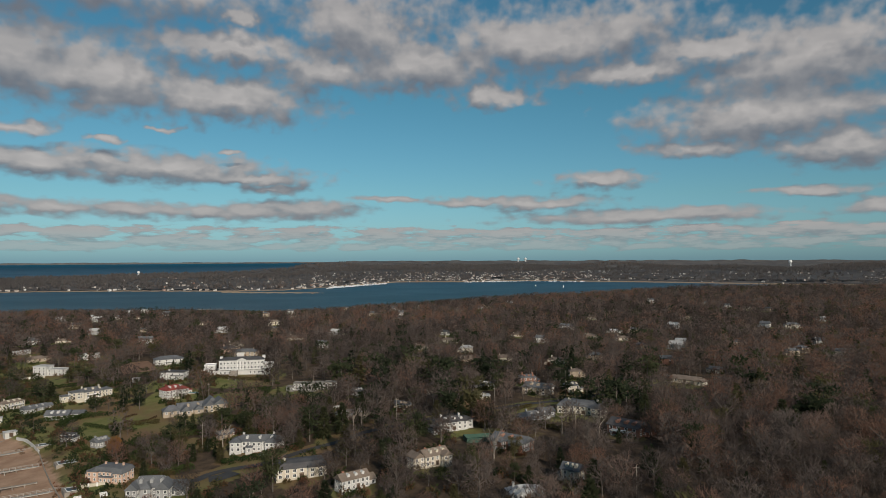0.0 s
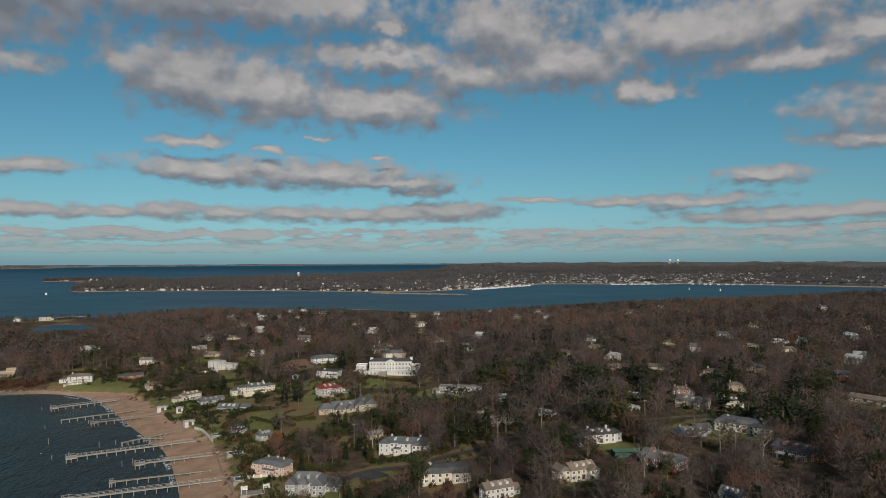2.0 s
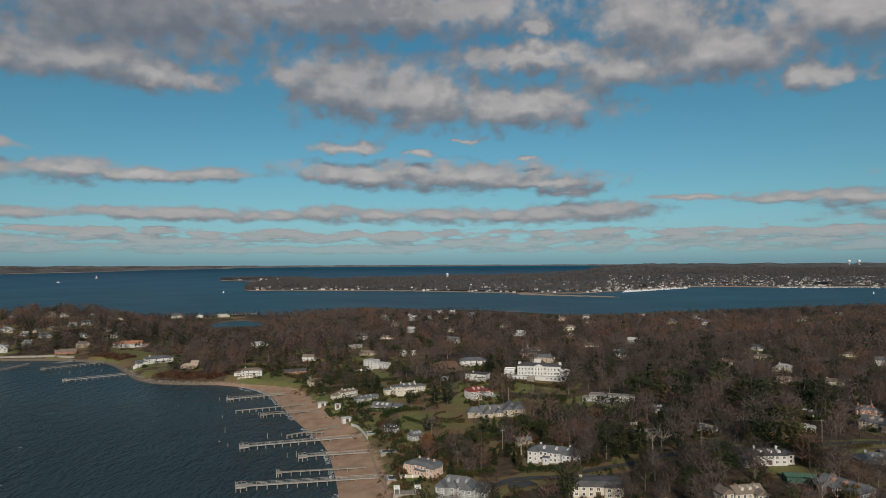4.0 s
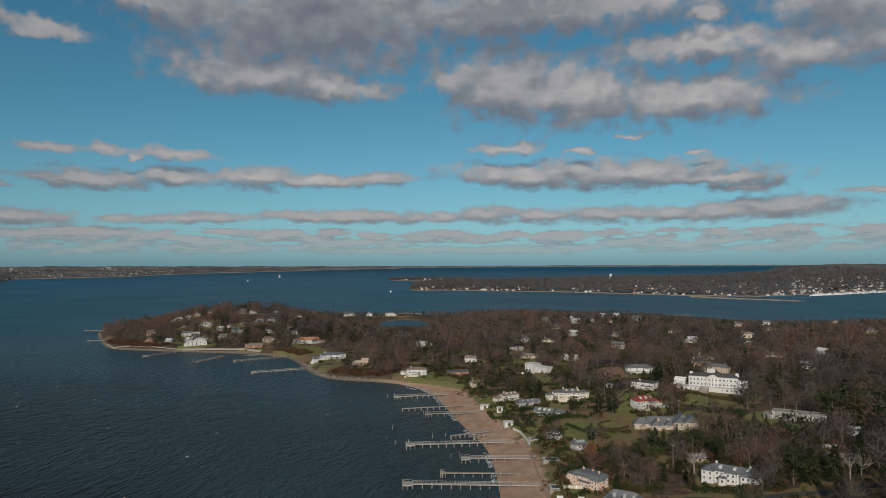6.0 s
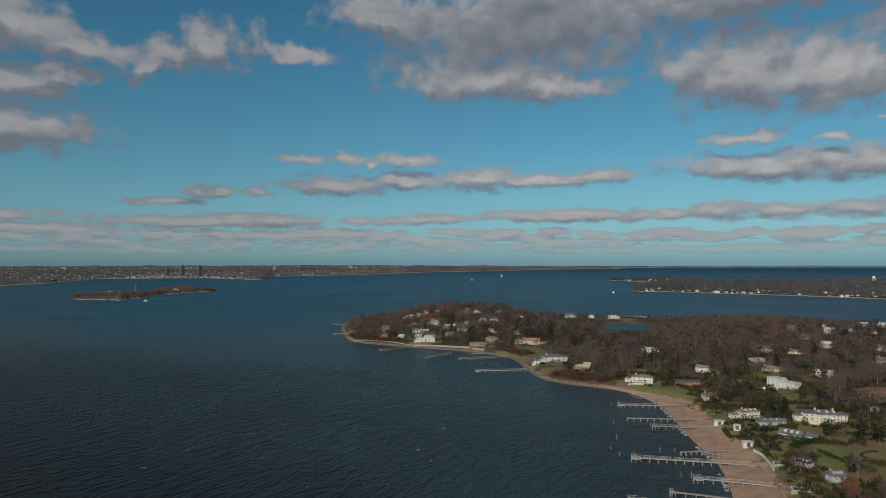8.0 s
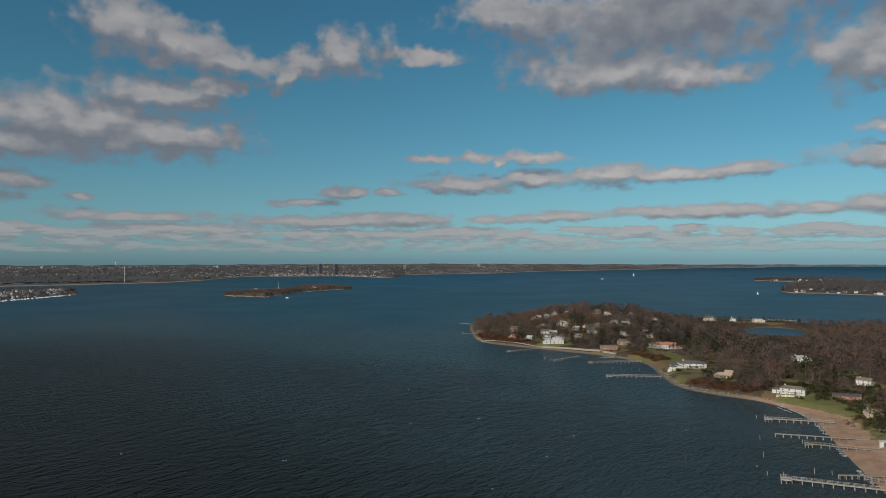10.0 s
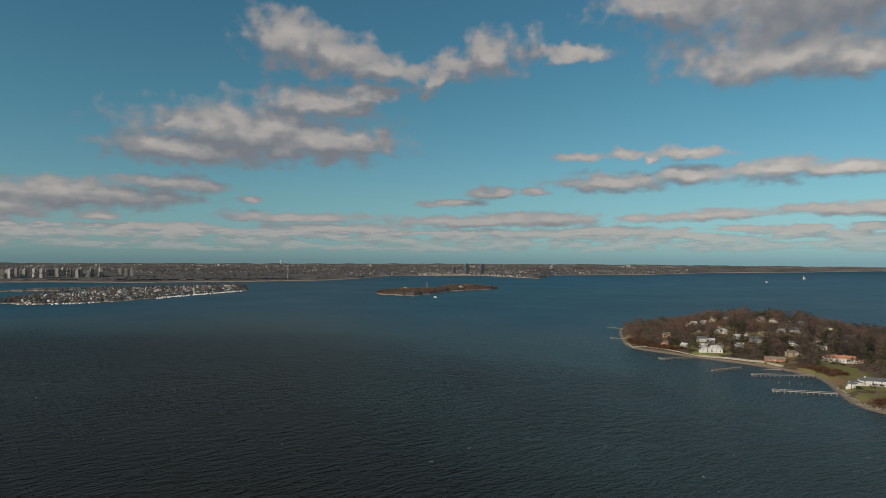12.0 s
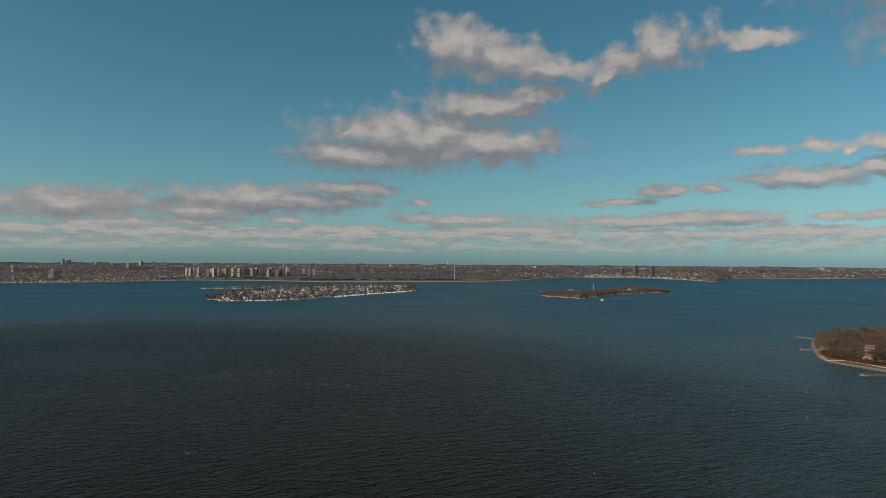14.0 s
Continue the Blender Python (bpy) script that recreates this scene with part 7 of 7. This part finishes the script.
def town(name, points, count, seed, label, lo=None, hi=None, near_pull=2.0, depth=1400, mats=None, size=1.0, park=0.0):
    """Houses scattered over a far shore, thickest near the water."""
    rng = np.random.default_rng(seed)
    lo = min(p[0] for p in points) if lo is None else lo
    hi = max(p[0] for p in points) if hi is None else hi
    yaw = rng.uniform(lo, hi, count)
    near, far, hill = bank(points, yaw)
    d = near + 22 + (np.minimum(far - near - 60, depth)) * rng.uniform(0, 1, count) ** near_pull
    # wooded parkland along part of the shore
    d = d + park * smooth((yaw - 86) / 6) * smooth((114 - yaw) / 4)
    x, y = land_point(yaw, d)
    z = far_height(x, y, d, near, far, hill)
    px, py, pz, k = drawn_in(x, y, z)
    pick, turn = rng.integers(len(VILLAGE), size=count), rng.uniform(0, math.tau, count)
    args = (px, py, pz, k * size * rng.uniform(0.7, 1.35, count), turn, pick, rng.uniform(0, 1, count))
    for words, mat, n in (("walls", mats or HOUSE_PAINT, 0), ("roofs", FAR_ROOF, 1)):
        tris, tone = scatter([v[n] for v in VILLAGE], *args)
        soup(name, tris, mat, tone, label + " (" + words + ")", "houses", "stuff")


def paint_build(n, shader):
    t = n.tree.nodes.new("ShaderNodeAttribute")
    t.attribute_name = "tint"
    col = n.ramp(t.outputs["Fac"], [(0.0, (0.58, 0.57, 0.55)), (0.18, (0.52, 0.50, 0.47)), (0.45, (0.52, 0.48, 0.43)), (0.78, (0.36, 0.33, 0.30)), (0.9, (0.30, 0.17, 0.12)), (1.0, (0.5, 0.5, 0.5))])
    put(n, shader, "Base Color", col)
    put(n, shader, "Roughness", 0.8)


def far_roof_build(n, shader):
    t = n.tree.nodes.new("ShaderNodeAttribute")
    t.attribute_name = "tint"
    col = n.ramp(n.math("FRACT", n.math("MULTIPLY", t.outputs["Fac"], 7.3)), [(0.0, (0.11, 0.11, 0.12)), (0.5, (0.20, 0.19, 0.18)), (0.8, (0.17, 0.12, 0.09)), (1.0, (0.35, 0.35, 0.35))])
    put(n, shader, "Base Color", col)
    put(n, shader, "Roughness", 0.8)


HOUSE_PAINT, FAR_ROOF = material("far_house_paint", paint_build), material("far_roofs", far_roof_build)
town("shore_houses", NECK, 150, 51, "white and tan houses along the bay shore", lo=9, hi=40, near_pull=2.6, depth=600, size=0.6)
town("outer_point_houses", OUTER_POINT, 22, 58, "pale houses on the outer point", lo=37, hi=42, near_pull=1.2, depth=300, size=0.7)
town("harbour_town", NECK, 480, 52, "close-set pale houses of the harbour town", lo=-14, hi=11, near_pull=1.5, depth=1500, size=0.62)
town("hill_houses", NECK, 200, 53, "scattered houses in the woods beyond the bay", lo=-40, hi=0, near_pull=1.0, depth=1800, size=0.65)
town("island_town", TOWN_ISLE, 620, 54, "crowded houses of the town island", near_pull=1.0, lo=96.6, hi=111.8, depth=900, size=0.5)
town("mainland_town", MAINLAND, 3600, 55, "dense pale houses of the mainland towns", lo=60, hi=134, near_pull=0.9, depth=4500, size=0.58, park=1500)
town("mainland_waterfront", MAINLAND, 160, 56, "white waterfront buildings on the mainland", lo=74, hi=82, near_pull=1.5, depth=700, size=0.75)
town("mainland_harbour", MAINLAND, 140, 57, "pale waterfront houses on the mainland", lo=115, hi=127, near_pull=2.5, depth=500, size=0.6)


def white_fleet(name, yaw0, yaw1, points, count, seed, off, label, masts=True):
    """Moored boats as hulls, cabins and masts, joined: too many and too far to tell apart."""
    rng = np.random.default_rng(seed)
    hull = []
    L, W = 4.5, 1.5
    deck = [(-L, -W, 1.3), (L * 0.6, -W, 1.4), (L, 0, 1.6), (L * 0.6, W, 1.4), (-L, W, 1.3)]
    keel = [(-L, -W * 0.7, -0.3), (L * 0.5, -W * 0.6, -0.3), (L * 0.85, 0, -0.3), (L * 0.5, W * 0.6, -0.3), (-L, W * 0.7, -0.3)]
    for i in range(5):
        j = (i + 1) % 5
        hull += [[keel[i], keel[j], deck[j]], [keel[i], deck[j], deck[i]]]
    hull += [[deck[0], deck[1], deck[4]], [deck[1], deck[3], deck[4]], [deck[1], deck[2], deck[3]]]
    for s in (-1, 1):
        hull += [[(-2, s, 1.4), (1.5, s, 1.4), (1.2, s * 0.8, 2.9)], [(-2, s, 1.4), (1.2, s * 0.8, 2.9), (-2, s * 0.8, 2.9)]]
    hull += [[(-2, -0.8, 2.9), (1.2, -0.8, 2.9), (1.2, 0.8, 2.9)], [(-2, -0.8, 2.9), (1.2, 0.8, 2.9), (-2, 0.8, 2.9)]]
    if masts:
        hull += [[(0.2, -0.15, 1.4), (0.2, 0.15, 1.4), (0.2, 0, 14)]]
    yaw = rng.uniform(yaw0, yaw1, count)
    near = bank(points, yaw)[0]
    d = near - off * rng.uniform(0.1, 1, count)
    x, y = land_point(yaw, d)
    px, py, pz, k = drawn_in(x, y, 0 * x)
    tris, _ = scatter([np.array(hull, float)], px, py, pz, k * rng.uniform(0.6, 1.2, count), rng.uniform(0, 0.5, count) + 0.5, np.zeros(count, int), np.zeros(count))
    soup(name, tris, HULL, None, label, "boats", "stuff")


white_fleet("marina_boats", 4.6, 9.6, NECK, 190, 64, 130, "white boats packed in the marina")
white_fleet("harbour_boats", -12, -2, NECK, 110, 61, 90, "white boats moored off the harbour town")
white_fleet("island_boats", 96.3, 103, TOWN_ISLE, 90, 62, 60, "white boats moored along the town island")
white_fleet("island_marina", 107, 112, TOWN_ISLE, 30, 63, 30, "white boats at the tip of the town island")


def far_place(yaw, d, z=0.0):
    x, y = land_point(yaw, d)
    px, py, pz, k = drawn_in(x, y, z)
    return float(px), float(py), float(pz), float(k)


def far_thing(name, yaw, d, z, label, category, group="", turn=0.0):
    x, y, zz, k = far_place(yaw, d, z)
    ob = empty(name, Matrix.Translation((x, y, zz)) @ Matrix.Rotation(radians(turn), 4, "Z") @ Matrix.Scale(k, 4), label, category, group)
    return ob


def water_tower(yaw, d, z, tall, r, label):
    ob = far_thing("water_tower", yaw, d, z, label, "water tower", "water towers")
    bm = bmesh.new()
    prof = [(0.0, tall), (0.5 * r, tall - 0.12 * r), (0.9 * r, tall - 0.5 * r), (r, tall - 1.0 * r), (0.9 * r, tall - 1.5 * r), (0.45 * r, tall - 1.9 * r), (0.2 * r, tall - 2.1 * r)]
    rings = [[bm.verts.new((q * math.cos(a), q * math.sin(a), h)) for a in np.linspace(0, math.tau, 14, endpoint=False)] for q, h in prof[1:]]
    tip = bm.verts.new((0, 0, tall))
    for i in range(14):
        bm.faces.new((rings[0][i], rings[0][(i + 1) % 14], tip))
        for a, b in zip(rings, rings[1:]):
            bm.faces.new((b[i], b[(i + 1) % 14], a[(i + 1) % 14], a[i]))
    bm.faces.new(rings[-1][::-1])
    part("tank", bm, STEEL, ob)
    bm = bmesh.new()
    rod(bm, (0, 0, -6), (0, 0, tall - 2 * r), 0.22 * r, 0.18 * r, 10)
    part("stem", bm, STEEL, ob)
    for i in range(4):
        a = i * math.pi / 2 + 0.4
        bm = bmesh.new()
        rod(bm, (math.cos(a) * r * 0.95, math.sin(a) * r * 0.95, -6), (math.cos(a) * r * 0.8, math.sin(a) * r * 0.8, tall - 1.3 * r), 0.5, 0.4, 6)
        part("leg", bm, STEEL, ob)


water_tower(24.2, 3300, 20, 34, 6.2, "white water tower standing above the far woods")
water_tower(-6.5, 7500, 75, 42, 14, "white water tower on the skyline")
water_tower(-7.1, 7600, 75, 42, 14, "white water tower on the skyline")
water_tower(-27.4, 5200, 55, 36, 12, "white water tower over the distant woods")
water_tower(93.4, 9000, 78, 40, 12, "pale water tower on the mainland ridge")


def tower_block(yaw, d, z, w, dep, tall, mat, label, group, turn=0.0, floors=12):
    """A far apartment block: a body with recessed bays, a roof house, and bands of windows as parts."""
    ob = far_thing("apartment_tower", yaw, d, z, label, "tower", group, turn)
    bm = bmesh.new()
    box(bm, -w / 2, w / 2, -dep / 2, dep / 2, -6, tall)
    for s in (-1, 1):
        box(bm, s * w * 0.27 - w * 0.12, s * w * 0.27 + w * 0.12, -dep / 2 - 1.5, dep / 2 + 1.5, -6, tall - 1.5)
    part("body", bm, mat, ob)
    bm = bmesh.new()
    box(bm, -w * 0.2, w * 0.2, -dep * 0.25, dep * 0.25, tall + 0.01, tall + 5)
    part("roof_house", bm, mat, ob)
    for f in range(1, floors):
        bm = bmesh.new()
        zz = tall * f / floors
        for s in (-1, 1):
            box(bm, s * w * 0.27 - w * 0.1, s * w * 0.27 + w * 0.1, -dep / 2 - 1.7, dep / 2 + 1.7, zz, zz + tall / floors * 0.4)
        part("window_band", bm, GLASS, ob)


rng_city = np.random.default_rng(77)
for i in range(38):
    yaw = 114.5 - i * 0.214 + rng_city.uniform(-0.08, 0.08)
    if i in (5, 6, 15, 24):
        continue
    tower_block(yaw, 4750 + rng_city.uniform(-150, 350), 6, 17 + 5 * (i % 2), 16, rng_city.uniform(50, 58), CONCRETE, "tall concrete apartment slab in a dense estate", "estate towers", rng_city.uniform(-30, 30), 6)
for yaw in (105.4, 105.0, 104.6):
    tower_block(yaw, 4800, 6, 28, 20, 54, CONCRETE, "concrete apartment tower at the end of the estate", "estate towers", 10, 6)
for yaw, tall, w in ((78.95, 62, 30), (77.9, 84, 36), (76.6, 82, 32)):
    tower_block(yaw, 5700, 8, w, 26, tall, DARK_TOWER, "dark glass high-rise over the mainland town", "mainland high-rises", 15, 8)
tower_block(123.7, 4500, 8, 85, 30, 42, CONCRETE, "broad grey block on the mainland shore", "mainland blocks", 10, 5)
for yaw, d, w, tall in ((118.8, 6500, 32, 62), (123.2, 8500, 45, 78), (122.8, 8500, 45, 72), (126.2, 6000, 30, 40), (121.0, 8000, 40, 48), (119.9, 8000, 30, 40), (117.9, 8600, 40, 60), (117.0, 9000, 40, 55), (116.2, 9000, 40, 52), (99.6, 7000, 60, 32), (98.2, 7200, 50, 36), (86.0, 8200, 60, 30), (70.8, 7500, 40, 32), (64.5, 9000, 60, 32)):
    tower_block(yaw, d, 40 if d > 7000 else 20, w, 24, tall, CONCRETE, "pale mainland block rising from the town", "mainland blocks", float(rng_city.uniform(-25, 25)), 5)


def lattice_mast(yaw, d, z, tall):
    ob = far_thing("radio_mast", yaw, d, z, "slender radio mast above the mainland shore", "mast")
    bm = bmesh.new()
    rod(bm, (0, 0, -3), (0, 0, tall), 1.6, 0.9, 6)
    part("mast", bm, STEEL, ob)
    for i in range(3):
        bm = bmesh.new()
        a = i * 2.1
        rod(bm, (math.cos(a) * 40, math.sin(a) * 40, -2), (0, 0, tall * 0.8), 0.12, 0.12, 4)
        part("guy_wire", bm, STEEL, ob)


lattice_mast(92.8, 4000, 8, 84)


def brick_stack(yaw, d, z, tall):
    ob = far_thing("chimney_stack", yaw, d, z, "old brick chimney stack on the wooded island", "chimney")
    bm = bmesh.new()
    rod(bm, (0, 0, -2), (0, 0, tall), 1.4, 0.9, 10)
    rod(bm, (0, 0, tall - 1.5), (0, 0, tall + 0.02), 1.2, 1.2, 10)
    part("stack", bm, TAN, ob)
    bm = bmesh.new()
    box(bm, -3, 3, -3, 3, -2, 1.5)
    part("plinth", bm, BRICK, ob)


brick_stack(81.2, 2620, 6, 28)


def ruin(yaw, d, w, turn, mat, roof_mat, label):
    x, y, z, k = far_place(yaw, d, 8)
    ob = empty("island_building", pose(x, y, z, 0, 0, turn), label, "building", "island buildings")
    block(ob, 0, 0, w, 11, 2, "gable", mat, roof_mat, fine=False, gap=5.0)


for row in ((83.0, 2480, 26, 20, BRICK, ORANGE_ROOF, "low brick building on the wooded island"), (82.2, 2500, 18, -20, BRICK, SLATE, "brick building near the island stack"), (78.3, 2700, 22, 10, CREAM, SLATE, "pale building on the island shore"), (110.2, 2200, 26, 30, BRICK, PALE_ROOF, "square brick building on the town island"), (100.5, 2620, 34, 10, WHITE, PALE_ROOF, "white boat sheds on the town island"), (105.2, 2350, 30, -10, CREAM, PALE_ROOF, "cream block on the town island"), (102.2, 2480, 24, 15, WHITE, PALE_ROOF, "white hall on the town island")):
    ruin(*row)


def lighthouse(yaw, d):
    ob = far_thing("lighthouse", yaw, d, 0, "white lighthouse on a rock in the sound", "lighthouse")
    bm = bmesh.new()
    rod(bm, (0, 0, -3), (0, 0, 5), 14, 9, 9)
    part("rock", bm, STONE, ob)
    bm = bmesh.new()
    rod(bm, (0, 0, 5), (0, 0, 22), 3.4, 2.5, 12)
    part("tower", bm, WHITE, ob)
    bm = bmesh.new()
    rod(bm, (0, 0, 22.01), (0, 0, 25), 1.8, 1.8, 8)
    part("lantern", bm, GLASS, ob)
    bm = bmesh.new()
    rod(bm, (0, 0, 25.01), (0, 0, 27), 2.2, 0.2, 8)
    part("cap", bm, DARK_ROOF, ob)
    bm = bmesh.new()
    box(bm, 3, 11, -4, 4, 4.5, 11)
    part("keeper_house", bm, WHITE, ob)


lighthouse(51.8, 5200)


def sailboat(yaw, d, size, label, sails=True):
    ob = far_thing("sailboat" if sails else "motor_launch", yaw, d, 0, label, "boat", "boats under way", 40)
    ob.scale = tuple(s * size for s in ob.scale)
    bm = bmesh.new()
    rings = []
    for x, w, z in ((-6, 1.2, 0.9), (-3, 1.8, 0.9), (1, 1.7, 1.0), (4.5, 0.9, 1.2), (6.2, 0.08, 1.4)):
        rings.append([bm.verts.new(p) for p in ((x, -w, z), (x, -w * 0.6, -0.4), (x, w * 0.6, -0.4), (x, w, z))])
    for a, b in zip(rings, rings[1:]):
        for i in range(3):
            bm.faces.new((a[i], b[i], b[i + 1], a[i + 1]))
        bm.faces.new((a[3], b[3], b[0], a[0]))
    bm.faces.new(rings[0])
    part("hull", bm, HULL, ob)
    bm = bmesh.new()
    box(bm, -2.5, 1.5, -0.9, 0.9, 1.0, 1.8 if sails else 3.4)
    part("cabin", bm, HULL, ob)
    if sails:
        bm = bmesh.new()
        rod(bm, (0.8, 0, 1), (0.8, 0, 15), 0.12, 0.08, 6)
        part("mast", bm, STEEL, ob)
        for pts in (((0.6, 0, 2.2), (-4.5, 0.5, 2.2), (0.7, 0.1, 14.2)), ((1.1, 0, 2.0), (5.8, 0.3, 1.6), (0.95, 0, 12.5))):
            bm = bmesh.new()
            lo = [bm.verts.new(p) for p in pts]
            hi = [bm.verts.new((p[0], p[1] + 0.06, p[2])) for p in pts]
            bm.faces.new(lo)
            bm.faces.new(hi[::-1])
            for i in range(3):
                bm.faces.new((lo[i], hi[i], hi[(i + 1) % 3], lo[(i + 1) % 3]))
            part("sail", bm, TRIM, ob)


sailboat(42.6, 2500, 0.6, "small white sailboat off the point")
sailboat(-10.3, 2450, 0.6, "white sailboat in the bay")
sailboat(-8.0, 2550, 0.55, "white sailboat in the bay")
sailboat(54.3, 4300, 1.4, "distant white motor launch", sails=False)
sailboat(80.5, 2150, 1.2, "white motor launch off the island", sails=False)


def pier_house(x, y, turn):
    """The long low building on the northern spit's pier."""
    ob = empty("pier_building", pose(x, y, 0.5, 0, 0, turn), "long low open building on a pier by the spit", "building")
    bm = bmesh.new()
    box(bm, -24, 24, -5, 5, 1.8, 2.4)
    part("deck", bm, TIMBER, ob)
    bm = bmesh.new()
    box(bm, -23, 23, -4.5, 4.5, 6.2, 6.8)
    part("roof", bm, PALE_ROOF, ob)
    bm = bmesh.new()
    box(bm, -23, 23, 1.5, 4.3, 2.41, 6.19)
    part("wall", bm, GREY, ob)
    for i in range(13):
        shared("post", POST, None, ob, at=pose(-23 + i * 3.8, -4.4, 6.2))
        shared("post", POST, None, ob, at=pose(-23 + i * 3.8, -4.6, 1.8))
    return ob


pier_house(-893, 1030, 40)

dock(-447, 1374, -492, 1344, 3.0, "long thin jetty in the bay", rail=False, step=6)

# ---- woods last ----
for i, (x, y, tall) in enumerate(OLD_TREES):
    CLEAR.append((x, y, float(height(x, y)), 3.0, 0.0))
    pale_tree(x, y, tall, 300 + i)
build_woods(CLEAR)
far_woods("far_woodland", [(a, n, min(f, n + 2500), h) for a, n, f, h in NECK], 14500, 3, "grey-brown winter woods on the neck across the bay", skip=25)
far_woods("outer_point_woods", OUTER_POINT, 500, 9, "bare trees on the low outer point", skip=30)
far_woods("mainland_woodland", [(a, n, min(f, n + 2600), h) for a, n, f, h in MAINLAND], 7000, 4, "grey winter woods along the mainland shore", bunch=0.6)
far_woods("island_woodland", WOODED_ISLE, 900, 6, "rusty brown trees covering the small island", skip=12, mat=ISLE_TWIG, size=0.55)
far_woods("town_island_trees", TOWN_ISLE, 300, 7, "bare street trees between the island houses")
